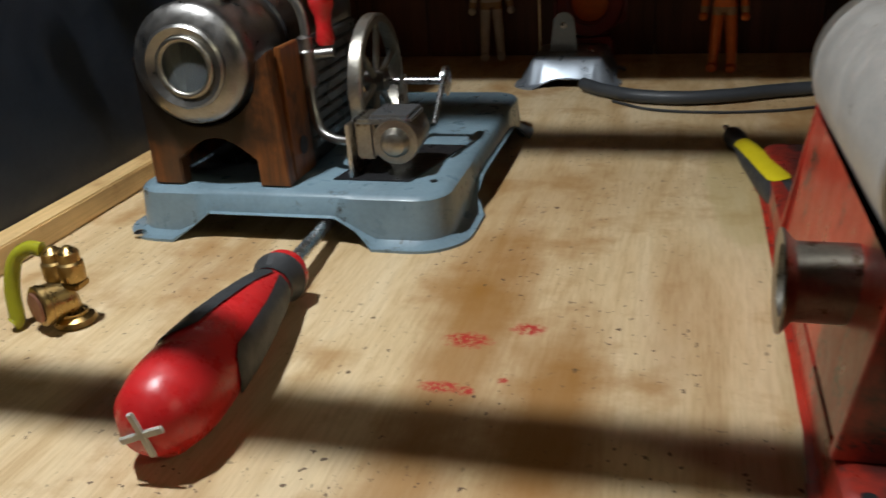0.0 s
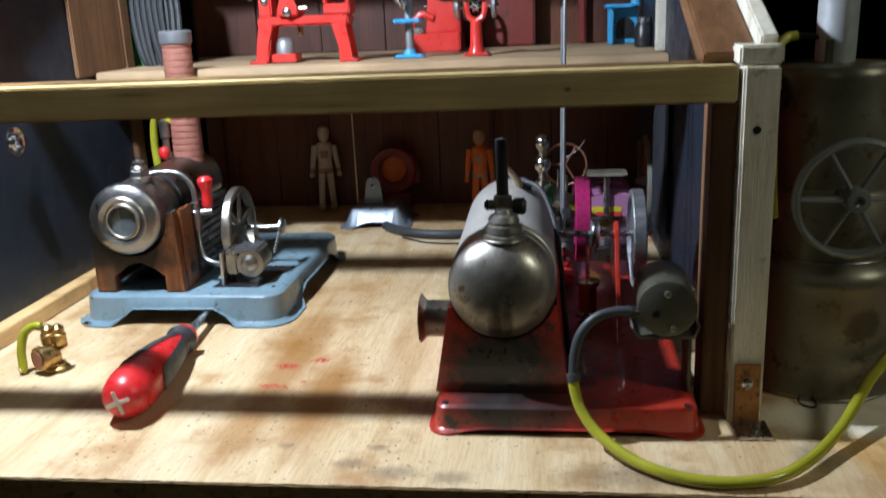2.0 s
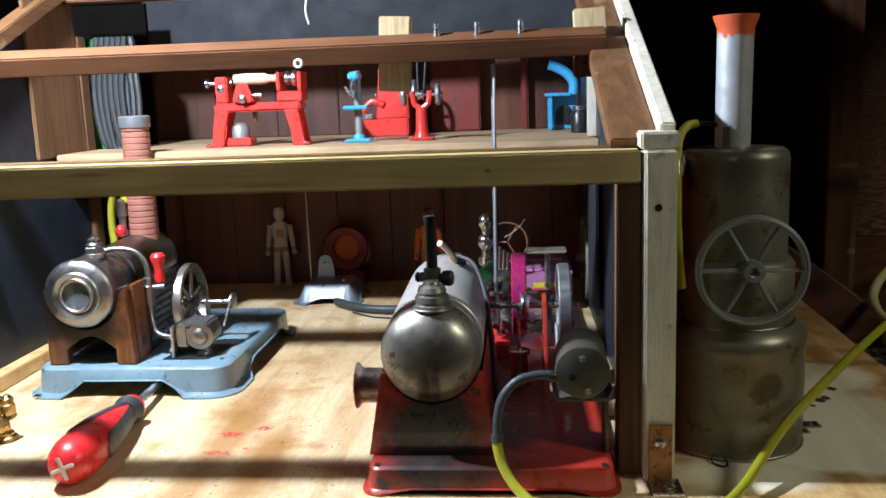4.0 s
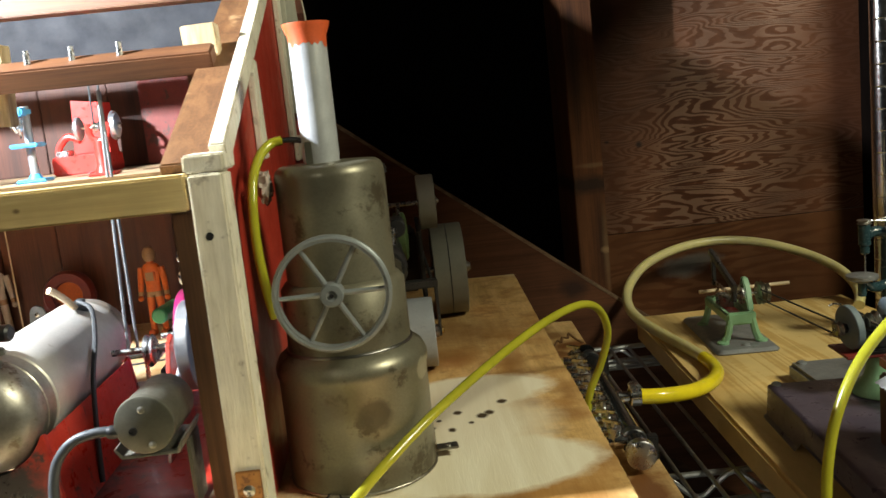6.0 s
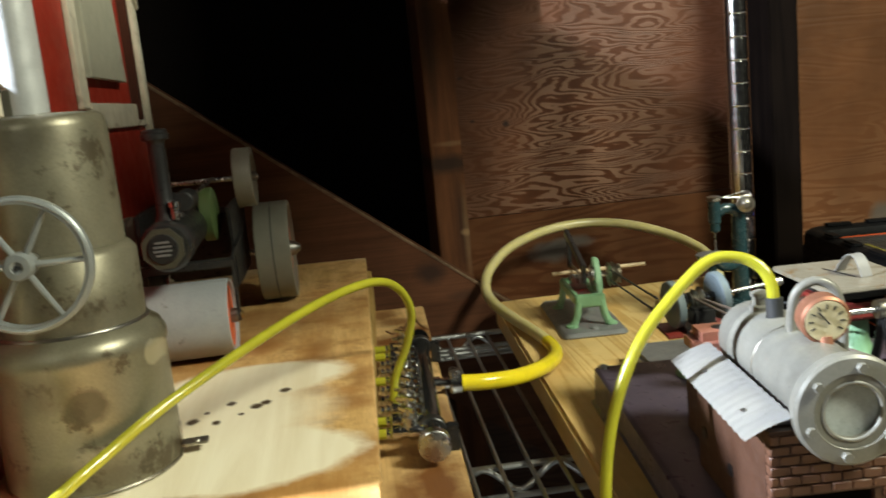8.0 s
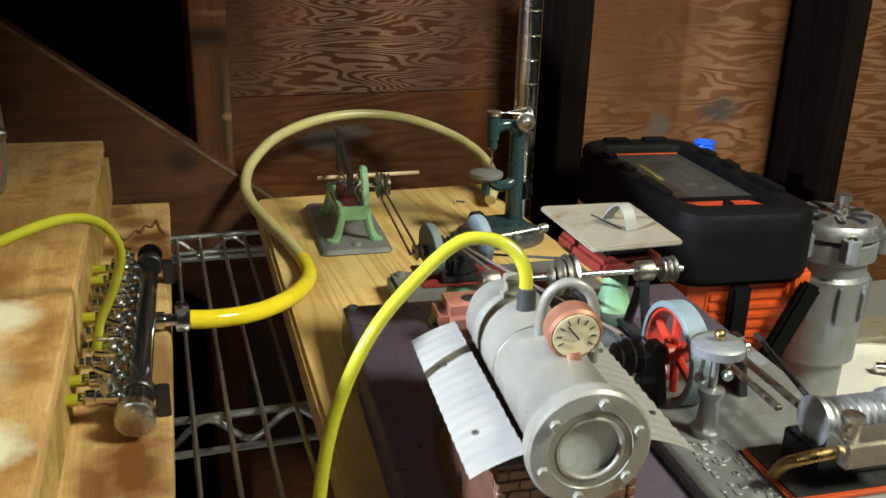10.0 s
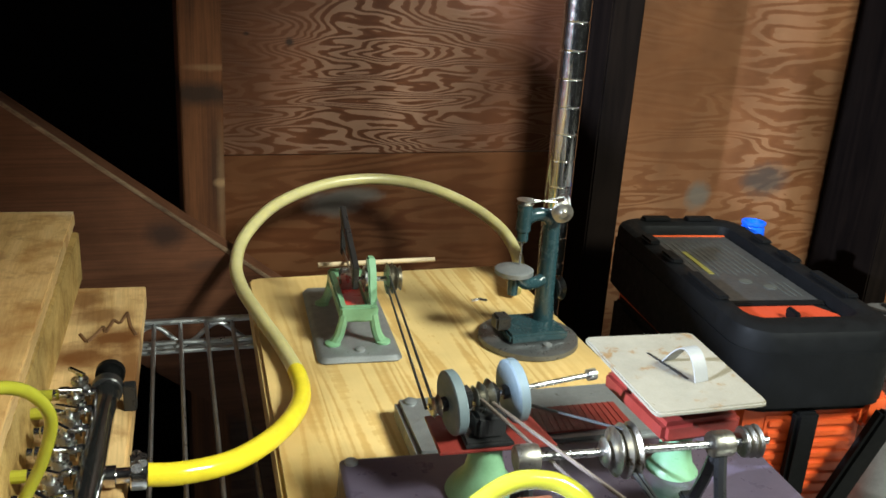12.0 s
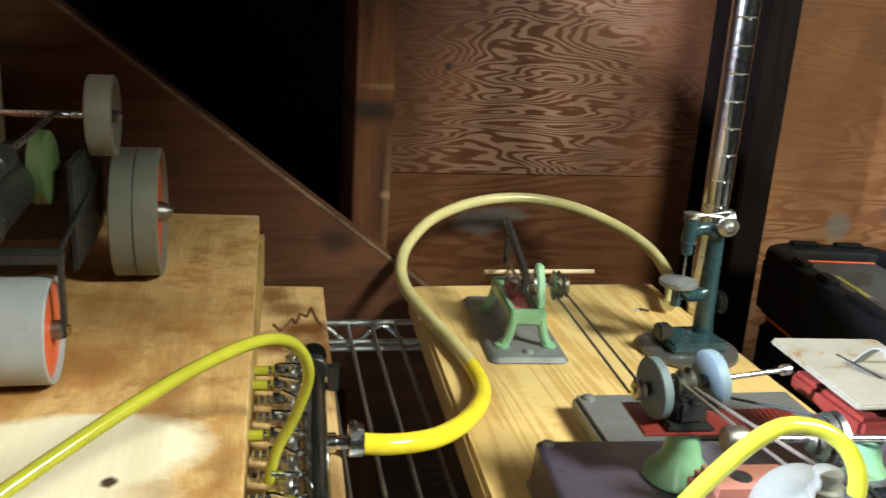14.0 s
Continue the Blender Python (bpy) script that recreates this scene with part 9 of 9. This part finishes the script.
    part("prop_leg", box(bm_(), (-0.010, -0.010, -0.068), (0.010, 0.002, 0.068), 0.003, m=pose(0.033, -0.148, 0.118, 0, 24, 0)), M["blackplastic"], e)
    part("leg_hinge", box(bm_(), (-0.004, -0.152, 0.042), (0.018, -0.136, 0.074), 0.003), M["black"], e)
    screw(e, (0.008, -0.152, 0.058), (0, -1, 0), 0.004)
    part("corner_block", box(bm_(), (0.046, -0.142, 0.160), (0.068, -0.126, 0.190), 0.004), M["orange"], e)
    part("lower_block", box(bm_(), (-0.004, -0.146, 0.010), (0.034, -0.131, 0.042), 0.003), M["orange"], e)
    part("wheel", turned(bm_(), (0.040, -0.156, 0.0005), (0.040, -0.156, 1), [(0.017, 0), (0.019, 0.002), (0.019, 0.040), (0.017, 0.043), (0.006, 0.043)], 30), M["rubber"], e)
    part("side_foot", box(bm_(), (-0.056, -0.11, 0.0), (0.05, 0.11, 0.010), 0.002), M["blackplastic"], e)
    return e


stand(power_pack(), (1.1046, 0.7080, -0.2978), 1.07, -8.0)
e = thing("bottle_cap", "bright blue plastic bottle cap", "cap", (1.206, 0.768, -0.270))
part("bottle", turned(bm_(), (1.206, 0.768, -0.2695), (1.206, 0.768, 1), [(0.016, 0), (0.018, 0.003), (0.018, 0.198), (0.0105, 0.213), (0.0105, 0.224)], 28), M["blackplastic"], e)
part("cap", turned(bm_(), (1.206, 0.768, -0.0455), (1.206, 0.768, 1), [(0.0115, 0), (0.0125, 0.0006), (0.0125, 0.0110), (0.0115, 0.0150), (0.0130, 0.0165), (0.0130, 0.0190), (0.0105, 0.0195), (0.0100, 0.0140)], 26), M["bluecap"], e, "bright blue screw cap")
stand(e, (1.229, 0.848, -0.2978), 1.07)


def alternator():
    e = thing("alternator", "dull grey cast alternator standing on end", "alternator", (1.235, 0.575, -0.270))
    c = (1.235, 0.575)
    part("body", turned(bm_(), (*c, -0.2695), (*c, 1), [(0.030, 0), (0.036, 0.004), (0.036, 0.060), (0.044, 0.064), (0.044, 0.153), (0.040, 0.157), (0.040, 0.169), (0.046, 0.173), (0.046, 0.191), (0.040, 0.195)], 44), M["castgrey"], e)
    fl = part("end_plate", turned(bm_(), (*c, -0.0745), (*c, 1), [(0.036, 0), (0.048, 0.002), (0.048, 0.010), (0.044, 0.016), (0.030, 0.018), (0.012, 0.018)], 44), M["alu"], e, "slotted grey end plate")
    for k in range(9):
        a = radians(40 * k)
        part("vent_slot", box(bm_(), (0.016, -0.0035, 0.0), (0.036, 0.0035, 0.0030), 0.001, m=pose(*c, -0.0575, 0, 0, math.degrees(a))), M["black"], fl)
    part("pulley_nut", turned(bm_(), (c[0] + 0.006, c[1] - 0.004, -0.0565), (c[0] + 0.006, c[1] - 0.004, 1), [(0.008, 0), (0.008, 0.006), (0.006, 0.007), (0.006, 0.014), (0.008, 0.0145), (0.008, 0.020), (0.005, 0.021)], 18), M["tarnish"], fl)
    for k in range(10):
        a = radians(36 * k)
        part("cooling_fin", box(bm_(), (0.0435, -0.0025, 0.0), (0.0475, 0.0025, 0.038), 0.0008, m=pose(*c, -0.158, 0, 0, math.degrees(a))), M["castgrey"], e)
    for a in (200, 250, 320):
        part("mount_ear", turned(bm_(), (c[0] + 0.050 * math.cos(radians(a)), c[1] + 0.050 * math.sin(radians(a)), -0.090), (c[0] + 0.050 * math.cos(radians(a)), c[1] + 0.050 * math.sin(radians(a)), 1), [(0.009, 0), (0.009, 0.022), (0.006, 0.023)], 18), M["castgrey"], e)
        screw(e, (c[0] + 0.050 * math.cos(radians(a)), c[1] + 0.050 * math.sin(radians(a)), -0.067), r=0.005)
    return e


stand(alternator(), (1.240, 0.622, -0.2978), 1.09)
e = thing("plastic_lid", "large milky white plastic lid on the bench", "lid", (1.322, 0.478, -0.270))
part("lid_sheet", turned(bm_(), (1.322, 0.478, -0.2695), (1.322, 0.478, 1), [(0.142, 0), (0.148, 0.002), (0.148, 0.012), (0.138, 0.014), (0.130, 0.008), (0.116, 0.007), (0.0005, 0.007)], 60), M["white"], e)
stand(e, (1.356, 0.553, -0.2978), 1.08)
e = thing("pipe_fitting", "small bright steel pipe fitting on the plastic lid", "fitting", (1.35, 0.54, -0.262))
part("fitting_body", turned(bm_(), (1.328, 0.552, -0.253), (1.380, 0.526, -0.253), [(0.004, 0), (0.006, 0.001), (0.006, 0.010), (0.0085, 0.011), (0.0085, 0.020), (0.006, 0.021), (0.006, 0.034), (0.0075, 0.035), (0.0075, 0.042)], 16), M["chrome"], e)
stand(e, (1.390, 0.624, -0.2900), 1.08)
single("shop_rag", box(bm_(), (1.34, 0.70, -0.2978), (1.53, 0.758, -0.2770), 0.006, 3), M["cream"], "folded cream shop rag under the alternator", "rag")
